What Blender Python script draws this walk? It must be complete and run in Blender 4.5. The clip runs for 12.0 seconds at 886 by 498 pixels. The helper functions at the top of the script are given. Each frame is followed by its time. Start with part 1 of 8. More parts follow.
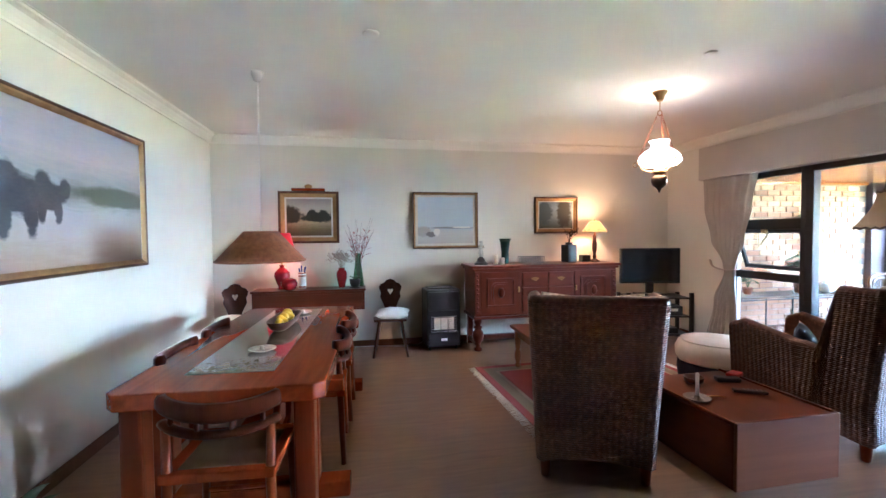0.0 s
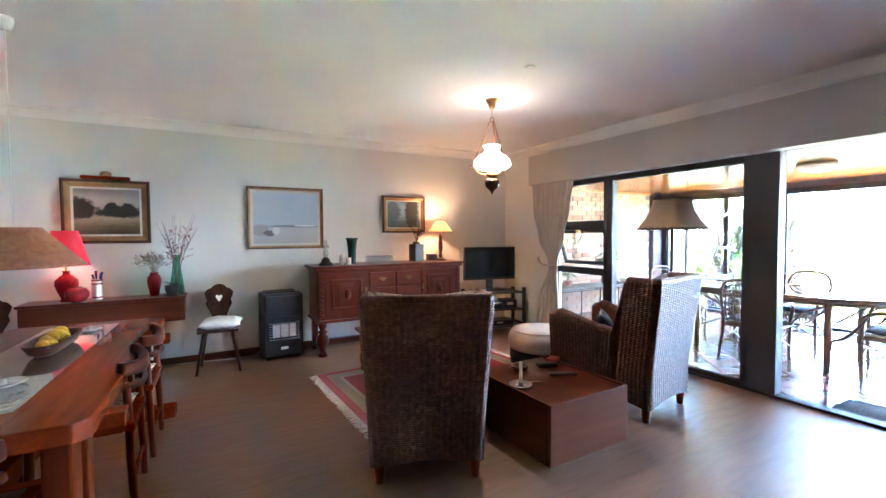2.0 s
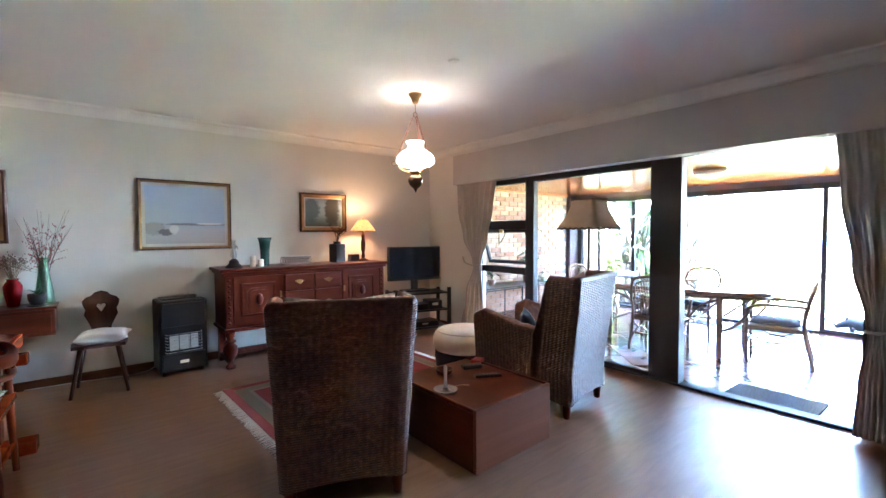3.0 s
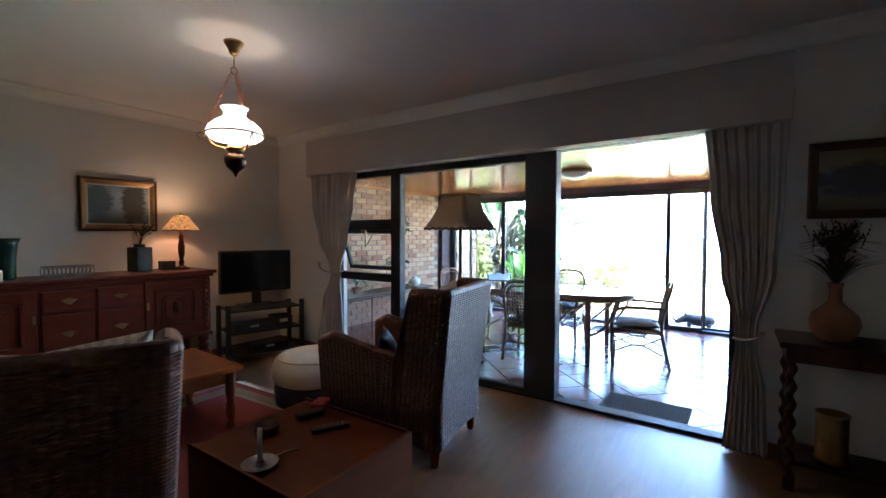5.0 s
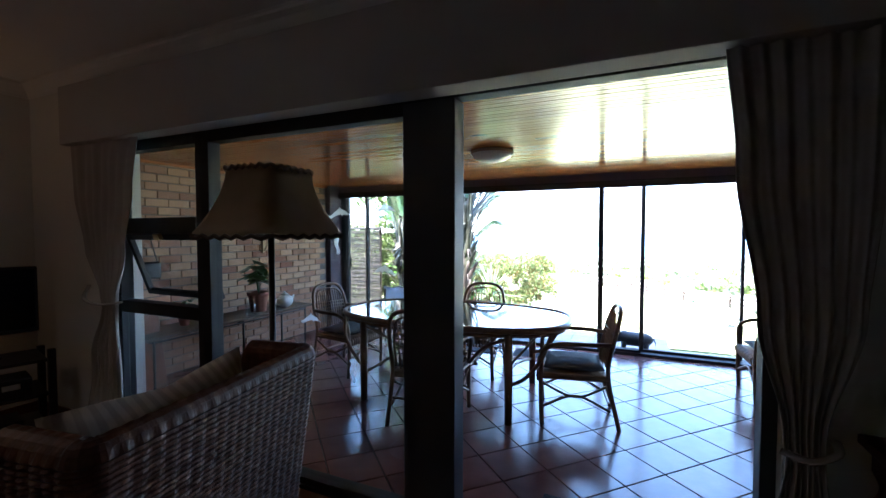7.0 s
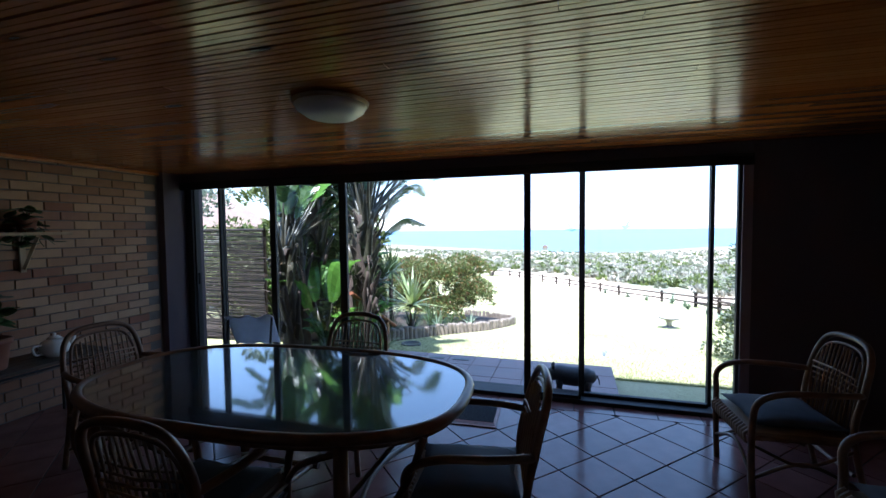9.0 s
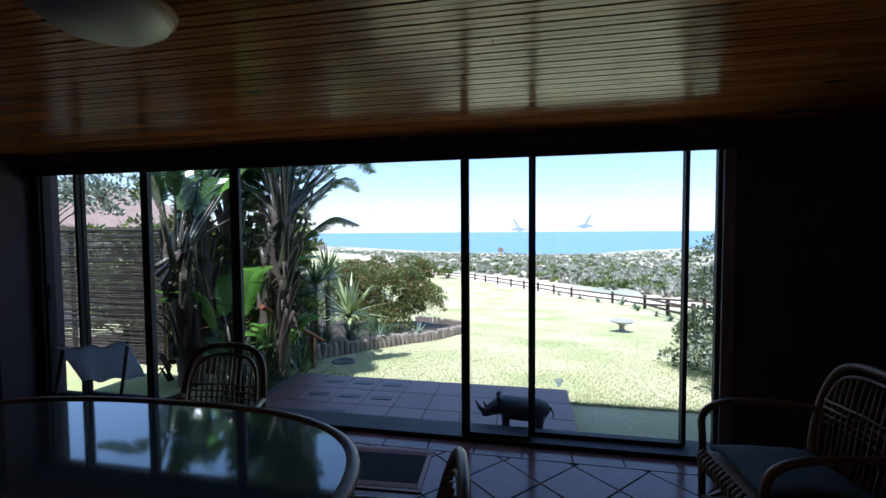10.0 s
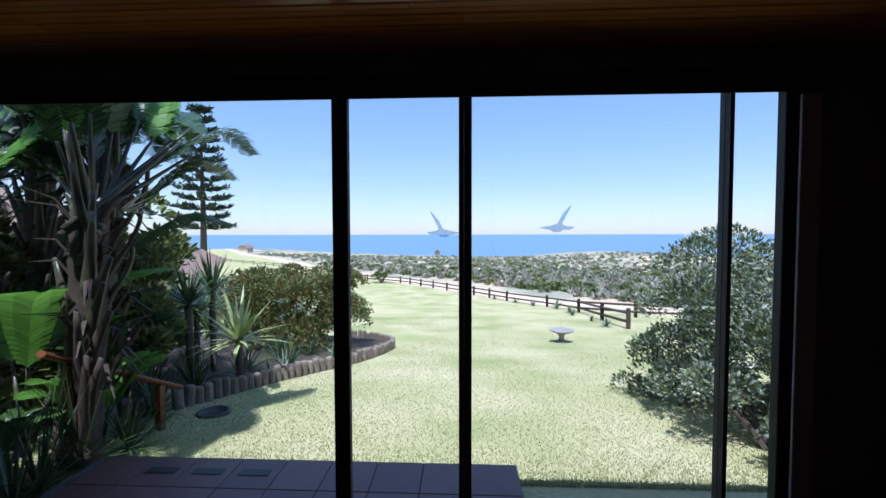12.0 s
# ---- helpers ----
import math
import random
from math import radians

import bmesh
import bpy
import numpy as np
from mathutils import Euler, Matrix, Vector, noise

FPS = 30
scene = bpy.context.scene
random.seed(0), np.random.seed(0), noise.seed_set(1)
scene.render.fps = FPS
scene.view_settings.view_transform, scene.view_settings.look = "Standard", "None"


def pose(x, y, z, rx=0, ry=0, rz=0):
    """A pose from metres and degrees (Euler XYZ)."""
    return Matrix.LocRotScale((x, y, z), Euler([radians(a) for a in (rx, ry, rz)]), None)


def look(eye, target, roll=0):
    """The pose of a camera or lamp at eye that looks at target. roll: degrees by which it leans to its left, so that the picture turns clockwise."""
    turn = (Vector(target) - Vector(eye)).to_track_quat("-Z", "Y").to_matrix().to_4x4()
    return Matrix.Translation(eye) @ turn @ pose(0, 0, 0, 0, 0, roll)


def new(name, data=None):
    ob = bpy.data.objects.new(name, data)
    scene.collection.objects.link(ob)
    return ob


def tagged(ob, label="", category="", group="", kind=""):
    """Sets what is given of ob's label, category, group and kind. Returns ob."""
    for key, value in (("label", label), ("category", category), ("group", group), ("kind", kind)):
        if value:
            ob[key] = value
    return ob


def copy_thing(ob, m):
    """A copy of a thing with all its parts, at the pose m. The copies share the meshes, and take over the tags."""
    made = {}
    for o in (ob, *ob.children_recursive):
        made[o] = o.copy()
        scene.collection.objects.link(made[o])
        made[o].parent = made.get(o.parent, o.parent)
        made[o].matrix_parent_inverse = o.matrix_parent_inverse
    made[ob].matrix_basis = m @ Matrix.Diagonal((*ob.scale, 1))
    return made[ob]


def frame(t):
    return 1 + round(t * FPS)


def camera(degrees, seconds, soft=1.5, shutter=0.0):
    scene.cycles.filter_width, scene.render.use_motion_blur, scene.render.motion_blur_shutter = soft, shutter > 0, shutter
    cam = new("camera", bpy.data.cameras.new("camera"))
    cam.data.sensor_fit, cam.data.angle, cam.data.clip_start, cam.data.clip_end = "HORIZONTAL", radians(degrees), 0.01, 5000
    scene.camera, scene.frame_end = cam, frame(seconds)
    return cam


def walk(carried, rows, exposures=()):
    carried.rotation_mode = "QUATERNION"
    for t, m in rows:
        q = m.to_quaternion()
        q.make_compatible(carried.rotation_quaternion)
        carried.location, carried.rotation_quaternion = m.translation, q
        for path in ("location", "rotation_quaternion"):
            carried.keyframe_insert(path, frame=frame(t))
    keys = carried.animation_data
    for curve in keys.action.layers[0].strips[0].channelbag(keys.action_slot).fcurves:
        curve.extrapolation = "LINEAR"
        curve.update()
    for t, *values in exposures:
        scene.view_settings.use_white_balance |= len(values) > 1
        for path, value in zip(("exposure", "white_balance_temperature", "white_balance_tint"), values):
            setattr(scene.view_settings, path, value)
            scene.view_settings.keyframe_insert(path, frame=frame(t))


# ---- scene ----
cam = camera(92.2, 12.0)
PATH = [
    (0, (0.136, -0.488, 1.451), (0.504, 1.477, 1.381), -0.5),
    (0.5, (0.188, -0.479, 1.441), (0.695, 1.455, 1.373), -0.4),
    (1, (0.24, -0.465, 1.434), (0.893, 1.424, 1.365), -0.4),
    (1.5, (0.292, -0.448, 1.437), (1.105, 1.378, 1.365), -0.3),
    (2, (0.343, -0.417, 1.438), (1.317, 1.329, 1.364), -0.3),
    (2.5, (0.388, -0.367, 1.433), (1.516, 1.283, 1.359), -0.3),
    (3, (0.453, -0.301, 1.432), (1.712, 1.252, 1.356), -0.2),
    (5, (1.14, 0.121, 1.419), (2.787, 1.254, 1.352), 0.1),
    (5.5, (1.496, 0.281, 1.447), (3.201, 1.323, 1.376), 0.1),
    (6, (1.887, 0.438, 1.448), (3.641, 1.397, 1.375), 0.0),
    (6.5, (2.291, 0.533, 1.453), (4.091, 1.401, 1.381), 0.0),
    (7, (2.737, 0.581, 1.485), (4.559, 1.402, 1.406), -0.0),
    (7.2, (2.921, 0.588, 1.486), (4.745, 1.402, 1.402), -0.1),
    (9, (4.442, 0.578, 1.551), (6.353, 1.158, 1.455), -0.6),
    (9.5, (4.867, 0.555, 1.538), (6.806, 1.036, 1.446), -0.4),
    (10, (5.309, 0.53, 1.525), (7.27, 0.917, 1.438), -0.4),
    (10.5, (5.701, 0.52, 1.538), (7.677, 0.821, 1.452), -0.3),
    (11, (6.074, 0.5, 1.537), (8.06, 0.723, 1.454), -0.3),
    (11.5, (6.432, 0.504, 1.515), (8.425, 0.661, 1.434), -0.2),
    (12, (6.735, 0.504, 1.53), (8.731, 0.598, 1.453), -0.1),
]
STOPS = [(0, 8.27), (2.0, 8.33), (3.0, 8.05), (5.0, 6.25), (5.5, 5.74), (6.0, 5.34), (7.0, 4.6), (9.0, 2.3), (9.5, 1.85), (10.5, 1.2), (12, 0.95)]
EXPOSURES = [(t, e, 5260, 20) for t, e in STOPS]
walk(cam, [(t, look(e, a, r)) for t, e, a, r in PATH], EXPOSURES)

# ---- light ----
SUN_FROM = Vector((-0.375, 0.04, 0.89)).normalized()
world = bpy.data.worlds.new("sky")
scene.world = world
world.use_nodes = True
wn, wl = world.node_tree.nodes, world.node_tree.links
sky = wn.new("ShaderNodeTexSky")
sky.sky_type, sky.sun_disc = "NISHITA", False
sky.sun_elevation = math.asin(SUN_FROM.z)
sky.sun_rotation = math.atan2(SUN_FROM.x, SUN_FROM.y)
haze = wn.new("ShaderNodeGamma")
haze.inputs[1].default_value = 0.48
lift = wn.new("ShaderNodeVectorMath")
lift.operation = "SCALE"
lift.inputs["Scale"].default_value = 1.75
wl.new(sky.outputs[0], haze.inputs[0])
blue = wn.new("ShaderNodeHueSaturation")
blue.inputs["Saturation"].default_value = 1.45
wl.new(haze.outputs[0], blue.inputs["Color"])
wl.new(blue.outputs[0], lift.inputs[0])
wl.new(lift.outputs[0], wn["Background"].inputs[0])
wn["Background"].inputs[1].default_value = 0.125
sky.dust_density, sky.ozone_density, sky.air_density = 0.3, 2.5, 1.0
sun = new("sun", bpy.data.lights.new("sun", "SUN"))
sun.data.energy, sun.data.angle, sun.data.color = 4.2, radians(0.5), (1.0, 0.95, 0.87)
sun.matrix_world = look(SUN_FROM * 20, (0, 0, 0))


def bulb(name, place, watts, colour, radius=0.03):
    lamp = new(name, bpy.data.lights.new(name, "POINT"))
    lamp.data.energy, lamp.data.color, lamp.data.shadow_soft_size = watts, colour, radius
    lamp.location = place
    return lamp


# ---- materials ----
def rgba(c):
    return (c[0], c[1], c[2], 1.0)


def make_mat(name, rough=0.6, metal=0.0, spec=0.5):
    m = bpy.data.materials.new(name)
    m.use_nodes = True
    b = m.node_tree.nodes["Principled BSDF"]
    b.inputs["Roughness"].default_value = rough
    b.inputs["Metallic"].default_value = metal
    b.inputs["Specular IOR Level"].default_value = spec
    return m, m.node_tree.nodes, m.node_tree.links, b


def ramp(nodes, links, fac, stops):
    r = nodes.new("ShaderNodeValToRGB")
    e = r.color_ramp.elements
    e[0].position, e[0].color = stops[0][0], rgba(stops[0][1])
    e[1].position, e[1].color = stops[-1][0], rgba(stops[-1][1])
    for p, c in stops[1:-1]:
        k = e.new(p)
        k.color = rgba(c)
    links.new(fac, r.inputs[0])
    return r.outputs[0]


def noise_of(nodes, links, scale, detail=4.0, stretch=None, coords="Object", distort=0.0):
    tc = nodes.new("ShaderNodeTexCoord")
    n = nodes.new("ShaderNodeTexNoise")
    n.inputs["Scale"].default_value, n.inputs["Detail"].default_value = scale, detail
    n.inputs["Distortion"].default_value = distort
    if stretch:
        mp = nodes.new("ShaderNodeMapping")
        mp.inputs["Scale"].default_value = stretch
        links.new(tc.outputs[coords], mp.inputs[0])
        links.new(mp.outputs[0], n.inputs["Vector"])
    else:
        links.new(tc.outputs[coords], n.inputs["Vector"])
    return n.outputs["Fac"]


def mix(nodes, links, a, b, fac, mode="MIX"):
    m = nodes.new("ShaderNodeMix")
    m.data_type, m.blend_type = "RGBA", mode
    for sock, v in ((m.inputs["Factor"], fac), (m.inputs["A"], a), (m.inputs["B"], b)):
        if isinstance(v, (int, float)):
            sock.default_value = v
        elif isinstance(v, tuple):
            sock.default_value = rgba(v)
        else:
            links.new(v, sock)
    return m.outputs["Result"]


def bump(nodes, links, b, height, strength=0.2, distance=0.01):
    k = nodes.new("ShaderNodeBump")
    k.inputs["Strength"].default_value, k.inputs["Distance"].default_value = strength, distance
    links.new(height, k.inputs["Height"])
    links.new(k.outputs[0], b.inputs["Normal"])


def surface(name, c1, c2, rough=0.6, scale=6.0, fine=60.0, relief=0.15, metal=0.0, spec=0.5, rough_var=0.1, random=0.0, coords="Object"):
    """A plain surface with variation at two scales."""
    m, n, l, b = make_mat(name, rough, metal, spec)
    big, small = noise_of(n, l, scale, 3, coords=coords), noise_of(n, l, fine, 4, coords=coords)
    col = ramp(n, l, big, [(0.3, c1), (0.7, c2)])
    dark = tuple(x * 0.8 for x in c1)
    col = mix(n, l, col, dark, mix(n, l, (0, 0, 0), (0.35, 0.35, 0.35), small))
    if random:
        info = n.new("ShaderNodeObjectInfo")
        hsv = n.new("ShaderNodeHueSaturation")
        mr = n.new("ShaderNodeMapRange")
        mr.inputs["To Min"].default_value, mr.inputs["To Max"].default_value = 1 - random, 1 + random
        l.new(info.outputs["Random"], mr.inputs["Value"])
        l.new(mr.outputs[0], hsv.inputs["Value"])
        l.new(col, hsv.inputs["Color"])
        col = hsv.outputs[0]
    l.new(col, b.inputs["Base Color"])
    if rough_var:
        mr = n.new("ShaderNodeMapRange")
        mr.inputs["To Min"].default_value, mr.inputs["To Max"].default_value = max(rough - rough_var, 0.02), min(rough + rough_var, 1)
        l.new(big, mr.inputs["Value"])
        l.new(mr.outputs[0], b.inputs["Roughness"])
    if relief:
        bump(n, l, b, small, relief, 0.004)
    return m


def wood(name, dark, light, rough=0.35, axis="y", grain=9.0, relief=0.08, coat=0.0, coords="Object"):
    m, n, l, b = make_mat(name, rough, 0, 0.16)
    st = {"x": (0.08, 1, 1), "y": (1, 0.08, 1), "z": (1, 1, 0.08)}[axis]
    g = noise_of(n, l, grain, 6, st, coords, 1.2)
    f = noise_of(n, l, grain * 9, 4, st, coords)
    broad = noise_of(n, l, 2.2, 2, None, coords)
    col = ramp(n, l, g, [(0.3, dark), (0.72, light)])
    col = mix(n, l, col, dark, mix(n, l, (0, 0, 0), (0.5, 0.5, 0.5), f))
    col = mix(n, l, col, tuple(x * 1.25 for x in light), mix(n, l, (0, 0, 0), (0.3, 0.3, 0.3), broad))
    l.new(col, b.inputs["Base Color"])
    b.inputs["Coat Weight"].default_value = coat
    b.inputs["Coat Roughness"].default_value = 0.12
    bump(n, l, b, f, relief, 0.003)
    return m


def clear_glass(name, tint=(1, 1, 1), gloss=0.06):
    """A thin pane: it lets the view through and mirrors a little, more at a slant."""
    m = bpy.data.materials.new(name)
    m.use_nodes = True
    n, l = m.node_tree.nodes, m.node_tree.links
    n.remove(n["Principled BSDF"])
    tr, gl, mx, lw = n.new("ShaderNodeBsdfTransparent"), n.new("ShaderNodeBsdfGlossy"), n.new("ShaderNodeMixShader"), n.new("ShaderNodeLayerWeight")
    tr.inputs[0].default_value = rgba(tint)
    gl.inputs["Roughness"].default_value = 0.02
    pw, ad = n.new("ShaderNodeMath"), n.new("ShaderNodeMath")
    pw.operation, ad.operation = "POWER", "MULTIPLY_ADD"
    pw.inputs[1].default_value, ad.inputs[1].default_value, ad.inputs[2].default_value = 4.0, 0.5, gloss * 0.4
    lw.inputs[0].default_value = 0.5
    l.new(lw.outputs["Facing"], pw.inputs[0])
    l.new(pw.outputs[0], ad.inputs[0])
    l.new(ad.outputs[0], mx.inputs[0])
    l.new(tr.outputs[0], mx.inputs[1])
    l.new(gl.outputs[0], mx.inputs[2])
    l.new(mx.outputs[0], n["Material Output"].inputs[0])
    return m


def glow(name, colour, strength):
    m, n, l, b = make_mat(name, 0.5)
    b.inputs["Base Color"].default_value = rgba(colour)
    b.inputs["Emission Color"].default_value = rgba(colour)
    b.inputs["Emission Strength"].default_value = strength
    return m


def leaf_mat(name, c1, c2, rough=0.4, random=0.25, trans=0.3):
    """Foliage: each leaf a little different, some light passing through."""
    m, n, l, b = make_mat(name, rough)
    g = n.new("ShaderNodeNewGeometry")
    col = ramp(n, l, g.outputs["Random Per Island"], [(0.0, c1), (1.0, c2)])
    v = noise_of(n, l, 14, 3)
    col = mix(n, l, col, tuple(x * 0.6 for x in c1), mix(n, l, (0, 0, 0), (0.5, 0.5, 0.5), v))
    l.new(col, b.inputs["Base Color"])
    if trans:
        t = n.new("ShaderNodeBsdfTranslucent")
        l.new(col, t.inputs[0])
        mx = n.new("ShaderNodeMixShader")
        mx.inputs[0].default_value = trans
        l.new(b.outputs[0], mx.inputs[1])
        l.new(t.outputs[0], mx.inputs[2])
        l.new(mx.outputs[0], n["Material Output"].inputs[0])
    return m


M = {}
M["wall"] = surface("cream_wall_paint", (0.72, 0.695, 0.63), (0.76, 0.735, 0.67), 0.8, 1.5, 220, 0.06)
M["ceiling"] = surface("white_ceiling_paint", (0.83, 0.82, 0.80), (0.87, 0.86, 0.84), 0.85, 1.2, 180, 0.05)
M["cornice"] = surface("white_gloss_trim", (0.80, 0.78, 0.74), (0.84, 0.82, 0.78), 0.55, 2, 90, 0.03)
M["pelmet"] = surface("grey_taupe_fabric_board", (0.50, 0.47, 0.44), (0.54, 0.51, 0.48), 0.9, 2, 400, 0.15)
M["alu"] = surface("dark_bronze_aluminium", (0.022, 0.020, 0.020), (0.03, 0.027, 0.026), 0.62, 4, 200, 0.02, 0.0)
M["post"] = surface("charcoal_post_paint", (0.045, 0.043, 0.048), (0.058, 0.055, 0.06), 0.5, 3, 120, 0.04)
M["base"] = wood("stained_skirting", (0.09, 0.035, 0.018), (0.17, 0.07, 0.035), 0.4, "x")
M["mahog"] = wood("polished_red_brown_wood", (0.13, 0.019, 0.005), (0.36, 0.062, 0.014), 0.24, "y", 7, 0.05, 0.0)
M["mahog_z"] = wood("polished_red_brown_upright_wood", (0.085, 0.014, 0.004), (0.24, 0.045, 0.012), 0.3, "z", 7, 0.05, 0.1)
M["sideb"] = wood("dark_red_sideboard_wood", (0.06, 0.012, 0.007), (0.13, 0.027, 0.014), 0.32, "x", 7, 0.05, 0.12)
M["sideb_z"] = wood("dark_red_sideboard_upright_wood", (0.06, 0.012, 0.007), (0.13, 0.027, 0.014), 0.32, "z", 7, 0.05, 0.12)
M["darkwood"] = wood("dark_chair_wood", (0.035, 0.014, 0.009), (0.085, 0.033, 0.02), 0.32, "z", 8, 0.05, 0.2)
M["chair_wood"] = wood("dark_turned_chair_wood", (0.035, 0.008, 0.004), (0.095, 0.022, 0.010), 0.34, "z", 8, 0.05, 0.0)
M["chair_wood"].node_tree.nodes["Principled BSDF"].inputs["Specular IOR Level"].default_value = 0.06
M["shelfwood"] = wood("dark_shelf_wood", (0.05, 0.012, 0.006), (0.12, 0.031, 0.015), 0.3, "x", 7, 0.05, 0.15)
M["black"] = surface("black_plastic", (0.012, 0.012, 0.013), (0.018, 0.018, 0.019), 0.4, 8, 150, 0.03)
M["blackwood"] = surface("black_painted_wood", (0.014, 0.012, 0.012), (0.025, 0.022, 0.02), 0.45, 8, 120, 0.06)
M["gold"] = surface("aged_gilt", (0.30, 0.17, 0.06), (0.42, 0.26, 0.10), 0.42, 12, 120, 0.15, 0.55)
M["brass"] = surface("aged_brass", (0.34, 0.20, 0.08), (0.46, 0.30, 0.13), 0.32, 10, 90, 0.06, 1.0)
M["white_cloth"] = surface("white_cotton", (0.74, 0.72, 0.69), (0.82, 0.80, 0.77), 0.9, 7, 300, 0.2)
M["cream_cloth"] = surface("cream_canvas", (0.60, 0.52, 0.42), (0.70, 0.62, 0.52), 0.9, 6, 240, 0.25)
M["ceramic_white"] = surface("white_glaze", (0.76, 0.76, 0.74), (0.82, 0.82, 0.8), 0.15, 6, 80, 0.0)
M["red_glaze"] = surface("dark_red_glaze", (0.22, 0.008, 0.012), (0.34, 0.014, 0.018), 0.12, 5, 60, 0.0)
M["chrome"] = surface("dull_chrome", (0.40, 0.40, 0.40), (0.5, 0.5, 0.5), 0.3, 9, 90, 0.0, 1.0)
M["copper"] = surface("old_copper", (0.30, 0.11, 0.06), (0.40, 0.16, 0.09), 0.38, 9, 90, 0.05, 0.9)
M["dark_brass"] = surface("tarnished_brass", (0.06, 0.035, 0.02), (0.11, 0.07, 0.04), 0.3, 9, 90, 0.04, 0.8)
M["glass"] = clear_glass("window_glass", (0.94, 0.96, 0.95))

# ---- mesh helpers ----
I4 = Matrix.Identity(4)


def thing(name, at=(0, 0, 0), rz=0.0, label="", category="", group="", kind=""):
    ob = new(name)
    ob.empty_display_size = 0.1
    ob.matrix_basis = pose(at[0], at[1], at[2], 0, 0, rz)
    return tagged(ob, label, category, group, kind)


def part(name, bm, material, parent=None, label="", smooth=False):
    """Links a bmesh as one mesh object under a thing or a part."""
    me = bpy.data.meshes.new(name)
    bm.to_mesh(me)
    bm.free()
    if smooth:
        me.polygons.foreach_set("use_smooth", [True] * len(me.polygons))
    me.materials.append(material)
    ob = new(name, me)
    if parent is not None:
        ob.parent = parent
    return tagged(ob, label)


def same_part(name, mesh, parent, m):
    ob = new(name, mesh)
    ob.parent = parent
    ob.matrix_basis = m
    return ob


def B():
    return bmesh.new()


def box(bm, x0, x1, y0, y1, z0, z1, bevel=0.0, m=None, segs=2):
    """A box, its edges rounded by bevel."""
    t = Matrix.Translation(((x0 + x1) / 2, (y0 + y1) / 2, (z0 + z1) / 2)) @ Matrix.Diagonal((abs(x1 - x0), abs(y1 - y0), abs(z1 - z0), 1))
    r = bmesh.ops.create_cube(bm, size=1.0, matrix=(m or I4) @ t)
    if bevel:
        edges = list({e for v in r["verts"] for e in v.link_edges})
        bmesh.ops.bevel(bm, geom=edges, offset=bevel, segments=segs, affect="EDGES", profile=0.6)
    return bm


def lathe(bm, profile, segs=24, m=None, caps=True, wobble=None):
    """A body turned round z from (radius, height) pairs."""
    m = m or I4
    rings = []
    for r, z in profile:
        ring = []
        for i in range(segs):
            a = 2 * math.pi * i / segs
            k = wobble(a, z) if wobble else 1.0
            ring.append(bm.verts.new(m @ Vector((r * k * math.cos(a), r * k * math.sin(a), z))))
        rings.append(ring)
    for a, b in zip(rings, rings[1:]):
        for i in range(segs):
            j = (i + 1) % segs
            bm.faces.new((a[i], a[j], b[j], b[i]))
    if caps:
        bm.faces.new(rings[0][::-1])
        bm.faces.new(rings[-1])
    return bm


def tube(bm, pts, radius, sides=8, closed=False, flat=1.0):
    """A round bar along points; radius may be a list."""
    pts = [Vector(p) for p in pts]
    n = len(pts)
    radii = radius if isinstance(radius, (list, tuple)) else [radius] * n
    up = None
    rings = []
    for i, p in enumerate(pts):
        if closed:
            d = pts[(i + 1) % n] - pts[i - 1]
        else:
            d = pts[min(i + 1, n - 1)] - pts[max(i - 1, 0)]
        d.normalize()
        if up is None:
            up = Vector((0, 0, 1)) if abs(d.z) < 0.9 else Vector((1, 0, 0))
        side = d.cross(up).normalized()
        up = side.cross(d).normalized()
        ring = [bm.verts.new(p + radii[i] * (math.cos(2 * math.pi * k / sides) * side + flat * math.sin(2 * math.pi * k / sides) * up)) for k in range(sides)]
        rings.append(ring)
    pairs = list(zip(rings, rings[1:])) + ([(rings[-1], rings[0])] if closed else [])
    for a, b in pairs:
        for k in range(sides):
            j = (k + 1) % sides
            bm.faces.new((a[k], b[k], b[j], a[j]))
    if not closed:
        bm.faces.new(rings[0])
        bm.faces.new(rings[-1][::-1])
    return bm


def curve_pts(ctrl, n=16):
    """A smooth run of points through a few control points."""
    c = [Vector(p) for p in ctrl]
    c = [2 * c[0] - c[1]] + c + [2 * c[-1] - c[-2]]
    out = []
    for i in range(1, len(c) - 2):
        k = max(2, n // (len(c) - 3))
        for j in range(k):
            t = j / k
            a, b, d, e = c[i - 1], c[i], c[i + 1], c[i + 2]
            out.append(0.5 * ((2 * b) + (d - a) * t + (2 * a - 5 * b + 4 * d - e) * t * t + (3 * b - a - 3 * d + e) * t ** 3))
    out.append(c[-2])
    return out


def plate(bm, outline, thick, m=None, axis="y"):
    """A flat outline (pairs u, z) made thick along axis."""
    m = m or I4
    def at(u, v, w):
        return m @ (Vector((u, w, v)) if axis == "y" else Vector((w, u, v)) if axis == "x" else Vector((u, v, w)))
    a = [bm.verts.new(at(u, v, -thick / 2)) for u, v in outline]
    b = [bm.verts.new(at(u, v, thick / 2)) for u, v in outline]
    n = len(outline)
    bm.faces.new(a)
    bm.faces.new(b[::-1])
    for i in range(n):
        j = (i + 1) % n
        bm.faces.new((a[j], a[i], b[i], b[j]))
    return bm


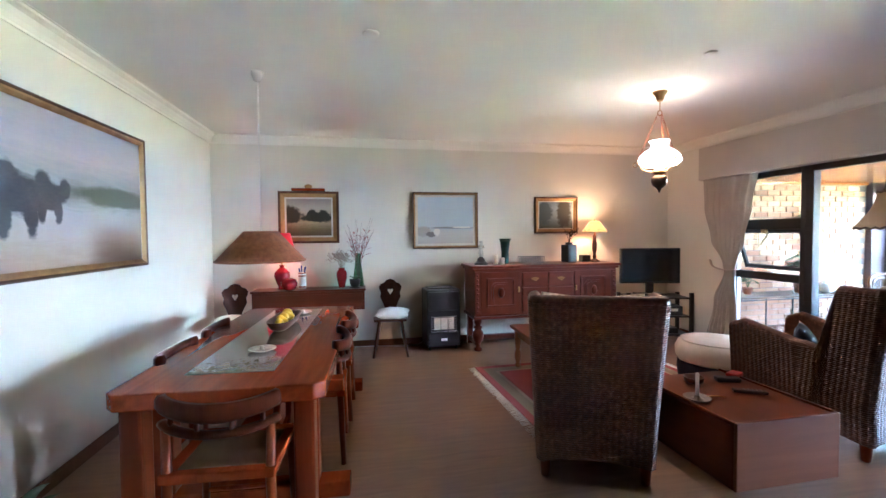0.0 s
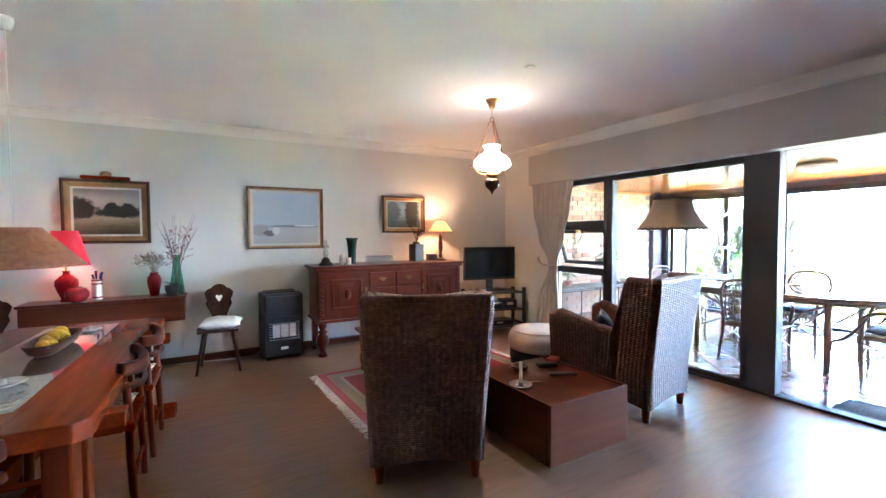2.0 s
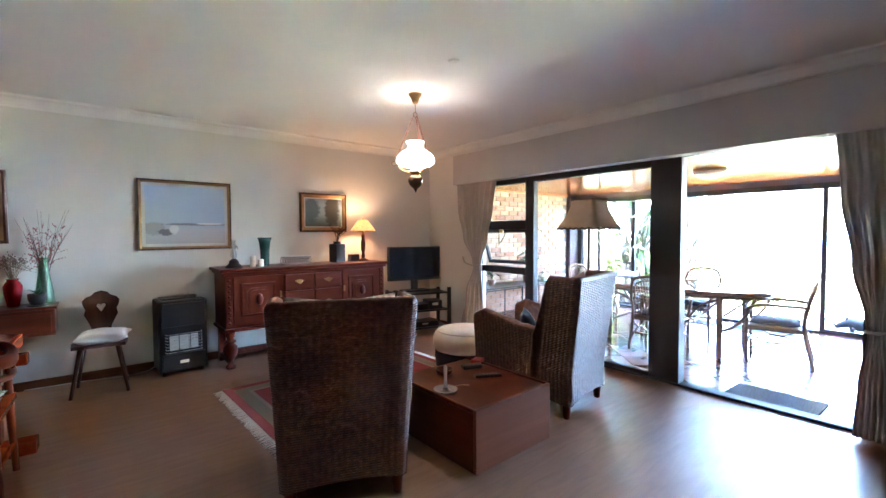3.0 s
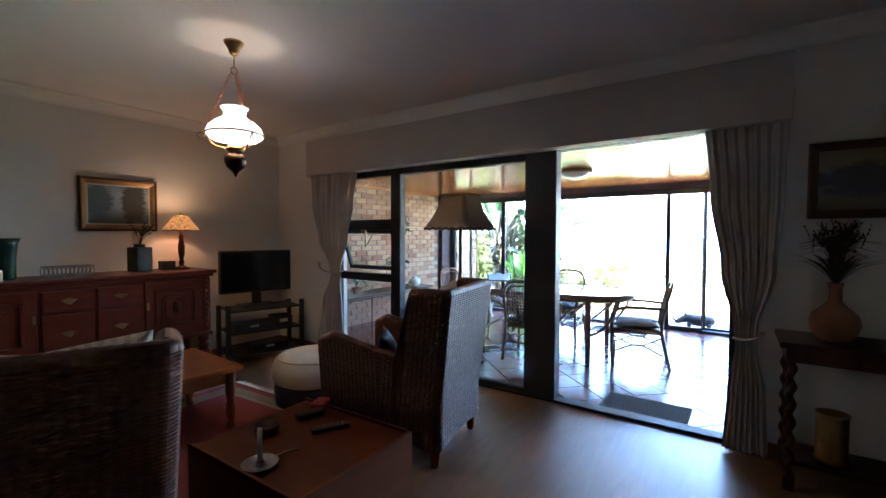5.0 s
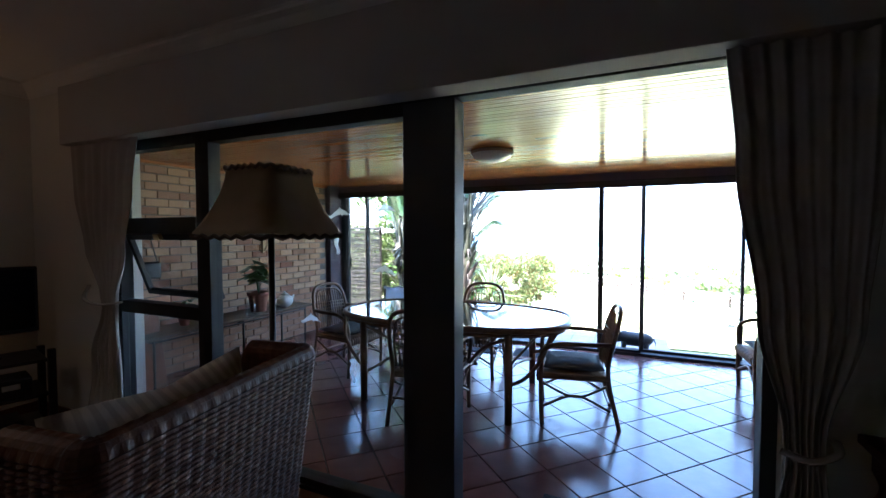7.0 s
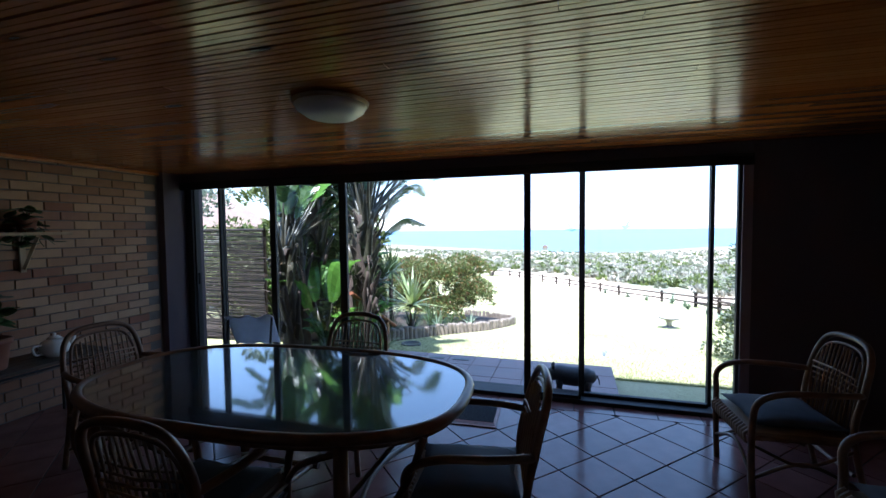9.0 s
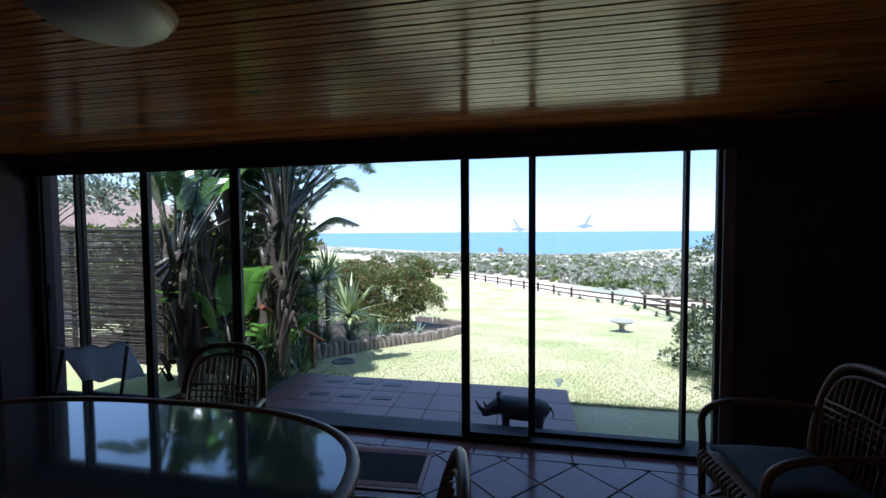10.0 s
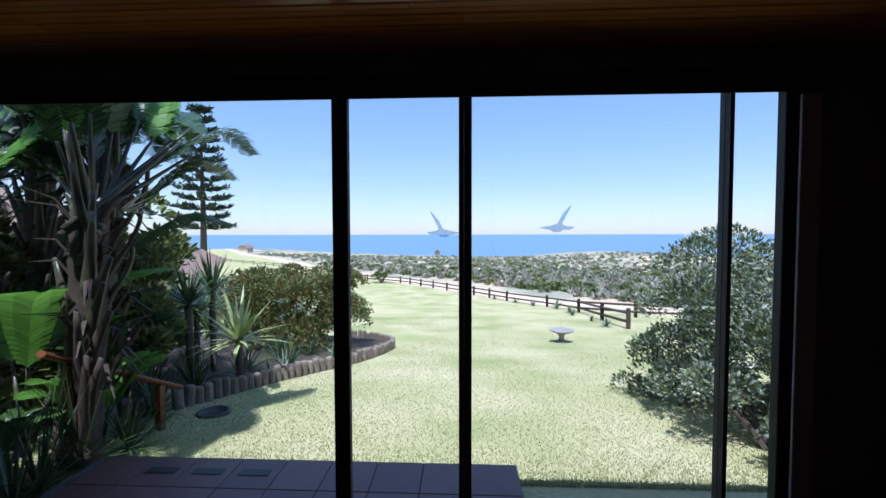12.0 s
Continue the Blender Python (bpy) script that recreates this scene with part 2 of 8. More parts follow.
def pillow(bm, w, d, h, m=None, n=10, puff=2.6):
    """A stuffed cushion with pinched corners, centred, w by d by h."""
    m = m or I4
    grid = {}
    for s in (1, -1):
        for i in range(n + 1):
            for j in range(n + 1):
                u, v = 2 * i / n - 1, 2 * j / n - 1
                edge = i in (0, n) or j in (0, n)
                if s == -1 and edge:
                    grid[(s, i, j)] = grid[(1, i, j)]
                    continue
                k = (1 - abs(u) ** puff) * (1 - abs(v) ** puff)
                pin = 1 - 0.10 * (1 - abs(u)) * (abs(v) ** 4) - 0.10 * (1 - abs(v)) * (abs(u) ** 4)
                wr = 0.06 * noise.noise(Vector((u * 3, v * 3, s * 5.0 + w)))
                grid[(s, i, j)] = bm.verts.new(m @ Vector((u * w / 2 * pin, v * d / 2 * pin, s * h / 2 * (k ** 0.55) * (1 + wr * 3))))
    for s in (1, -1):
        for i in range(n):
            for j in range(n):
                q = (grid[(s, i, j)], grid[(s, i + 1, j)], grid[(s, i + 1, j + 1)], grid[(s, i, j + 1)])
                bm.faces.new(q if s == 1 else q[::-1])
    return bm


def structure(name, bm, material, label="", smooth=False):
    return tagged(part(name, bm, material, None, label, smooth), label, "", "", "structure")
# ---- living room shell ----
XW, XE, YN, YS, HC = -1.66, 4.56, 5.10, -4.6, 2.67
DOOR_Y0, DOOR_Y1, DOOR_TOP = 0.10, 4.08, 2.19


def floor_material():
    m, n, l, b = make_mat("brown_laminate_floor", 0.33)
    tc = n.new("ShaderNodeTexCoord")
    g = noise_of(n, l, 3.0, 6, (1.0, 7.0, 1.0), "Object", 0.8)
    f = noise_of(n, l, 26.0, 5, (1.0, 9.0, 1.0), "Object")
    broad = noise_of(n, l, 0.9, 2)
    col = ramp(n, l, g, [(0.3, (0.19, 0.092, 0.047)), (0.7, (0.285, 0.15, 0.082))])
    col = mix(n, l, col, (0.13, 0.072, 0.042), mix(n, l, (0, 0, 0), (0.4, 0.4, 0.4), f))
    col = mix(n, l, col, (0.31, 0.19, 0.12), mix(n, l, (0, 0, 0), (0.35, 0.35, 0.35), broad))
    l.new(col, b.inputs["Base Color"])
    mr = n.new("ShaderNodeMapRange")
    mr.inputs["To Min"].default_value, mr.inputs["To Max"].default_value = 0.26, 0.46
    l.new(broad, mr.inputs["Value"])
    l.new(mr.outputs[0], b.inputs["Roughness"])
    bump(n, l, b, f, 0.05, 0.003)
    return m


M["floor"] = floor_material()
structure("floor", box(B(), XW, XE + 0.06, YS, YN, -0.15, 0), M["floor"], "brown wood-look laminate floor with a soft sheen")
structure("wall_west", box(B(), XW - 0.2, XW, YS - 0.2, YN + 0.2, -0.15, HC + 0.1), M["wall"], "cream painted plaster wall")
structure("wall_north", box(B(), XW, XE + 0.24, YN, YN + 0.2, -0.15, HC + 0.1), M["wall"], "cream painted plaster wall behind the sideboard")
structure("wall_south", box(B(), XW, XE + 0.24, YS - 0.2, YS, -0.15, HC + 0.1), M["wall"], "cream painted plaster wall closing the room")
bm = B()
box(bm, XE, XE + 0.24, YS, DOOR_Y0, -0.15, HC + 0.1)
box(bm, XE, XE + 0.24, DOOR_Y1, YN, -0.15, HC + 0.1)
box(bm, XE, XE + 0.24, DOOR_Y0, DOOR_Y1, DOOR_TOP + 0.02, HC + 0.1)
structure("wall_east", bm, M["wall"], "cream wall with a wide opening to the sunroom")
structure("ceiling", box(B(), XW, XE, YS, YN, HC, HC + 0.1), M["ceiling"], "white painted plaster ceiling")


def cornice_run(bm, a, b, inward):
    """A cove between wall and ceiling from a to b; inward points into the room."""
    a, b, d = Vector(a), Vector(b), Vector(inward)
    prof = [(0.0, -0.105), (0.012, -0.105), (0.014, -0.09), (0.03, -0.065), (0.055, -0.035), (0.085, -0.018), (0.088, -0.004), (0.10, -0.002), (0.10, 0.0)]
    ra = [bm.verts.new(a + d * u + Vector((0, 0, HC + v - 0.001))) for u, v in prof]
    rb = [bm.verts.new(b + d * u + Vector((0, 0, HC + v - 0.001))) for u, v in prof]
    for i in range(len(prof) - 1):
        bm.faces.new((ra[i], rb[i], rb[i + 1], ra[i + 1]))


bm = B()
cornice_run(bm, (XW, YS, 0), (XW, YN, 0), (1, 0, 0))
cornice_run(bm, (XW, YN, 0), (XE, YN, 0), (0, -1, 0))
cornice_run(bm, (XE, YN, 0), (XE, YS, 0), (-1, 0, 0))
structure("trim", bm, M["cornice"], "white moulded ceiling cornice")
bm = B()
box(bm, XW, XW + 0.015, YS, YN - 0.016, 0, 0.085, 0.004)
box(bm, XW, XE, YN - 0.015, YN, 0, 0.085, 0.004)
box(bm, XE - 0.015, XE, DOOR_Y1 + 0.05, YN - 0.016, 0, 0.085, 0.004)
box(bm, XE - 0.015, XE, YS, DOOR_Y0 - 0.1, 0, 0.085, 0.004)
structure("baseboard", bm, M["base"], "reddish stained wooden skirting board")
structure("trim_pelmet", box(B(), 4.42, XE - 0.002, -0.14, 4.36, 2.11, 2.52, 0.006), M["pelmet"], "grey-beige fabric covered curtain pelmet box")

# ---- inner sliding door and window ----
door = thing("door_1", (4.66, 0, 0), label="dark aluminium glazed sliding door standing open", kind="structure")
FX = 0.045


def bar(name, y0, y1, z0, z1, x0=-FX, x1=FX, mat="alu", parent=None, bevel=0.004, label=""):
    return part(name, box(B(), x0, x1, y0, y1, z0, z1, bevel), M[mat], parent, label)


bar("head_frame", DOOR_Y0, DOOR_Y1, 2.12, DOOR_TOP, parent=door)
bar("track", DOOR_Y0, DOOR_Y1, 0.0, 0.022, -0.06, 0.06, parent=door)
bar("post", 1.365, 1.645, 0.022, 2.12, -0.05, 0.07, "post", door, 0.006, "broad charcoal painted post")
bar("mullion", 3.07, 3.15, 0.022, 2.12, parent=door)
bar("jamb", DOOR_Y1 - 0.05, DOOR_Y1, 0.022, 2.12, parent=door)
bar("jamb", DOOR_Y0, DOOR_Y0 + 0.05, 0.022, 2.12, parent=door)
bar("mullion", 3.155, 3.2, 0.022, 2.12, -0.04, 0.04, parent=door)
bar("transom", 3.2, 4.03, 1.475, 1.585, parent=door)
bar("transom", 3.2, 4.03, 0.90, 0.985, parent=door)
bar("bottom_rail", 3.2, 4.03, 0.022, 0.09, parent=door)
bar("bottom_rail", 1.645, 3.07, 0.022, 0.06, parent=door)
bar("top_rail", 1.645, 3.07, 2.06, 2.12, parent=door)
bar("top_rail", 3.2, 4.03, 2.06, 2.12, parent=door)
for y0, y1, z0, z1 in ((1.645, 3.07, 0.06, 2.06), (3.2, 4.03, 1.585, 2.06), (3.2, 4.03, 0.09, 0.90)):
    p = part("pane", box(B(), -0.003, 0.003, y0, y1, z0, z1), M["glass"], door)
    p.visible_shadow = False
# awning sash, hinged at its top and pushed outward
sash = thing("sash", (0.02, 3.615, 1.475))
sash.parent = door
sash.matrix_basis = pose(0.0, 3.615, 1.472, 0, -19, 0)
for y0, y1, z0, z1 in ((-0.405, 0.405, -0.04, 0), (-0.405, 0.405, -0.485, -0.445), (-0.405, -0.37, -0.445, -0.04), (0.37, 0.405, -0.445, -0.04)):
    part("sash_bar", box(B(), -0.015, 0.02, y0, y1, z0, z1, 0.003), M["alu"], sash)
p = part("pane", box(B(), -0.002, 0.002, -0.37, 0.37, -0.445, -0.04), M["glass"], sash)
p.visible_shadow = False
part("latch", box(B(), -0.05, -0.02, -0.03, 0.03, -0.03, 0.015, 0.004), M["brass"], sash, "small metal window latch")

# ---- sunroom shell ----
SX0, SX1, SY0, SY1, SH = XE + 0.24, 8.38, -1.75, 5.0, 2.20
M["plum"] = surface("dark_plum_wall_paint", (0.11, 0.082, 0.094), (0.14, 0.105, 0.118), 0.7, 2, 150, 0.08)
# Mortar colour is darkened to stand in for shade in the raked joints.
M["mortar"] = surface("joint_shade_mortar", (0.15, 0.13, 0.115), (0.22, 0.195, 0.175), 0.95, 8, 160, 0.5)
M["grout"] = surface("dark_grout", (0.05, 0.045, 0.045), (0.09, 0.08, 0.075), 0.9, 8, 160, 0.3)
structure("floor_sunroom", box(B(), XE + 0.06, 8.52, SY0, SY1, -0.16, -0.008), M["grout"], "dark grouted base of the tiled sunroom floor")
structure("wall_sunroom_north", box(B(), SX0, 8.1, SY1 + 0.018, SY1 + 0.25, -0.15, 2.5), M["mortar"], "facebrick wall of the sunroom")
structure("wall_sunroom_south", box(B(), SX0, 8.6, SY0 - 0.25, SY0, -0.15, 2.5), M["plum"], "dark painted end wall of the sunroom")
bm = B()
box(bm, 8.1, 8.62, 4.93, 5.25, -0.15, 2.5, 0.004)
box(bm, 8.33, 8.50, SY0, -0.765, -0.15, 2.5, 0.004)
box(bm, 8.33, 8.50, -0.765, 4.93, 2.11, 2.5, 0.004)
structure("wall_sunroom_east", bm, M["plum"], "plum painted piers and beam round the glazing")
# outer sliding doors
M["reveal"] = surface("mauve_trim_paint", (0.30, 0.24, 0.26), (0.35, 0.28, 0.30), 0.6, 3, 120, 0.06)
win = thing("door_2", (8.43, 0, 0), label="dark aluminium glazed sliding doors onto the patio", kind="structure")
bar("head_frame", -0.765, 4.93, 2.09, 2.11, -0.125, 0.06, parent=win)
bar("head_fascia", -0.765, 4.93, 2.022, 2.09, -0.125, -0.116, parent=win)
bar("track", -0.765, 4.93, -0.01, 0.035, -0.13, 0.10, parent=win)
bar("jamb", 4.84, 4.93, 0.035, 2.09, -0.05, 0.06, parent=win)
bar("jamb", -0.765, -0.688, 0.035, 2.09, -0.045, 0.0, parent=win)
part("architrave", box(B(), -0.112, -0.1, -0.765, -0.695, 0.036, 2.02, 0.003), M["reveal"], win, "paler mauve painted upright trim")


def panel(y0, y1, x, s0=0.045, s1=0.045):
    """A glazed leaf between y0 and y1 on the track at x."""
    bar("stile", y0, y0 + s0, 0.035, 2.09, x - 0.018, x + 0.018, parent=win)
    bar("stile", y1 - s1, y1, 0.035, 2.09, x - 0.018, x + 0.018, parent=win)
    bar("bottom_rail", y0 + s0, y1 - s1, 0.035, 0.065, x - 0.018, x + 0.018, parent=win)
    pane = part("pane", box(B(), x - 0.003, x + 0.003, y0 + s0, y1 - s1, 0.065, 2.09), M["glass"], win)
    pane.visible_shadow = False


bar("stile", -0.541, -0.505, 0.035, 2.09, 0.012, 0.052, parent=win)
pane = part("pane", box(B(), 0.004, 0.009, -0.76, -0.541, 0.035, 2.09), M["glass"], win)
pane.visible_shadow = False
panel(-0.504, 0.52, -0.01, 0.003, 0.05)
panel(0.50, 0.995, -0.095, 0.02, 0.06)
panel(2.83, 3.78, -0.01, 0.085, 0.075)
panel(3.75, 4.49, 0.045, 0.05, 0.03)
panel(4.45, 4.84, -0.01, 0.03, 0.02)
pane = part("pane", box(B(), 0.04, 0.046, 0.99, 2.83, 0.035, 2.09), M["glass"], win)
pane.visible_shadow = False
part("door_handle", box(B(), -0.06, -0.028, 4.745, 4.77, 0.93, 1.06, 0.006), M["alu"], win)


def board_material():
    m, n, l, b = make_mat("varnished_pine_boards", 0.16)
    g = n.new("ShaderNodeNewGeometry")
    gr = noise_of(n, l, 5.0, 6, (9.0, 0.5, 1.0), "Object", 0.5)
    tone = ramp(n, l, g.outputs["Random Per Island"], [(0.0, (0.32, 0.10, 0.022)), (0.5, (0.45, 0.16, 0.036)), (1.0, (0.55, 0.22, 0.055))])
    col = mix(n, l, tone, (0.20, 0.065, 0.016), mix(n, l, (0, 0, 0), (0.6, 0.6, 0.6), gr))
    tc = n.new("ShaderNodeTexCoord")
    mp = n.new("ShaderNodeMapping")
    mp.inputs["Scale"].default_value = (1.0, 0.35, 1.0)
    v = n.new("ShaderNodeTexVoronoi")
    v.inputs["Scale"].default_value = 4.2
    l.new(tc.outputs["Object"], mp.inputs[0])
    l.new(mp.outputs[0], v.inputs["Vector"])
    knot = ramp(n, l, v.outputs["Distance"], [(0.05, (1, 1, 1)), (0.12, (0, 0, 0))])
    col = mix(n, l, col, (0.06, 0.022, 0.008), knot)
    l.new(col, b.inputs["Base Color"])
    rr = noise_of(n, l, 7, 3)
    mr = n.new("ShaderNodeMapRange")
    mr.inputs["To Min"].default_value, mr.inputs["To Max"].default_value = 0.10, 0.24
    l.new(rr, mr.inputs["Value"])
    l.new(mr.outputs[0], b.inputs["Roughness"])
    bump(n, l, b, gr, 0.05, 0.002)
    return m


M["boards"] = board_material()
bm = B()
rnd = random.Random(4)
x = SX0 - 0.02
while x < 8.42:
    cuts = [SY0] + sorted(rnd.uniform(SY0 + 0.4, SY1 - 0.4) for _ in range(2)) + [SY1 + 0.05]
    for y0, y1 in zip(cuts, cuts[1:]):
        dz = rnd.uniform(0, 0.0012)
        w, e = 0.068, 0.006
        pts = [(x, SH + 0.006), (x + e, SH + dz), (x + w / 2 - 0.002, SH + dz), (x + w / 2, SH + 0.003), (x + w / 2 + 0.002, SH + dz), (x + w - e, SH + dz), (x + w, SH + 0.006), (x + w, SH + 0.02), (x, SH + 0.02)]
        a = [bm.verts.new((u, y0 + 0.0008, v)) for u, v in pts]
        b = [bm.verts.new((u, y1 - 0.0008, v)) for u, v in pts]
        for i in range(len(pts)):
            j = (i + 1) % len(pts)
            bm.faces.new((a[i], a[j], b[j], b[i]))
        bm.faces.new(a[::-1])
        bm.faces.new(b)
    x += 0.0685
structure("ceiling_sunroom", bm, M["boards"], "varnished knotty pine tongue-and-groove board ceiling")
structure("roof", box(B(), XE + 0.05, 8.52, SY0 - 0.3, SY1 + 0.3, 2.5, 2.62), M["plum"], "flat roof slab over the sunroom")
structure("trim_sunroom", box(B(), SX0, 8.1, SY1 - 0.02, SY1, SH - 0.03, SH - 0.002, 0.005), M["boards"], "pine quarter-round trim under the ceiling")
# ---- garden ground and distance ----
def ground_z(x, y):
    if x < 9.6:
        z = -0.2
    elif x < 19:
        z = -0.2 - 0.149 * (x - 9.6)
    elif x < 36:
        z = -1.6 - 0.109 * (x - 19)
    else:
        z = -3.45 - 0.036 * (x - 36)
    far = min(max((x - 60) / 120, 0), 1)
    z += far * (3.0 * min(max((y - 10) / 120, -0.5), 1.0))
    z += far * 3.8 * math.exp(-((y + 66) / 30) ** 2)
    z += far * 1.2 * noise.noise(Vector((x * 0.018, y * 0.018, 0.3)))
    z += 0.05 * noise.noise(Vector((x * 0.4, y * 0.4, 1.7))) * min(max((x - 10) / 6, 0), 1)
    edge = min(max((x - 235 - 0.10 * y) / 40, 0), 1)
    return z * (1 - edge) - 24 * edge


def lawn_material():
    m, n, l, b = make_mat("lawn_and_veld", 0.95, 0, 0.1)
    tc = n.new("ShaderNodeTexCoord")
    sp = n.new("ShaderNodeSeparateXYZ")
    l.new(tc.outputs["Object"], sp.inputs[0])
    patch = noise_of(n, l, 0.6, 12)
    fine = noise_of(n, l, 24, 8)
    grass = ramp(n, l, patch, [(0.30, (0.30, 0.34, 0.13)), (0.5, (0.48, 0.45, 0.24)), (0.70, (0.61, 0.54, 0.34))])
    grass = mix(n, l, grass, (0.13, 0.15, 0.055), mix(n, l, (0, 0, 0), (0.6, 0.6, 0.6), fine))
    p2 = noise_of(n, l, 0.11, 6)
    scrub = ramp(n, l, p2, [(0.36, (0.13, 0.15, 0.085)), (0.48, (0.27, 0.27, 0.20)), (0.6, (0.46, 0.38, 0.27))])
    def band(sock, lo, hi):
        mr = n.new("ShaderNodeMapRange")
        mr.inputs["From Min"].default_value, mr.inputs["From Max"].default_value = lo, hi
        l.new(sock, mr.inputs["Value"])
        return mr.outputs[0]
    # the lawn ends along the fence line; beyond it sand track, then veld
    yx = n.new("ShaderNodeMath")
    yx.operation = "MULTIPLY_ADD"
    l.new(sp.outputs["Y"], yx.inputs[0])
    yx.inputs[1].default_value = -1.45
    l.new(sp.outputs["X"], yx.inputs[2])
    past = band(yx.outputs[0], 42.0, 43.5)
    sand = ramp(n, l, noise_of(n, l, 0.9, 4), [(0.3, (0.50, 0.39, 0.28)), (0.7, (0.62, 0.50, 0.38))])
    col = mix(n, l, grass, sand, past)
    col = mix(n, l, col, scrub, band(yx.outputs[0], 48.0, 50.5))
    l.new(col, b.inputs["Base Color"])
    bump(n, l, b, fine, 0.5, 0.02)
    return m


M["lawn"] = lawn_material()
bm = B()
xs = [8.45 + 0.55 * i for i in range(60)]
while xs[-1] < 330:
    xs.append(xs[-1] * 1.035)
ys = [0.0]
while ys[-1] < 420:
    ys.append(ys[-1] + max(0.7, ys[-1] * 0.06))
ys = [-y for y in ys[:0:-1]] + ys
grid = [[bm.verts.new((x, y, ground_z(x, y) - (0.12 if x < 8.7 else 0))) for y in ys] for x in xs]
for a, b in zip(grid, grid[1:]):
    for j in range(len(ys) - 1):
        bm.faces.new((a[j], b[j], b[j + 1], a[j + 1]))
structure("ground", bm, M["lawn"], "sunlit patchy lawn sloping down to coastal veld", True)
bm = B()
m, n, l, b = make_mat("blue_sea", 0.35, 0, 0.3)
b.inputs["Base Color"].default_value = (0.11, 0.205, 0.33, 1)
bump(n, l, b, noise_of(n, l, 0.05, 5), 0.2, 1.0)
M["sea"] = m
v = [bm.verts.new(p) for p in ((150, -6000, -22), (4990, -6000, -22), (4990, 6000, -22), (150, 6000, -22))]
bm.faces.new(v)
structure("water", bm, M["sea"], "deep blue sea reaching to the horizon")
# ---- living room things ----
def wicker_material():
    m, n, l, b = make_mat("dark_brown_wicker", 0.43, 0, 0.34)
    g = noise_of(n, l, 35, 4)
    f = noise_of(n, l, 160, 3)
    col = ramp(n, l, g, [(0.3, (0.075, 0.026, 0.013)), (0.55, (0.135, 0.050, 0.025)), (0.75, (0.22, 0.095, 0.05))])
    col = mix(n, l, col, (0.03, 0.014, 0.009), mix(n, l, (0, 0, 0), (0.4, 0.4, 0.4), f))
    l.new(col, b.inputs["Base Color"])
    bump(n, l, b, f, 0.2, 0.003)
    return m


M["wicker"] = wicker_material()


def striped(name, c1, c2, scale=40.0, rough=0.9):
    m, n, l, b = make_mat(name, rough)
    tc = n.new("ShaderNodeTexCoord")
    w = n.new("ShaderNodeTexWave")
    w.inputs["Scale"].default_value, w.inputs["Distortion"].default_value = scale, 1.5
    l.new(tc.outputs["Object"], w.inputs["Vector"])
    l.new(ramp(n, l, w.outputs["Fac"], [(0.35, c1), (0.65, c2)]), b.inputs["Base Color"])
    bump(n, l, b, noise_of(n, l, 260, 3), 0.2, 0.003)
    return m


M["stripe"] = striped("cream_striped_cushion_cloth", (0.62, 0.55, 0.46), (0.48, 0.41, 0.34), 9)
M["navy"] = surface("navy_cloth", (0.012, 0.014, 0.03), (0.02, 0.024, 0.045), 0.9, 9, 250, 0.2)


def weave(s, z):
    """Height of twisted strands woven over uprights."""
    row = math.floor(z / 0.0132)
    a = abs(math.sin(math.pi * z / 0.0132)) ** 1.4
    c = 0.5 + 0.5 * math.cos(2 * math.pi * (s / 0.032 + 0.12 * (row % 2)))
    return 0.0062 * a * (0.30 + 0.70 * c) + 0.0016 * noise.noise(Vector((s * 45, z * 60, 0.5)))


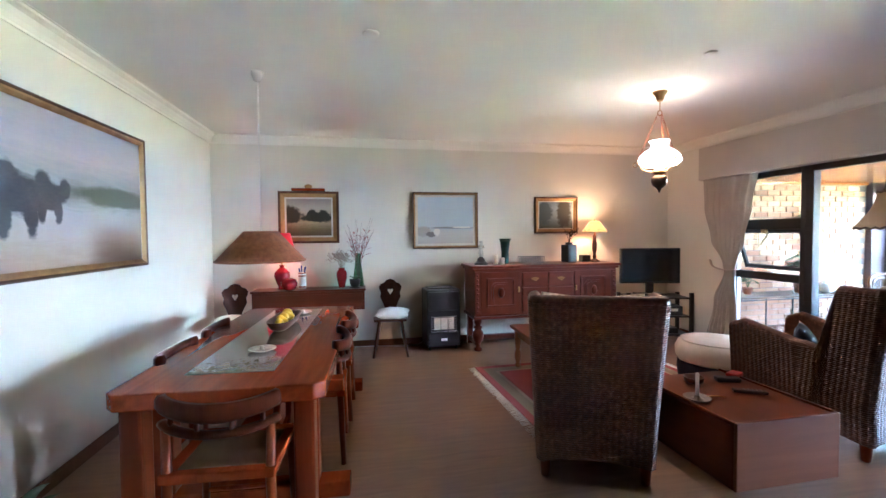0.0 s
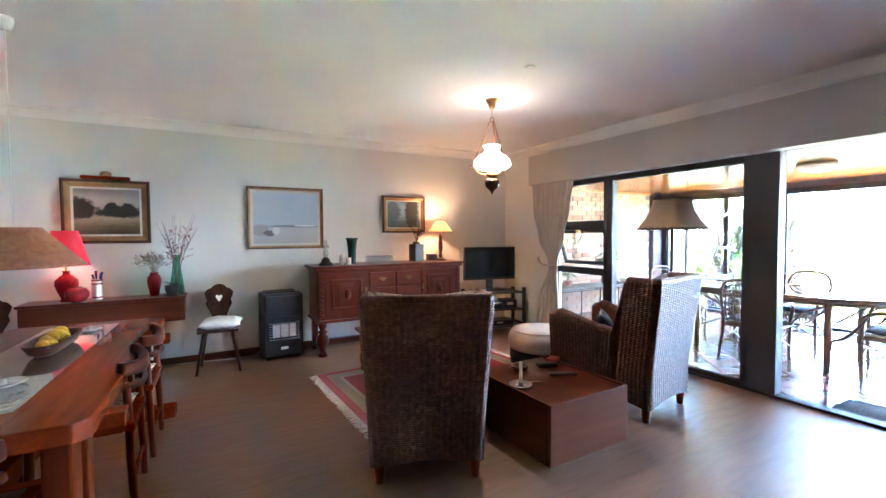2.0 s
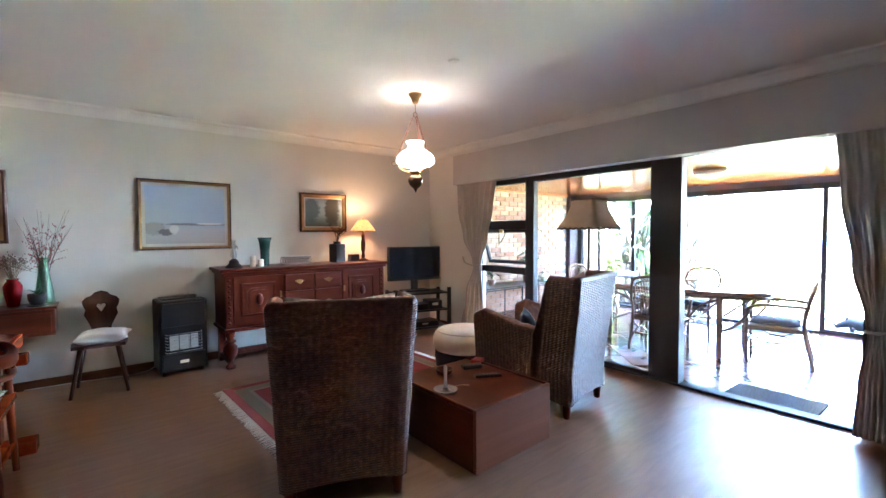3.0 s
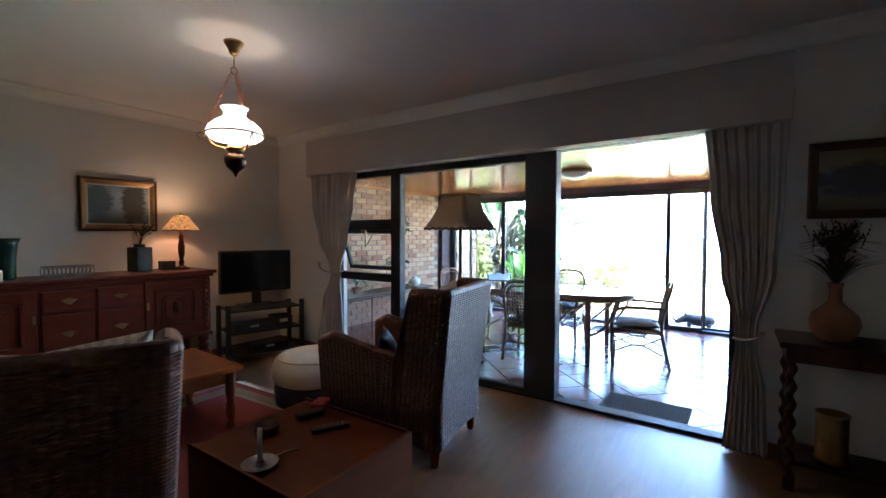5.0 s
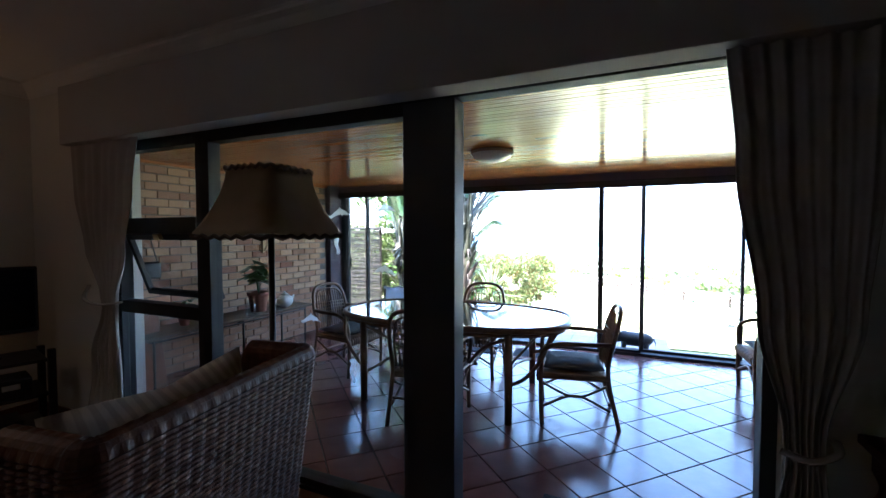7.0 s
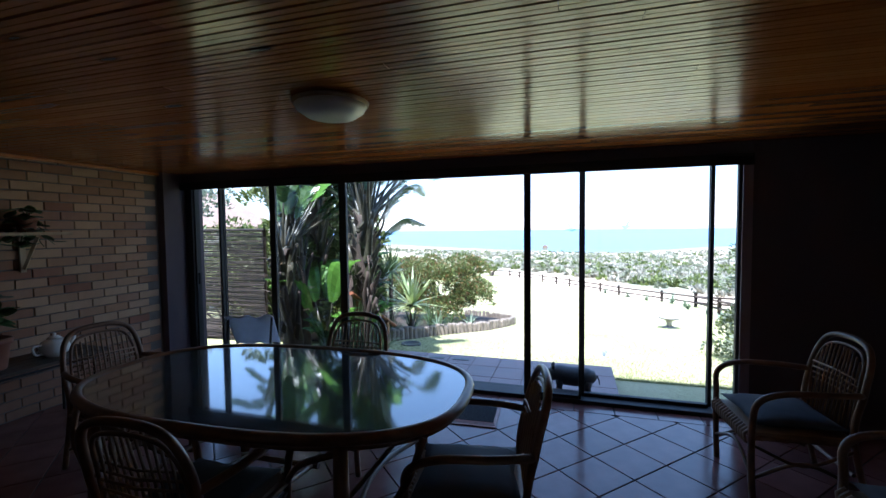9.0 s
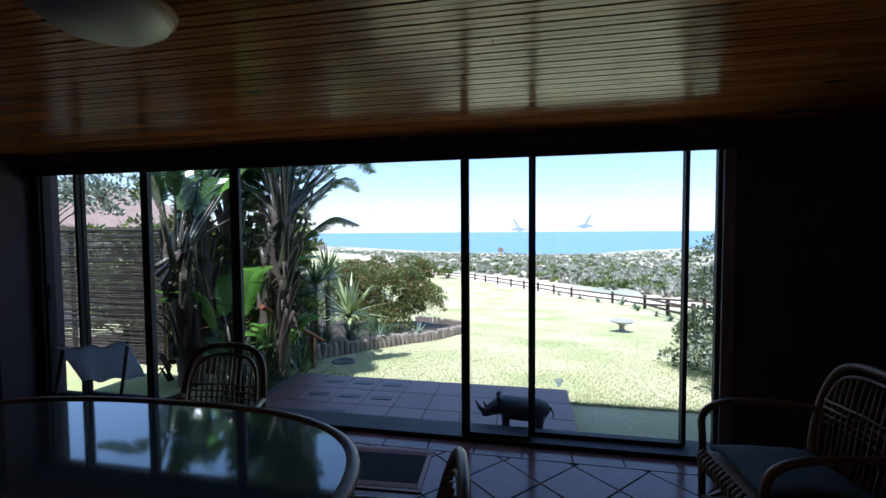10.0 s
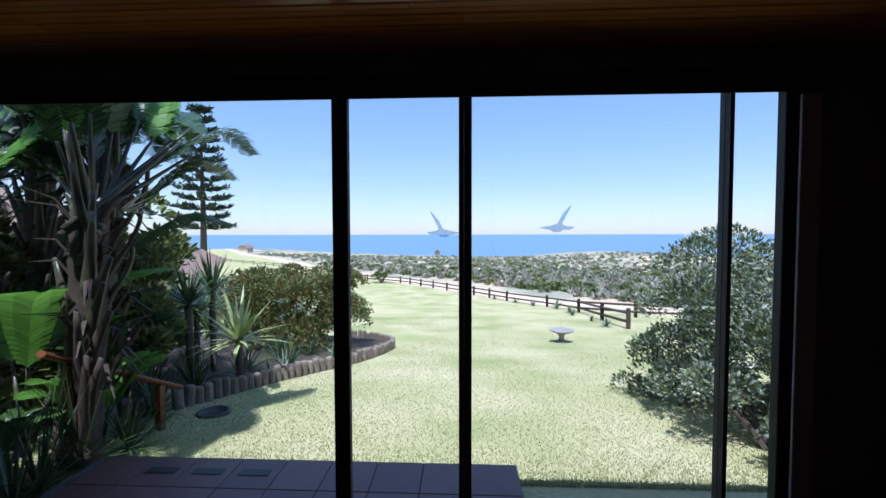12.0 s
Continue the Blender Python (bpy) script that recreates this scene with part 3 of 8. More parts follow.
def armchair(name, at, rz, label, W=0.33, D=0.80):
    """A high-backed woven armchair that faces +y."""
    c = thing(name, at, rz, label, "armchair", "wicker armchairs")
    YB = -0.06
    R = 0.05
    # plan of the shell: down one side, round the back, up the other
    path = []
    n_side, n_back, n_arc = 104, 84, 8
    for i in range(n_side):
        path.append((-W, YB + D - (D - R) * i / n_side, "s"))
    for i in range(n_arc):
        a = math.pi + i / n_arc * math.pi / 2
        path.append((-W + R + R * math.cos(a), YB + R + R * math.sin(a), "c"))
    for i in range(n_back + 1):
        path.append((-W + R + (2 * W - 2 * R) * i / n_back, YB, "b"))
    full = path + [(-x, y, k) for x, y, k in path[:n_side + n_arc][::-1]]

    def top(y):
        u = (y - YB) / D
        arm = 0.80 - 0.20 * (1 - u) - 0.62 * max(u - 0.88, 0)
        k = min(max((0.385 - u) / 0.10, 0), 1)
        k = k * k * (3 - 2 * k)
        return arm + (1.095 - arm) * k

    bm = B()
    NZ = 320
    rings, s, prev = [], 0.0, None
    for i, (x, y, k) in enumerate(full):
        if prev:
            s += math.hypot(x - prev[0], y - prev[1])
        prev = (x, y)
        a, b = full[max(i - 1, 0)], full[min(i + 1, len(full) - 1)]
        t = Vector((b[0] - a[0], b[1] - a[1], 0)).normalized()
        out = Vector((-t.y, t.x, 0)) * -1
        h = top(y)
        zb = 0.105 + (0.035 * math.cos(math.pi * x / (2 * W)) if k == "b" else 0.045 * math.sin(math.pi * min(max((y - YB) / D, 0), 1)))
        ring = []
        for j in range(NZ + 1):
            z = zb + (h - 0.03 - zb) * j / NZ
            flare = 1 + 0.15 * (z - 0.1)
            lean = -0.12 * max(z - 0.35, 0) if y < 0.35 else 0.03 * max(z - 0.4, 0)
            p = Vector((x * flare, y + lean, z)) + out * weave(s, z)
            ring.append(bm.verts.new(p))
        T = 0.075 if k == "s" else 0.055
        for j in range(1, 8):
            q = math.pi * j / 7
            z = h - 0.03 + 0.034 * math.sin(q)
            flare, lean = 1 + 0.15 * (h - 0.13), (-0.12 * max(h - 0.38, 0) if y < 0.35 else 0.03 * max(h - 0.4, 0))
            p = Vector((x * flare, y + lean, z)) - out * (T * (1 - math.cos(q)) / 2) + Vector((0, 0, weave(s * 1.0, j * 0.008) * 0.5))
            ring.append(bm.verts.new(p))
        for j in range(1, 9):
            z = h - 0.03 - (h - 0.03 - 0.26) * j / 8
            flare = 1 + 0.15 * (z - 0.1)
            lean = -0.12 * max(z - 0.35, 0) if y < 0.35 else 0.03 * max(z - 0.4, 0)
            ring.append(bm.verts.new(Vector((x * flare, y + lean, z)) - out * T))
        rings.append(ring)
    for a, b in zip(rings, rings[1:]):
        for j in range(len(a) - 1):
            bm.faces.new((a[j], a[j + 1], b[j + 1], b[j]))
    for ring in (rings[0], rings[-1]):
        bm.faces.new(ring if ring is rings[0] else ring[::-1])
    bmesh.ops.recalc_face_normals(bm, faces=bm.faces[:])
    part("woven_shell", bm, M["wicker"], c)
    bm = B()
    box(bm, -W + 0.02, W - 0.02, YB + 0.03, YB + D + 0.03, 0.12, 0.33, 0.03)
    part("seat_frame", bm, M["wicker"], c)
    part("seat_cushion", pillow(B(), 0.56, 0.66, 0.17, pose(0, YB + 0.46, 0.39)), M["stripe"], c, "cream striped seat cushion", True)
    m = pose(0, YB + 0.11, 0.705, 80, 0, 0)
    part("back_cushion", pillow(B(), 0.60, 0.78, 0.16, m, 12), M["stripe"], c, "cream striped back cushion", True)
    for x, y in ((-W + 0.05, YB + 0.05), (W - 0.05, YB + 0.05), (-W + 0.05, YB + D - 0.06), (W - 0.05, YB + D - 0.06)):
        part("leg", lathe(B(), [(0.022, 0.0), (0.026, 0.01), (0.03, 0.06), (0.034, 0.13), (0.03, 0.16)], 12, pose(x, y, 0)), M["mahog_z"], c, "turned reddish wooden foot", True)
    return c


ch_a = armchair("wicker_armchair", (1.455, 1.775, 0), -22, "dark brown woven wicker armchair with a high back and cream cushion")
ch_b = armchair("wicker_armchair", (3.505, 1.665, 0), 9, "dark brown woven wicker armchair with cream cushion, beside the chest", 0.34, 0.88)
p = pillow(B(), 0.36, 0.36, 0.13, pose(0, 0, 0, 72, 0, 0))
tagged(part("throw_pillow", p, M["navy"], None, "", True), "small navy blue cushion resting in the wicker armchair", "cushion").matrix_basis = pose(3.28, 2.02, 0.60, 0, 0, 40)


def dining_table():
    t = thing("dining_table", (-0.50, 2.76, 0), -2.3, "long polished red-brown wooden dining table with inset glass panel", "table")
    bm = B()
    out = []
    hx, hy, c = 0.49, 1.14, 0.05
    for x, y in ((-hx + c, -hy), (hx - c, -hy), (hx, -hy + c), (hx, hy - c), (hx - c, hy), (-hx + c, hy), (-hx, hy - c), (-hx, -hy + c)):
        out.append((x, y))
    plate(bm, out, 0.082, pose(0, 0, 0.70), "z")
    bmesh.ops.bevel(bm, geom=bm.edges[:], offset=0.010, segments=3, affect="EDGES", profile=0.6)
    part("tabletop", bm, M["mahog"], t)
    g = part("glass_panel", box(B(), -0.235, 0.205, -0.90, 0.98, 0.7412, 0.7455, 0.001), M["table_glass"], t, "grey-green glass panel laid into the tabletop")
    for y in (-0.79, 0.82):
        part("foot_beam", box(B(), -0.50, 0.58, y - 0.06, y + 0.06, 0.0, 0.09, 0.012), M["mahog"], t)
        part("top_beam", box(B(), -0.45, 0.55, y - 0.045, y + 0.045, 0.585, 0.657, 0.008), M["mahog"], t)
        for x in (-0.38, 0.36):
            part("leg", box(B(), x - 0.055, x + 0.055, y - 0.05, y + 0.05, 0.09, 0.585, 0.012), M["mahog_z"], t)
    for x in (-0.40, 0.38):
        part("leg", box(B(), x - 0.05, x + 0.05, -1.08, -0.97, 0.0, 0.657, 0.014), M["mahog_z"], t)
    part("stretcher", box(B(), -0.05, 0.05, -0.80, 0.80, 0.25, 0.36, 0.01), M["mahog"], t)
    return t


m, n, l, b = make_mat("grey_green_table_glass", 0.08, 0, 0.6)
l.new(ramp(n, l, noise_of(n, l, 30, 3), [(0.3, (0.20, 0.17, 0.12)), (0.7, (0.26, 0.225, 0.165))]), b.inputs["Base Color"])
b.inputs["Coat Weight"].default_value = 0.6
M["table_glass"] = m
dining_table()


def dining_chair(name, at, rz, label, cushion=False):
    """A low-backed chair with a bowed rail; it faces +y."""
    c = thing(name, at, rz, label, "chair", "chairs round the dining table")
    c.scale = (1, 1, 1.06)
    bm = B()
    pts = [(0.245 * math.sin(a), -0.235 + 0.11 * (1 - math.cos(a)), 0.705 - 0.016 * math.cos(2 * a)) for a in [(-1.25 + 2.5 * i / 18) for i in range(19)]]
    rails = []
    for i, (x, y, z) in enumerate(pts):
        a, b = Vector(pts[max(i - 1, 0)]), Vector(pts[min(i + 1, 18)])
        t = (b - a).normalized()
        o = Vector((t.y, -t.x, 0)).normalized()
        h = 0.036 - 0.006 * abs(i - 9) / 9
        q = Vector((x, y, z))
        sec = [(0.018, -h), (0.027, -h * 0.5), (0.026, h * 0.5), (0.016, h), (-0.014, h), (-0.022, h * 0.4), (-0.018, -h)]
        rails.append([bm.verts.new(q + o * u + Vector((0, 0, v))) for u, v in sec])
    for a, b in zip(rails, rails[1:]):
        for j in range(7):
            k = (j + 1) % 7
            bm.faces.new((a[j], b[j], b[k], a[k]))
    bm.faces.new(rails[0])
    bm.faces.new(rails[-1][::-1])
    bmesh.ops.recalc_face_normals(bm, faces=bm.faces[:])
    part("backrest", bm, M["chair_wood"], c, "", True)
    bm = B()
    tube(bm, [(x * 1.0, y + 0.004, z - 0.085) for x, y, z in pts], 0.024, 10, False, 0.75)
    part("arm_rail", bm, M["chair_wood"], c, "", True)
    for k in (3, 7, 11, 15):
        x, y, z = pts[k]
        part("spindle", lathe(B(), [(0.008, z - 0.07), (0.012, z - 0.055), (0.008, z - 0.032)], 8, pose(x, y, 0)), M["chair_wood"], c, "", True)
    fr = B()
    for x0, x1, y0, y1 in ((-0.23, 0.23, -0.22, -0.17), (-0.23, 0.23, 0.17, 0.22), (-0.23, -0.18, -0.17, 0.17), (0.18, 0.23, -0.17, 0.17)):
        box(fr, x0, x1, y0, y1, 0.41, 0.45, 0.008)
    part("seat_frame", fr, M["mahog"], c)
    part("cane_seat", box(B(), -0.18, 0.18, -0.17, 0.17, 0.43, 0.443, 0.003), M["cane"], c, "woven cane seat")
    for x, y, h in ((-0.205, -0.19, 0.62), (0.205, -0.19, 0.62), (-0.205, 0.19, 0.41), (0.205, 0.19, 0.41)):
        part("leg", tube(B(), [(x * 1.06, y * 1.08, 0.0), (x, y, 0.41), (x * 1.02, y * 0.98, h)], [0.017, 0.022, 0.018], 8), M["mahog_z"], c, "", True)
    for y in (-0.2, 0.2):
        part("stretcher", tube(B(), [(-0.21, y, 0.16), (0.21, y, 0.16)], 0.012, 8), M["mahog"], c)
    if cushion:
        part("seat_pad", pillow(B(), 0.40, 0.38, 0.07, pose(0, 0.0, 0.475)), M["floral"], c, "patterned cotton seat pad", True)
    return c


M["cane"] = striped("woven_cane", (0.20, 0.11, 0.055), (0.11, 0.055, 0.028), 60, 0.6)
m, n, l, b = make_mat("floral_cotton", 0.9)
v = n.new("ShaderNodeTexVoronoi")
v.inputs["Scale"].default_value = 26
l.new(n.new("ShaderNodeTexCoord").outputs["Object"], v.inputs["Vector"])
l.new(ramp(n, l, v.outputs["Distance"], [(0.12, (0.40, 0.05, 0.05)), (0.3, (0.16, 0.17, 0.09)), (0.5, (0.50, 0.44, 0.34))]), b.inputs["Base Color"])
M["floral"] = m
dining_chair("dining_chair", (-0.46, 1.60, 0), -3, "dark red-brown wooden chair with cane seat at the table end")
for x, y, r, cu in ((-0.21, 2.46, 90, True), (-0.18, 3.10, 88, True), (-0.80, 2.32, -92, False), (-0.78, 2.97, -90, False)):
    dining_chair("dining_chair", (x, y, 0), r, "dark wooden low-backed chair pushed under the dining table" + (", patterned seat pad" if cu else ""), cu)

# things on the dining table
bowl = thing("dough_bowl", (-0.47, 2.98, 0.7475), -4, "long dark wooden trough bowl filled with lemons", "bowl")
bm = B()
rings = []
for (sx, sy, z) in ((0.045, 0.20, 0.0), (0.07, 0.25, 0.02), (0.095, 0.285, 0.075), (0.085, 0.272, 0.075), (0.06, 0.235, 0.03)):
    rings.append([bm.verts.new((sx * math.copysign(abs(math.cos(a)) ** 0.6, math.cos(a)), sy * math.copysign(abs(math.sin(a)) ** 0.6, math.sin(a)), z)) for a in [2 * math.pi * i / 28 for i in range(28)]])
for a, b in zip(rings, rings[1:]):
    for i in range(28):
        j = (i + 1) % 28
        bm.faces.new((a[i], a[j], b[j], b[i]))
bm.faces.new(rings[0][::-1])
bm.faces.new(rings[-1])
part("trough", bm, M["darkwood"], bowl, "", True)
M["lemon"] = surface("lemon_peel", (0.75, 0.42, 0.02), (0.85, 0.55, 0.05), 0.4, 8, 120, 0.2)
rnd = random.Random(7)
for i in range(8):
    y = -0.19 + 0.055 * i
    lem = lathe(B(), [(0.004, -0.043), (0.010, -0.039), (0.024, -0.028), (0.031, -0.01), (0.031, 0.01), (0.024, 0.028), (0.010, 0.039), (0.005, 0.046)], 14)
    o = tagged(part("lemon", lem, M["lemon"], None, "", True), "ripe yellow lemon lying in the trough bowl", "lemon", "lemons in the bowl")
    o.matrix_basis = pose(-0.47 + rnd.uniform(-0.022, 0.022), 2.98 + y, 0.7475 + 0.062 + rnd.uniform(-0.003, 0.02), 90, rnd.uniform(0, 180), rnd.uniform(0, 180))
for x, y, r in ((-0.48, 2.26, 0.082), (-0.40, 3.50, 0.07)):
    dish = thing("plate", (x, y, 0.7475), 0, "small white glazed dish with a raised knob on the glass", "plate", "white dishes")
    part("dish", lathe(B(), [(r * 0.6, 0.0), (r * 0.65, 0.004), (r, 0.014), (r * 0.98, 0.017), (r * 0.6, 0.008), (0.001, 0.008)], 28), M["ceramic_white"], dish, "", True)
    part("knob", lathe(B(), [(0.018, 0.008), (0.012, 0.018), (0.016, 0.028), (0.004, 0.033)], 14), M["ceramic_white"], dish, "", True)

# pendant with a woven cone shade over the table
PX, PY = -0.62, 2.93
pl = thing("wicker_pendant", (PX, PY, 0), 0, "wide woven rattan cone pendant lamp hanging on a white cord", "pendant lamp")
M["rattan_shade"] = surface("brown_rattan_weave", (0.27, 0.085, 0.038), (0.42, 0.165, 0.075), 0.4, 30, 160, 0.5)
bm = B()
prof = []
for i in range(34):
    u = i / 33
    prof.append((0.125 + (0.315 - 0.125) * u, 1.475 - 0.21 * u))
rings = []
SEG = 120
for i, (r, z) in enumerate(prof):
    ring = []
    for k in range(SEG):
        a = 2 * math.pi * k / SEG
        d = 0.0028 * math.cos(math.pi * (i + k))
        ring.append(bm.verts.new(((r + d) * math.cos(a), (r + d) * math.sin(a), z + d * 0.6)))
    rings.append(ring)
for a, b in zip(rings, rings[1:]):
    for i in range(SEG):
        j = (i + 1) % SEG
        bm.faces.new((a[i], b[i], b[j], a[j]))
sh = part("shade", bm, M["rattan_shade"], pl, "", True)
sh.modifiers.new("thick", "SOLIDIFY").thickness = 0.006
part("rim", tube(B(), [(0.317 * math.cos(a), 0.317 * math.sin(a), 1.263) for a in [2 * math.pi * i / 40 for i in range(40)]], 0.008, 8, True), M["rattan_shade"], pl, "", True)
part("top_ring", tube(B(), [(0.122 * math.cos(a), 0.122 * math.sin(a), 1.478) for a in [2 * math.pi * i / 32 for i in range(32)]], 0.006, 8, True), M["rattan_shade"], pl, "", True)
part("spider", tube(B(), [(-0.12, 0, 1.476), (0.12, 0, 1.476)], 0.003, 6), M["brass"], pl)
part("cord", tube(B(), [(0, 0, 1.40), (0, 0, 2.63)], 0.004, 6), M["ceramic_white"], pl, "thin white cord")
part("ceiling_cup", lathe(B(), [(0.018, 2.60), (0.03, 2.61), (0.042, 2.645), (0.044, 2.669)], 20), M["ceramic_white"], pl, "white plastic ceiling cup", True)
part("socket", lathe(B(), [(0.02, 1.33), (0.022, 1.40), (0.012, 1.42)], 14), M["ceramic_white"], pl, "", True)
part("bulb", lathe(B(), [(0.008, 1.24), (0.026, 1.255), (0.032, 1.28), (0.024, 1.31), (0.014, 1.33)], 14), M["ceramic_white"], pl, "", True)
rose = thing("ceiling_rose", (0.20, 2.17, HC), 0, "small round white blanking plate on the ceiling", "ceiling plate", "ceiling plates")
part("plate", lathe(B(), [(0.052, -0.001), (0.05, -0.008), (0.04, -0.011)], 24), M["cornice"], rose, "", True)
rose = thing("ceiling_rose", (2.48, 2.07, HC), 0, "small round white blanking plate on the ceiling", "ceiling plate", "ceiling plates")
part("plate", lathe(B(), [(0.04, -0.001), (0.038, -0.007), (0.03, -0.01)], 24), M["cornice"], rose, "", True)


# ---- pictures ----
def picture_mat(name, stops, patches):
    """A painted canvas: bands of colour from bottom to top, worked over with brush noise and blurred patches."""
    m, n, l, b = make_mat(name, 0.45, 0, 0.4)
    tc = n.new("ShaderNodeTexCoord")
    sp = n.new("ShaderNodeSeparateXYZ")
    l.new(tc.outputs["Generated"], sp.inputs[0])
    br = noise_of(n, l, 5, 6, (2.2, 2.2, 5.0), "Generated", 0.6)
    ad = n.new("ShaderNodeMath")
    ad.operation = "MULTIPLY_ADD"
    l.new(br, ad.inputs[0])
    ad.inputs[1].default_value = 0.16
    l.new(sp.outputs["Z"], ad.inputs[2])
    sub = n.new("ShaderNodeMath")
    sub.operation = "SUBTRACT"
    l.new(ad.outputs[0], sub.inputs[0])
    sub.inputs[1].default_value = 0.08
    col = ramp(n, l, sub.outputs[0], stops)
    for cu, cv, ru, rv, colour, ns, ax in patches:
        mp = n.new("ShaderNodeMapping")
        mp.inputs["Location"].default_value = (-cu / (2 * ru), 0, -cv / (2 * rv))
        mp.inputs["Scale"].default_value = (0.5 / ru if ax == "X" else 0, 0 if ax == "X" else 0.5 / ru, 0.5 / rv)
        if ax == "Y":
            mp.inputs["Location"].default_value = (0, -cu / (2 * ru), -cv / (2 * rv))
        ln = n.new("ShaderNodeVectorMath")
        ln.operation = "LENGTH"
        l.new(tc.outputs["Generated"], mp.inputs[0])
        l.new(mp.outputs[0], ln.inputs[0])
        nn = noise_of(n, l, ns, 5, None, "Generated")
        a2 = n.new("ShaderNodeMath")
        a2.operation = "MULTIPLY_ADD"
        l.new(nn, a2.inputs[0])
        a2.inputs[1].default_value = 0.5
        l.new(ln.outputs["Value"], a2.inputs[2])
        col = mix(n, l, col, colour, ramp(n, l, a2.outputs[0], [(0.64, (1, 1, 1)), (0.78, (0, 0, 0))]))
    # canvas weave and brush relief
    fine = noise_of(n, l, 60, 5, None, "Generated")
    col = mix(n, l, col, (0.25, 0.22, 0.2), mix(n, l, (0, 0, 0), (0.18, 0.18, 0.18), fine))
    l.new(col, b.inputs["Base Color"])
    bump(n, l, b, fine, 0.15, 0.002)
    return m


def framed(name, axis, u0, u1, z0, z1, wall, face, fw, canvas, label, frame_mat="gold", mount=None, light=False):
    """A framed picture hung on a wall; axis names the direction along the wall."""
    p = thing(name, (0, 0, 0), 0, label, "picture", "pictures on the walls")
    mid = ((u0 + u1) / 2, wall, z0) if axis == "x" else (wall, (u0 + u1) / 2, z0)
    p.matrix_basis = pose(*mid)
    hw, h = (u1 - u0) / 2, z1 - z0
    T = 0.038
    prof = [(0.0, 0.0), (0.0, T * 0.75), (fw * 0.18, T), (fw * 0.38, T * 0.8), (fw * 0.6, T * 0.72), (fw * 0.85, T * 0.5), (fw, T * 0.34), (fw, 0.004)]
    def at(u, d, z):
        return (u, face * d, z) if axis == "x" else (face * d, u, z)
    for nm, run, mt in (("frame", prof[:4], "frame_dark"), ("gilt_slip", prof[3:], frame_mat)):
        bm = B()
        loops = []
        for ins, d in run:
            loops.append([bm.verts.new(at(u, d, z)) for u, z in ((-hw + ins, ins), (hw - ins, ins), (hw - ins, h - ins), (-hw + ins, h - ins))])
        for a, b in zip(loops, loops[1:]):
            for i in range(4):
                j = (i + 1) % 4
                bm.faces.new((a[i], a[j], b[j], b[i]))
        part(nm, bm, M[mt], p, "dark wooden outer moulding" if nm == "frame" else "")
    ins = fw
    if mount:
        bm = B()
        q = [bm.verts.new(at(u, 0.012, z)) for u, z in ((-hw + ins - 0.002, ins), (hw - ins, ins), (hw - ins, h - ins), (-hw + ins, h - ins))]
        r = [bm.verts.new(at(u, 0.011, z)) for u, z in ((-hw + ins + mount, ins + mount), (hw - ins - mount, ins + mount), (hw - ins - mount, h - ins - mount), (-hw + ins + mount, h - ins - mount))]
        for i in range(4):
            j = (i + 1) % 4
            bm.faces.new((q[i], q[j], r[j], r[i]))
        part("slip", bm, M["mount"], p, "pale inner slip")
        ins += mount
    bm = B()
    if axis == "x":
        box(bm, -hw + ins, hw - ins, face * 0.004, face * 0.010, ins, h - ins)
    else:
        box(bm, face * 0.004, face * 0.010, -hw + ins, hw - ins, ins, h - ins)
    part("canvas", bm, canvas, p)
    if light:
        part("lamp_bar", box(B(), -0.20, 0.20, -0.075, 0.0, h + 0.002, h + 0.034, 0.008), M["mahog"], p, "wooden bar on top of the frame")
        part("ornament", lathe(B(), [(0.035, h + 0.034), (0.05, h + 0.05), (0.042, h + 0.075), (0.012, h + 0.085)], 16, pose(0, -0.035, 0)), M["gold"], p, "small gilt ornament", True)
    return p


M["mount"] = surface("pale_linen_slip", (0.58, 0.54, 0.46), (0.66, 0.62, 0.54), 0.8, 8, 200, 0.15)
M["frame_dark"] = wood("dark_picture_frame", (0.06, 0.03, 0.018), (0.14, 0.075, 0.04), 0.4, "z")
DUSK = (0.05, 0.06, 0.08)
HERD = []
for hx, hz, hs in ((0.14, 0.46, 0.8), (0.25, 0.43, 0.95), (0.36, 0.47, 1.1), (0.47, 0.45, 1.05), (0.57, 0.46, 0.75)):
    HERD += [(hx, hz, 0.085 * hs, 0.13 * hs, DUSK, 14, "Y"), (hx - 0.035 * hs, hz - 0.11 * hs, 0.022 * hs, 0.14 * hs, DUSK, 18, "Y"), (hx + 0.04 * hs, hz - 0.11 * hs, 0.022 * hs, 0.14 * hs, DUSK, 18, "Y"), (hx + 0.075 * hs, hz + 0.07 * hs, 0.03 * hs, 0.09 * hs, DUSK, 18, "Y")]
c_cattle = picture_mat("misty_cattle_painting", [(0.0, (0.33, 0.25, 0.20)), (0.2, (0.46, 0.40, 0.36)), (0.38, (0.40, 0.43, 0.46)), (0.5, (0.16, 0.20, 0.17)), (0.58, (0.30, 0.33, 0.36)), (0.75, (0.50, 0.44, 0.43)), (1.0, (0.38, 0.36, 0.40))],
                       HERD + [(0.86, 0.50, 0.22, 0.08, (0.10, 0.13, 0.10), 9, "Y")])
framed("cattle_painting", "y", 0.95, 3.46, 1.215, 2.245, XW, 1, 0.055, c_cattle, "large misty painting of dark cattle in a thin gilt frame", "gold")
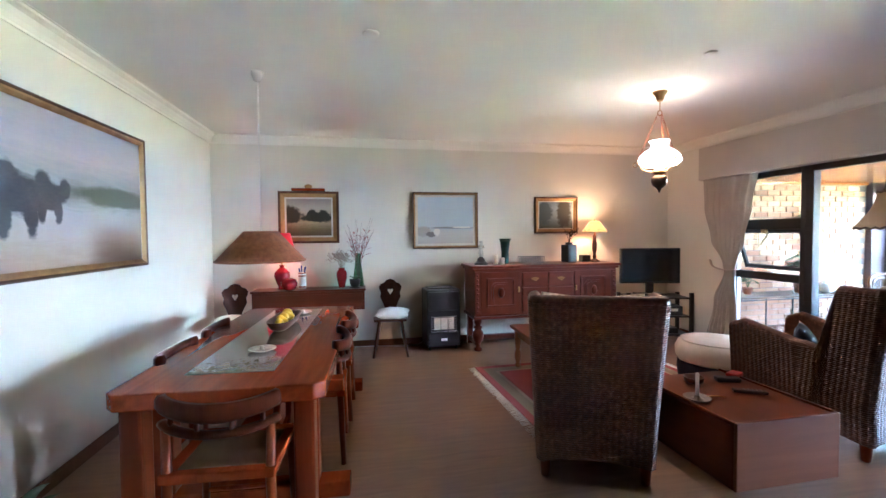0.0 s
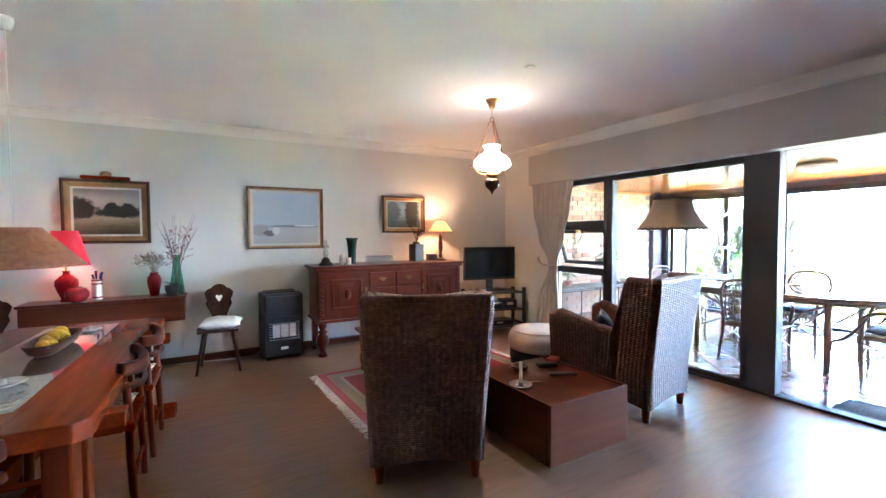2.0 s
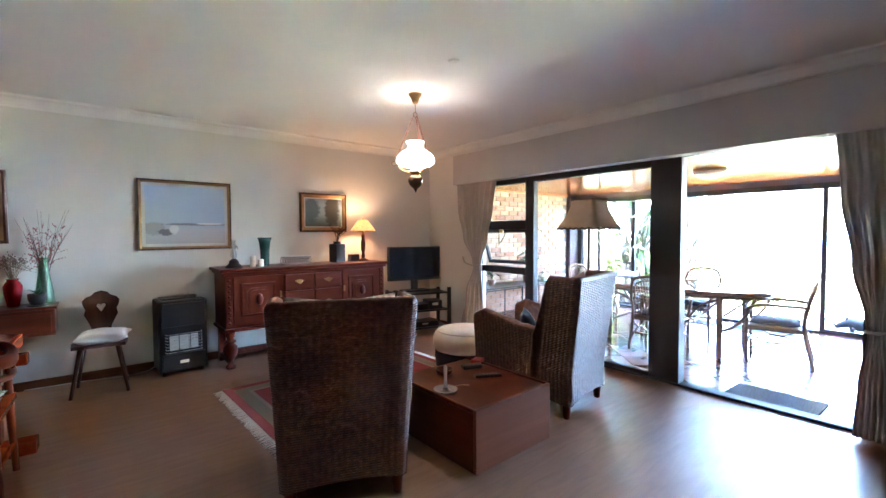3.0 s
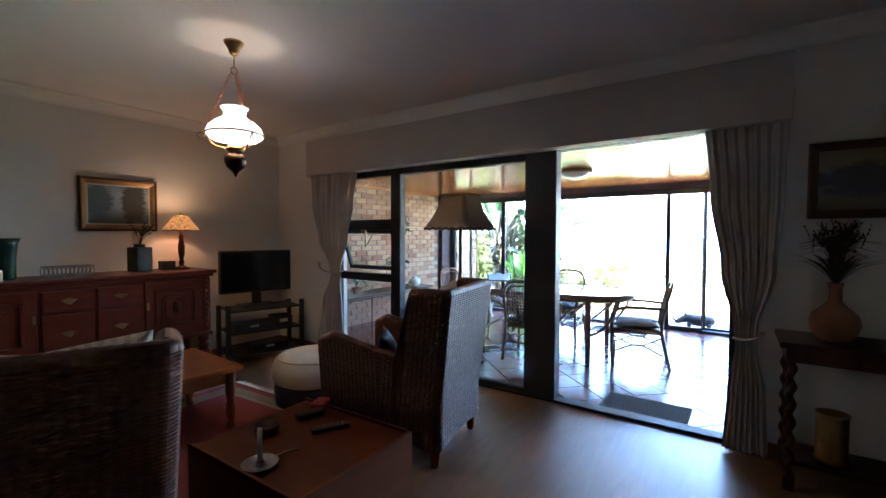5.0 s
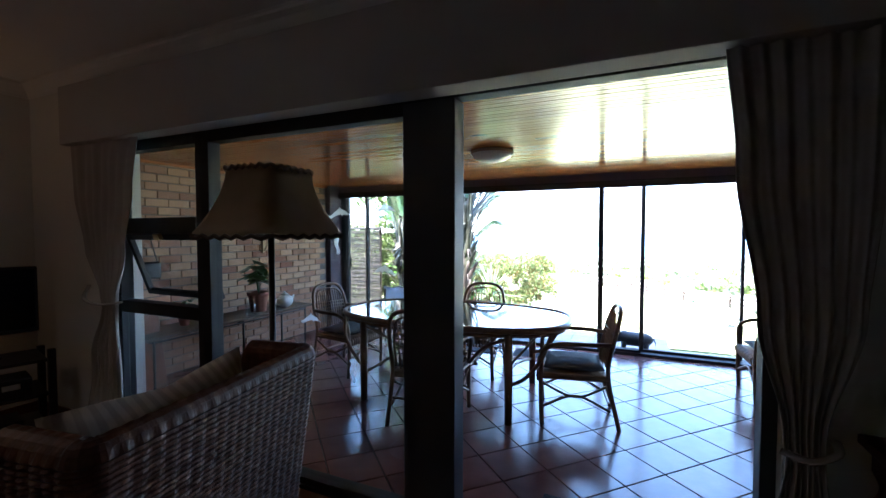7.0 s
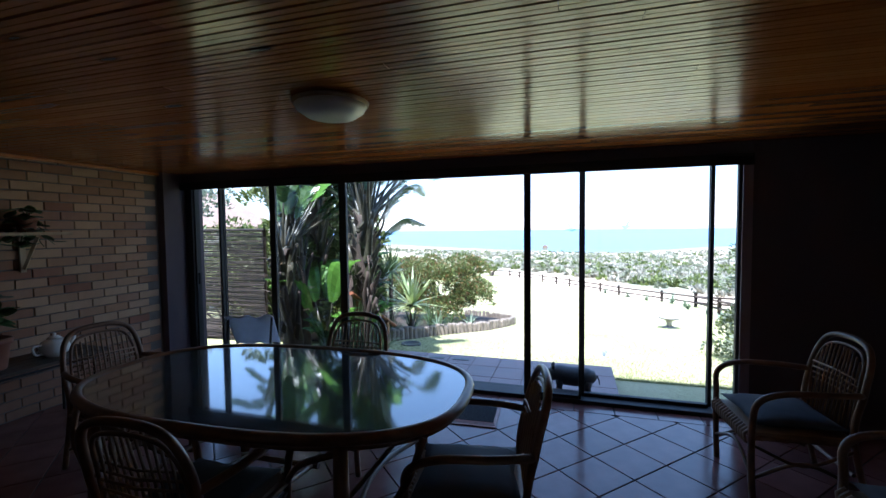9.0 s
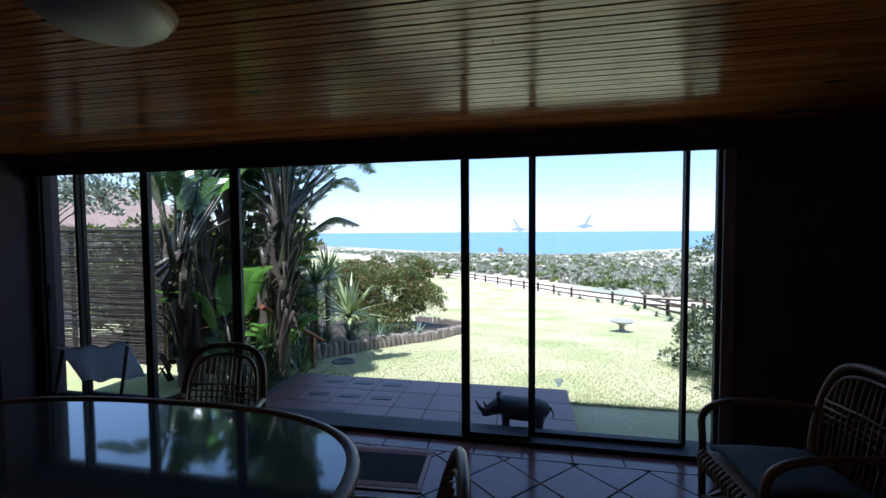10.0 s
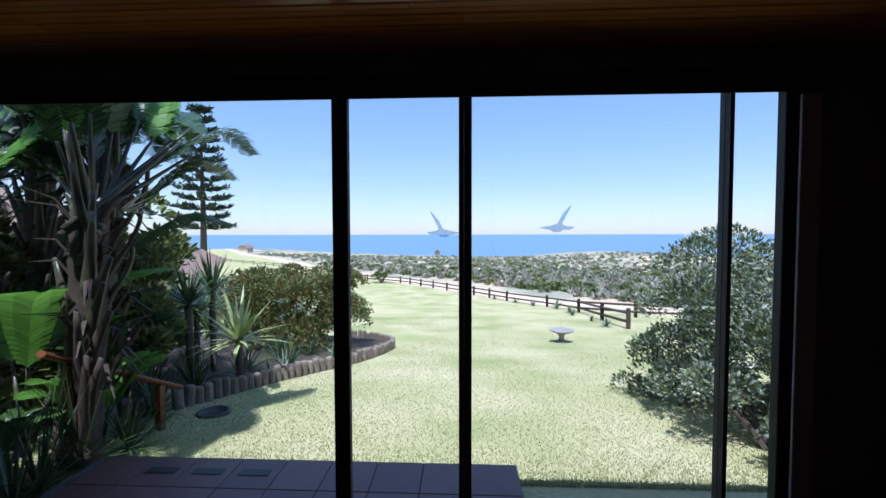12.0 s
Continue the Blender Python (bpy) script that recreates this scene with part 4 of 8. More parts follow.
c_land = picture_mat("dark_landscape_painting", [(0.0, (0.09, 0.06, 0.025)), (0.2, (0.17, 0.12, 0.045)), (0.36, (0.34, 0.25, 0.15)), (0.46, (0.30, 0.20, 0.11)), (0.56, (0.40, 0.31, 0.24)), (0.75, (0.42, 0.36, 0.31)), (1.0, (0.27, 0.24, 0.22))],
                     [(0.10, 0.56, 0.24, 0.26, (0.035, 0.027, 0.012), 8, "X"), (0.72, 0.50, 0.42, 0.14, (0.018, 0.02, 0.014), 10, "X"), (0.56, 0.58, 0.10, 0.16, (0.018, 0.02, 0.014), 12, "X"), (0.82, 0.57, 0.13, 0.14, (0.018, 0.02, 0.014), 12, "X")])
framed("landscape_painting", "x", -0.89, -0.16, 1.35, 2.0, YN, -1, 0.075, c_land, "dark landscape painting in a heavy gilt frame with a lamp bar", "gold", 0.02, True)
c_boats = picture_mat("pale_harbour_painting", [(0.0, (0.44, 0.42, 0.40)), (0.25, (0.48, 0.50, 0.52)), (0.32, (0.40, 0.48, 0.56)), (0.36, (0.42, 0.52, 0.62)), (0.7, (0.44, 0.54, 0.65)), (1.0, (0.48, 0.58, 0.68))],
                      [(0.10, 0.26, 0.14, 0.12, (0.36, 0.35, 0.36), 22, "X"), (0.24, 0.20, 0.10, 0.06, (0.16, 0.15, 0.16), 30, "X"), (0.34, 0.25, 0.06, 0.09, (0.66, 0.66, 0.64), 30, "X"), (0.62, 0.34, 0.46, 0.022, (0.22, 0.23, 0.27), 24, "X"), (0.80, 0.35, 0.20, 0.018, (0.70, 0.70, 0.68), 24, "X")])
framed("harbour_painting", "x", 0.78, 1.66, 1.26, 2.005, YN, -1, 0.035, c_boats, "pale blue painting of moored boats in a thin gilt frame", "gold", 0.03)
c_trees = picture_mat("blue_woodland_painting", [(0.0, (0.12, 0.14, 0.10)), (0.25, (0.20, 0.26, 0.26)), (0.45, (0.34, 0.42, 0.46)), (0.75, (0.36, 0.46, 0.54)), (1.0, (0.22, 0.30, 0.36))],
                      [(0.74, 0.6, 0.22, 0.7, (0.07, 0.075, 0.06), 11, "X"), (0.15, 0.6, 0.24, 0.5, (0.12, 0.17, 0.19), 9, "X")])
framed("woodland_painting", "x", 2.47, 3.11, 1.45, 1.955, YN, -1, 0.06, c_trees, "small blue woodland painting in a gilt frame", "gold", 0.012)
c_fish = picture_mat("dark_still_life_painting", [(0.0, (0.12, 0.10, 0.06)), (0.3, (0.22, 0.19, 0.12)), (0.6, (0.30, 0.27, 0.18)), (1.0, (0.20, 0.18, 0.12))],
                     [(0.62, 0.5, 0.5, 0.3, (0.07, 0.085, 0.10), 7, "Y")])
framed("still_life_painting", "y", -1.15, -0.23, 1.52, 1.97, XE, -1, 0.05, c_fish, "dim still life painting in a dark wooden frame", "frame_dark")
# ---- wall shelf and what stands on it ----
sh = thing("wall_shelf", (-0.50, 5.085, 0), 0, "dark polished wooden console shelf fixed to the wall", "shelf")
part("top", box(B(), -0.66, 0.66, -0.345, 0.0, 0.775, 0.80, 0.006), M["shelfwood"], sh)
part("drawer_box", box(B(), -0.645, 0.645, -0.325, 0.0, 0.545, 0.7745, 0.006), M["shelfwood"], sh)
part("front_panel", box(B(), -0.62, 0.62, -0.332, -0.3252, 0.575, 0.745, 0.003), M["shelfwood"], sh)

M["red_shade"] = glow("red_lampshade_cloth", (0.52, 0.012, 0.025), 0.0022)
lamp = thing("red_table_lamp", (-0.83, 4.92, 0.80), 0, "dark red ceramic lamp with a lit red shade", "table lamp")
part("base", lathe(B(), [(0.05, 0), (0.052, 0.012), (0.045, 0.03), (0.075, 0.10), (0.092, 0.16), (0.088, 0.205), (0.05, 0.245), (0.028, 0.262), (0.026, 0.285), (0.036, 0.295)], 28), M["red_glaze"], lamp, "", True)
part("stem", lathe(B(), [(0.01, 0.295), (0.01, 0.43)], 10), M["brass"], lamp)
part("shade", lathe(B(), [(0.188, 0.345), (0.176, 0.39), (0.112, 0.63), (0.100, 0.68)], 36, None, False), M["red_shade"], lamp, "red cloth drum shade", True)
bulb("lamp_light_shelf", (-0.83, 4.92, 1.30), 0.013, (1.0, 0.55, 0.28))
ball = tagged(part("round_vase", lathe(B(), [(0.035, 0), (0.07, 0.02), (0.093, 0.06), (0.093, 0.095), (0.07, 0.13), (0.035, 0.147), (0.034, 0.140), (0.02, 0.13)], 28), M["red_glaze"], None, "", True), "squat round dark red glazed vase", "vase")
ball.location = (-0.73, 4.80, 0.80)
can = thing("canister", (-0.60, 4.93, 0.80), 0, "cream canister with brown and red bands holding blue brushes", "canister")
part("body", lathe(B(), [(0.043, 0), (0.045, 0.004), (0.045, 0.20), (0.042, 0.205), (0.040, 0.20)], 22), M["ceramic_white"], can, "", True)
M["band"] = surface("rust_band_paint", (0.24, 0.06, 0.03), (0.30, 0.08, 0.04), 0.4, 8, 90, 0.0)
for z in (0.018, 0.15, 0.185):
    part("band", lathe(B(), [(0.0455, z), (0.0458, z + 0.001), (0.0458, z + 0.014), (0.0455, z + 0.015)], 22, None, False), M["band"], can)
M["blue_paint"] = surface("blue_lacquer", (0.01, 0.03, 0.16), (0.02, 0.05, 0.24), 0.3, 9, 90, 0.0)
for i, (dx, dy) in enumerate(((-0.015, 0.0), (0.012, 0.01), (0.02, -0.015), (0.0, -0.02))):
    part("handle", tube(B(), [(dx, dy, 0.15), (dx * 2.4, dy * 2.4, 0.25 + 0.012 * i)], [0.007, 0.011], 8), M["blue_paint"], can, "", True)


def twigs(name, at, label, count, height, spread, mat, seed, thick=0.0016, tips=True, category="dried flowers", droop=0.0):
    r = random.Random(seed)
    v = thing(name, at, 0, label, category)
    bm, tp = B(), B()
    for i in range(count):
        a, k = r.uniform(0, 6.28), r.uniform(0.25, 1)
        h = height * r.uniform(0.65, 1)
        end = Vector((spread * k * math.cos(a), spread * k * math.sin(a) * 0.6, h - droop * k))
        midp = Vector((end.x * 0.3, end.y * 0.3, h * 0.55))
        pts = curve_pts([(0, 0, 0), midp, end], 8)
        tube(bm, pts, [thick * (1.3 - 0.8 * j / (len(pts) - 1)) for j in range(len(pts))], 4)
        for j in range(3):
            b0 = pts[4 + j]
            d = Vector((r.uniform(-1, 1), r.uniform(-0.6, 0.6), r.uniform(0.2, 1.0))).normalized() * r.uniform(0.04, 0.10)
            tube(bm, [b0, b0 + d * 0.6, b0 + d + Vector((0, 0, 0.01))], [thick * 0.8, thick * 0.6, thick * 0.3], 3)
            if tips:
                for q in (0.5, 0.75, 1.0):
                    c = b0 + d * q
                    s = r.uniform(0.003, 0.007)
                    vs = [tp.verts.new(c + Vector(o) * s) for o in ((0, 0, 1.6), (1, 0, 0), (0, 1, 0), (-1, 0, 0), (0, -1, 0), (0, 0, -1.6))]
                    for f in ((0, 1, 2), (0, 2, 3), (0, 3, 4), (0, 4, 1), (5, 2, 1), (5, 3, 2), (5, 4, 3), (5, 1, 4)):
                        tp.faces.new([vs[x] for x in f])
    tagged(part("twig_work", bm, M[mat], v), "", "", "", "stuff")
    if tips:
        tagged(part("bud_work", tp, M[mat + "_tip"], v), "", "", "", "stuff")
    else:
        tp.free()
    return v


M["twig"] = surface("brown_twig", (0.10, 0.055, 0.04), (0.20, 0.12, 0.09), 0.8, 20, 120, 0.1)
M["twig_tip"] = surface("red_bud", (0.26, 0.05, 0.05), (0.40, 0.10, 0.09), 0.7, 20, 120, 0.1)
M["straw"] = surface("grey_straw", (0.22, 0.17, 0.13), (0.36, 0.29, 0.22), 0.8, 20, 120, 0.1)
M["straw_tip"] = surface("grey_seedhead", (0.18, 0.14, 0.11), (0.30, 0.23, 0.18), 0.9, 20, 120, 0.1)
M["darkstem"] = surface("dark_dried_stem", (0.022, 0.016, 0.011), (0.05, 0.035, 0.022), 0.8, 20, 120, 0.1)
M["darkstem_tip"] = M["darkstem"]
M["leaf_dark"] = leaf_mat("dark_green_houseplant_leaf", (0.03, 0.075, 0.022), (0.06, 0.14, 0.035), 0.35, 0.2, 0.2)
M["green_glass"] = clear_glass("pale_green_bottle_glass", (0.62, 0.80, 0.68), 0.12)
rv = tagged(part("red_vase", lathe(B(), [(0.035, 0), (0.04, 0.008), (0.062, 0.12), (0.064, 0.18), (0.05, 0.21), (0.035, 0.228), (0.044, 0.245), (0.038, 0.243), (0.03, 0.22)], 26), M["red_glaze"], None, "", True), "tall red glazed vase of dried grass", "vase")
rv.location = (-0.13, 4.93, 0.80)
twigs("dried_grass", (-0.13, 4.93, 0.98), "grey feathery dried grass standing in the red vase", 34, 0.36, 0.24, "straw", 11, 0.0013, True, "dried flowers", 0.16)
gv = tagged(part("glass_vase", lathe(B(), [(0.07, 0), (0.075, 0.01), (0.065, 0.10), (0.04, 0.28), (0.032, 0.36), (0.042, 0.42), (0.040, 0.42), (0.030, 0.36), (0.038, 0.28), (0.062, 0.10), (0.06, 0.012)], 26, None, False), M["green_glass"], None, "", True), "tall pale green glass vase with red twigs", "vase")
gv.location = (0.07, 4.95, 0.80)
twigs("red_twigs", (0.07, 4.95, 0.812), "reddish dried twigs standing in the green glass vase", 26, 0.86, 0.24, "twig", 12, 0.0016)


def leafy(bm, rnd, base, count, length, width, spread, up=0.6, curl=0.4, segs=5):
    """Long pointed leaves rising from a base."""
    for i in range(count):
        a = rnd.uniform(0, 6.283)
        L, W = length * rnd.uniform(0.7, 1.1), width * rnd.uniform(0.8, 1.15)
        out = Vector((math.cos(a), math.sin(a), 0))
        side = Vector((-out.y, out.x, 0))
        k = rnd.uniform(0.4, 1.0) * spread
        prev = None
        for j in range(segs + 1):
            u = j / segs
            c = Vector(base) + out * (L * k * u) + Vector((0, 0, L * up * (u - curl * u * u)))
            w = W * math.sin(math.pi * min(0.08 + 0.92 * u, 0.999)) ** 0.7
            row = [bm.verts.new(c + side * w), bm.verts.new(c + Vector((0, 0, -w * 0.35))), bm.verts.new(c - side * w)]
            if prev:
                bm.faces.new((prev[0], prev[1], row[1], row[0]))
                bm.faces.new((prev[1], prev[2], row[2], row[1]))
            prev = row


pot = thing("small_potted_plant", (0.03, 4.84, 0.80), 0, "small green plant in a black bowl on a saucer", "potted plant")
part("saucer", lathe(B(), [(0.06, 0), (0.075, 0.012), (0.07, 0.014)], 22), M["black"], pot, "", True)
part("pot", lathe(B(), [(0.045, 0.012), (0.062, 0.06), (0.066, 0.11), (0.06, 0.11), (0.055, 0.09)], 22), M["black"], pot, "", True)
bm = B()
leafy(bm, random.Random(3), (0, 0, 0.10), 16, 0.14, 0.008, 0.7, 0.8, 0.6)
part("leaves", bm, M["leaf_dark"], pot, "", True)


# ---- carved peasant chairs ----
def board_chair(at, rz, label):
    c = thing("board_chair", at, rz, label, "chair", "carved chairs by the wall")
    prof = [(0.075, 0.0), (0.082, 0.06), (0.075, 0.10), (0.10, 0.16), (0.128, 0.22), (0.118, 0.27), (0.135, 0.31), (0.142, 0.35), (0.115, 0.385), (0.075, 0.40), (0.05, 0.43), (0.0, 0.445)]
    out = prof + [(-x, z) for x, z in prof[-2::-1]]
    m = pose(0, -0.17, 0.45, 8, 0, 0)
    bm = B()
    # board with a heart-shaped hole: built in two halves round the opening
    heart = [(0.0, 0.245), (0.018, 0.275), (0.034, 0.30), (0.028, 0.318), (0.012, 0.318), (0.0, 0.306)]
    for s in (1, -1):
        half = [(s * x, z) for x, z in [(0.0, 0.0)] + prof] + [(s * x, z) for x, z in heart[::-1]]
        plate(bm, half if s == 1 else half[::-1], 0.022, m)
    bmesh.ops.recalc_face_normals(bm, faces=bm.faces[:])
    part("backrest", bm, M["darkwood"], c, "shaped back board with a heart cut-out")
    st = [(-0.17, -0.17), (0.17, -0.17), (0.205, 0.0), (0.19, 0.17), (-0.19, 0.17), (-0.205, 0.0)]
    bm = plate(B(), st, 0.028, pose(0, 0, 0.436), "z")
    part("seat", bm, M["darkwood"], c)
    for x, y in ((-0.12, -0.12), (0.12, -0.12), (-0.13, 0.12), (0.13, 0.12)):
        part("leg", tube(B(), [(x * 1.55, y * 1.5, 0), (x, y, 0.43)], [0.013, 0.019], 8), M["darkwood"], c, "", True)
    return c


board_chair((0.45, 4.70, 0), 176, "dark carved wooden chair with heart cut-out by the wall")
board_chair((-1.32, 4.62, 0), 186, "dark carved wooden chair with heart cut-out in the corner")
for x, y, r in ((0.47, 4.65, -8), (-1.30, 4.56, 12)):
    o = tagged(part("seat_cushion", pillow(B(), 0.40, 0.38, 0.12, pose(0, 0, 0.0)), M["white_cloth"], None, "", True), "plump white cotton cushion lying on the carved chair", "cushion", "white cushions")
    o.matrix_basis = pose(x, y, 0.505, 0, 0, r)

# ---- gas heater ----
ht = thing("gas_heater", (1.10, 4.88, 0), 3, "black portable gas heater with a wire guard", "heater")
part("body", box(B(), -0.215, 0.215, -0.19, 0.17, 0.045, 0.76, 0.022), M["black"], ht)
part("top_vent", box(B(), -0.17, 0.17, -0.10, 0.12, 0.7602, 0.775, 0.004), M["blackwood"], ht)
part("upper_panel", box(B(), -0.19, 0.19, -0.198, -0.1903, 0.50, 0.735, 0.008), M["blackwood"], ht)
part("lower_panel", box(B(), -0.19, 0.19, -0.199, -0.1903, 0.07, 0.225, 0.008), M["blackwood"], ht)
M["ceramic_plate"] = surface("cream_heater_ceramic", (0.48, 0.44, 0.38), (0.60, 0.56, 0.5), 0.7, 20, 200, 0.3)
for i in range(3):
    part("ceramic_plate", box(B(), -0.125 + 0.085 * i, -0.045 + 0.085 * i, -0.205, -0.1905, 0.265, 0.41, 0.003), M["ceramic_plate"], ht)
for i in range(7):
    z = 0.25 + 0.03 * i
    part("guard_wire", tube(B(), [(-0.16, -0.19, z), (-0.155, -0.235, z), (0.155, -0.235, z), (0.16, -0.19, z)], 0.003, 5), M["chrome"], ht)
for x in (-0.14, -0.05, 0.05, 0.14):
    part("guard_wire", tube(B(), [(x, -0.236, 0.24), (x, -0.236, 0.44)], 0.003, 5), M["black"], ht)
part("badge", box(B(), -0.04, 0.04, -0.204, -0.1992, 0.125, 0.155, 0.004), M["ceramic_white"], ht, "small pale maker's plate")
part("knob", lathe(B(), [(0.02, 0.775), (0.018, 0.79), (0.01, 0.792)], 14, pose(0.15, -0.12, 0)), M["ceramic_white"], ht, "", True)
for x in (-0.17, 0.17):
    for y in (-0.14, 0.12):
        part("castor", lathe(B(), [(0.018, -0.012), (0.022, 0), (0.018, 0.012)], 12, pose(x, y, 0.0225, 0, 90, 0)), M["black"], ht, "", True)
cable = tagged(part("cable", tube(B(), curve_pts([(-0.1, 5.07, 0.012), (0.3, 5.05, 0.01), (0.62, 4.99, 0.008), (0.80, 4.98, 0.02), (0.885, 4.97, 0.06)], 24), 0.004, 6), M["ceramic_white"], None, "", True), "thin white cable running along the skirting to the heater", "cable")


# ---- sideboard ----
sb = thing("sideboard", (2.42, 4.795, 0), 0, "antique dark red wooden sideboard with carved doors and bulbous legs", "sideboard")
part("top", box(B(), -1.0, 1.0, -0.295, 0.285, 1.025, 1.06, 0.01), M["sideb"], sb)
part("top_moulding", box(B(), -0.975, 0.975, -0.275, 0.28, 0.995, 1.0245, 0.008), M["sideb"], sb)
part("carcass", box(B(), -0.95, 0.95, -0.245, 0.275, 0.43, 0.9945, 0.006), M["sideb"], sb)
part("base_moulding", box(B(), -0.97, 0.97, -0.265, 0.277, 0.395, 0.4295, 0.008), M["sideb"], sb)
M["handle"] = M["brass"]


def octagon(w, h, c):
    return [(-w + c, -h), (w - c, -h), (w, -h + c), (w, h - c), (w - c, h), (-w + c, h), (-w, h - c), (-w, -h + c)]


for cx in (-0.62, 0.62):
    d = part("door", box(B(), cx - 0.255, cx + 0.255, -0.258, -0.2452, 0.455, 0.975, 0.004), M["sideb_z"], sb)
    fr = B()
    for x0, x1, z0, z1 in ((-0.18, 0.18, 0.545, 0.57), (-0.18, 0.18, 0.875, 0.90), (-0.18, -0.155, 0.57, 0.875), (0.155, 0.18, 0.57, 0.875)):
        box(fr, cx + x0, cx + x1, -0.273, -0.2582, z0, z1, 0.005)
    part("moulding", fr, M["sideb"], d)
    bm = plate(B(), octagon(0.125, 0.125, 0.045), 0.012, pose(cx, -0.2645, 0.722))
    part("raised_panel", bm, M["sideb_z"], d)
    bm = plate(B(), octagon(0.10, 0.10, 0.035), 0.012, pose(cx, -0.277, 0.722))
    part("raised_panel", bm, M["sideb"], d)
    part("boss", lathe(B(), [(0.05, 0.0), (0.046, 0.014), (0.03, 0.028), (0.008, 0.034)], 20, pose(cx, -0.283, 0.722, 90, 0, 0) @ Matrix.Diagonal((0.75, 1.25, 1, 1))), M["sideb_z"], d, "turned oval boss", True)
    k = -1 if cx > 0 else 1
    part("escutcheon", box(B(), cx + k * 0.235 - 0.012, cx + k * 0.235 + 0.012, -0.266, -0.2582, 0.72, 0.79, 0.004), M["brass"], d, "brass keyhole plate")
for cx in (-0.175, 0.175):
    for z0, z1 in ((0.795, 0.965), (0.465, 0.775)):
        d = part("drawer", box(B(), cx - 0.165, cx + 0.165, -0.268, -0.2452, z0, z1, 0.008), M["sideb"], sb)
        zc = (z0 + z1) / 2
        pl = [(-0.055, 0.012), (-0.03, 0.018), (0, 0.026), (0.03, 0.018), (0.055, 0.012), (0.035, -0.010), (0, -0.026), (-0.035, -0.010)]
        h = part("handle", plate(B(), pl, 0.005, pose(cx, -0.271, zc)), M["brass"], d, "shaped brass drop handle")
        part("bail", tube(B(), curve_pts([(cx - 0.035, -0.276, zc + 0.006), (cx, -0.292, zc - 0.022), (cx + 0.035, -0.276, zc + 0.006)], 10), 0.004, 6), M["brass"], h, "", True)
for sx in (-0.915, 0.915):
    part("pilaster", box(B(), sx - 0.03, sx + 0.03, -0.262, -0.2452, 0.455, 0.975, 0.004), M["sideb_z"], sb)
    for i in range(9):
        part("stud", lathe(B(), [(0.015, 0), (0.013, 0.008), (0.005, 0.013)], 10, pose(sx, -0.2622, 0.49 + 0.056 * i, 90, 0, 0)), M["sideb"], sb, "", True)
leg_prof = [(0.045, 0.0), (0.05, 0.01), (0.05, 0.03), (0.03, 0.05), (0.026, 0.08), (0.034, 0.10), (0.06, 0.14), (0.072, 0.19), (0.066, 0.235), (0.04, 0.27), (0.055, 0.285), (0.055, 0.30), (0.03, 0.315), (0.045, 0.345), (0.05, 0.3945)]
for x, y in ((-0.90, -0.20), (0.90, -0.20)):
    part("leg", lathe(B(), leg_prof, 22, pose(x, y, 0.0)), M["sideb_z"], sb, "turned bulbous leg", True)
for x in (-0.90, 0.90):
    part("leg", box(B(), x - 0.035, x + 0.035, 0.17, 0.24, 0.0, 0.3945, 0.005), M["sideb_z"], sb)
    part("stretcher", box(B(), x - 0.025, x + 0.025, -0.15, 0.169, 0.05, 0.10, 0.005), M["sideb"], sb)
part("stretcher", box(B(), -0.874, 0.874, 0.18, 0.225, 0.05, 0.10, 0.005), M["sideb"], sb)

TOP = 1.06
M["smoke_glass"] = clear_glass("lamp_chimney_glass", (0.86, 0.9, 0.9), 0.14)
ol = thing("oil_lamp", (1.60, 4.72, TOP), 0, "small black oil lamp with a glass chimney", "oil lamp")
part("base", lathe(B(), [(0.085, 0), (0.088, 0.012), (0.07, 0.03), (0.05, 0.05), (0.048, 0.075), (0.03, 0.088), (0.02, 0.10)], 26), M["black"], ol, "", True)
part("chimney", lathe(B(), [(0.022, 0.10), (0.03, 0.125), (0.034, 0.15), (0.02, 0.19), (0.018, 0.27), (0.022, 0.30)], 20, None, False), M["smoke_glass"], ol, "", True)
part("candle", lathe(B(), [(0.011, 0.09), (0.011, 0.20), (0.004, 0.205)], 12), M["ceramic_white"], ol, "", True)
for i in range(4):
    a = 1.57 * i + 0.4
    part("drop", lathe(B(), [(0.002, 0), (0.012, 0.012), (0.002, 0.03)], 10, pose(0.045 * math.cos(a), 0.045 * math.sin(a), 0.20 + 0.02 * (i % 2))), M["smoke_glass"], ol, "", True)
    part("arm", tube(B(), [(0.02 * math.cos(a), 0.02 * math.sin(a), 0.215), (0.045 * math.cos(a), 0.045 * math.sin(a), 0.235)], 0.002, 5), M["brass"], ol)
M["wax"] = surface("ivory_candle_wax", (0.72, 0.68, 0.58), (0.80, 0.76, 0.66), 0.5, 10, 90, 0.02)
for x, y, h, r in ((1.80, 4.74, 0.12, 0.028), (1.87, 4.69, 0.085, 0.032)):
    cd = thing("pillar_candle", (x, y, TOP), 0, "short ivory pillar candle on the sideboard", "candle", "candles on the sideboard")
    part("wax", lathe(B(), [(r, 0), (r, h - 0.004), (r - 0.004, h), (0.006, h - 0.006)], 20), M["wax"], cd, "", True)
    part("wick", lathe(B(), [(0.0012, h - 0.006), (0.001, h + 0.008)], 6), M["black"], cd)
M["green_glaze"] = surface("dark_green_glaze", (0.012, 0.04, 0.03), (0.025, 0.075, 0.055), 0.2, 6, 60, 0.02)
gvs = tagged(part("green_vase", lathe(B(), [(0.042, 0), (0.048, 0.02), (0.05, 0.16), (0.062, 0.27), (0.078, 0.325), (0.072, 0.322), (0.056, 0.265), (0.04, 0.16)], 26), M["green_glaze"], None, "", True), "tall dark green glazed vase with a flared rim", "vase")
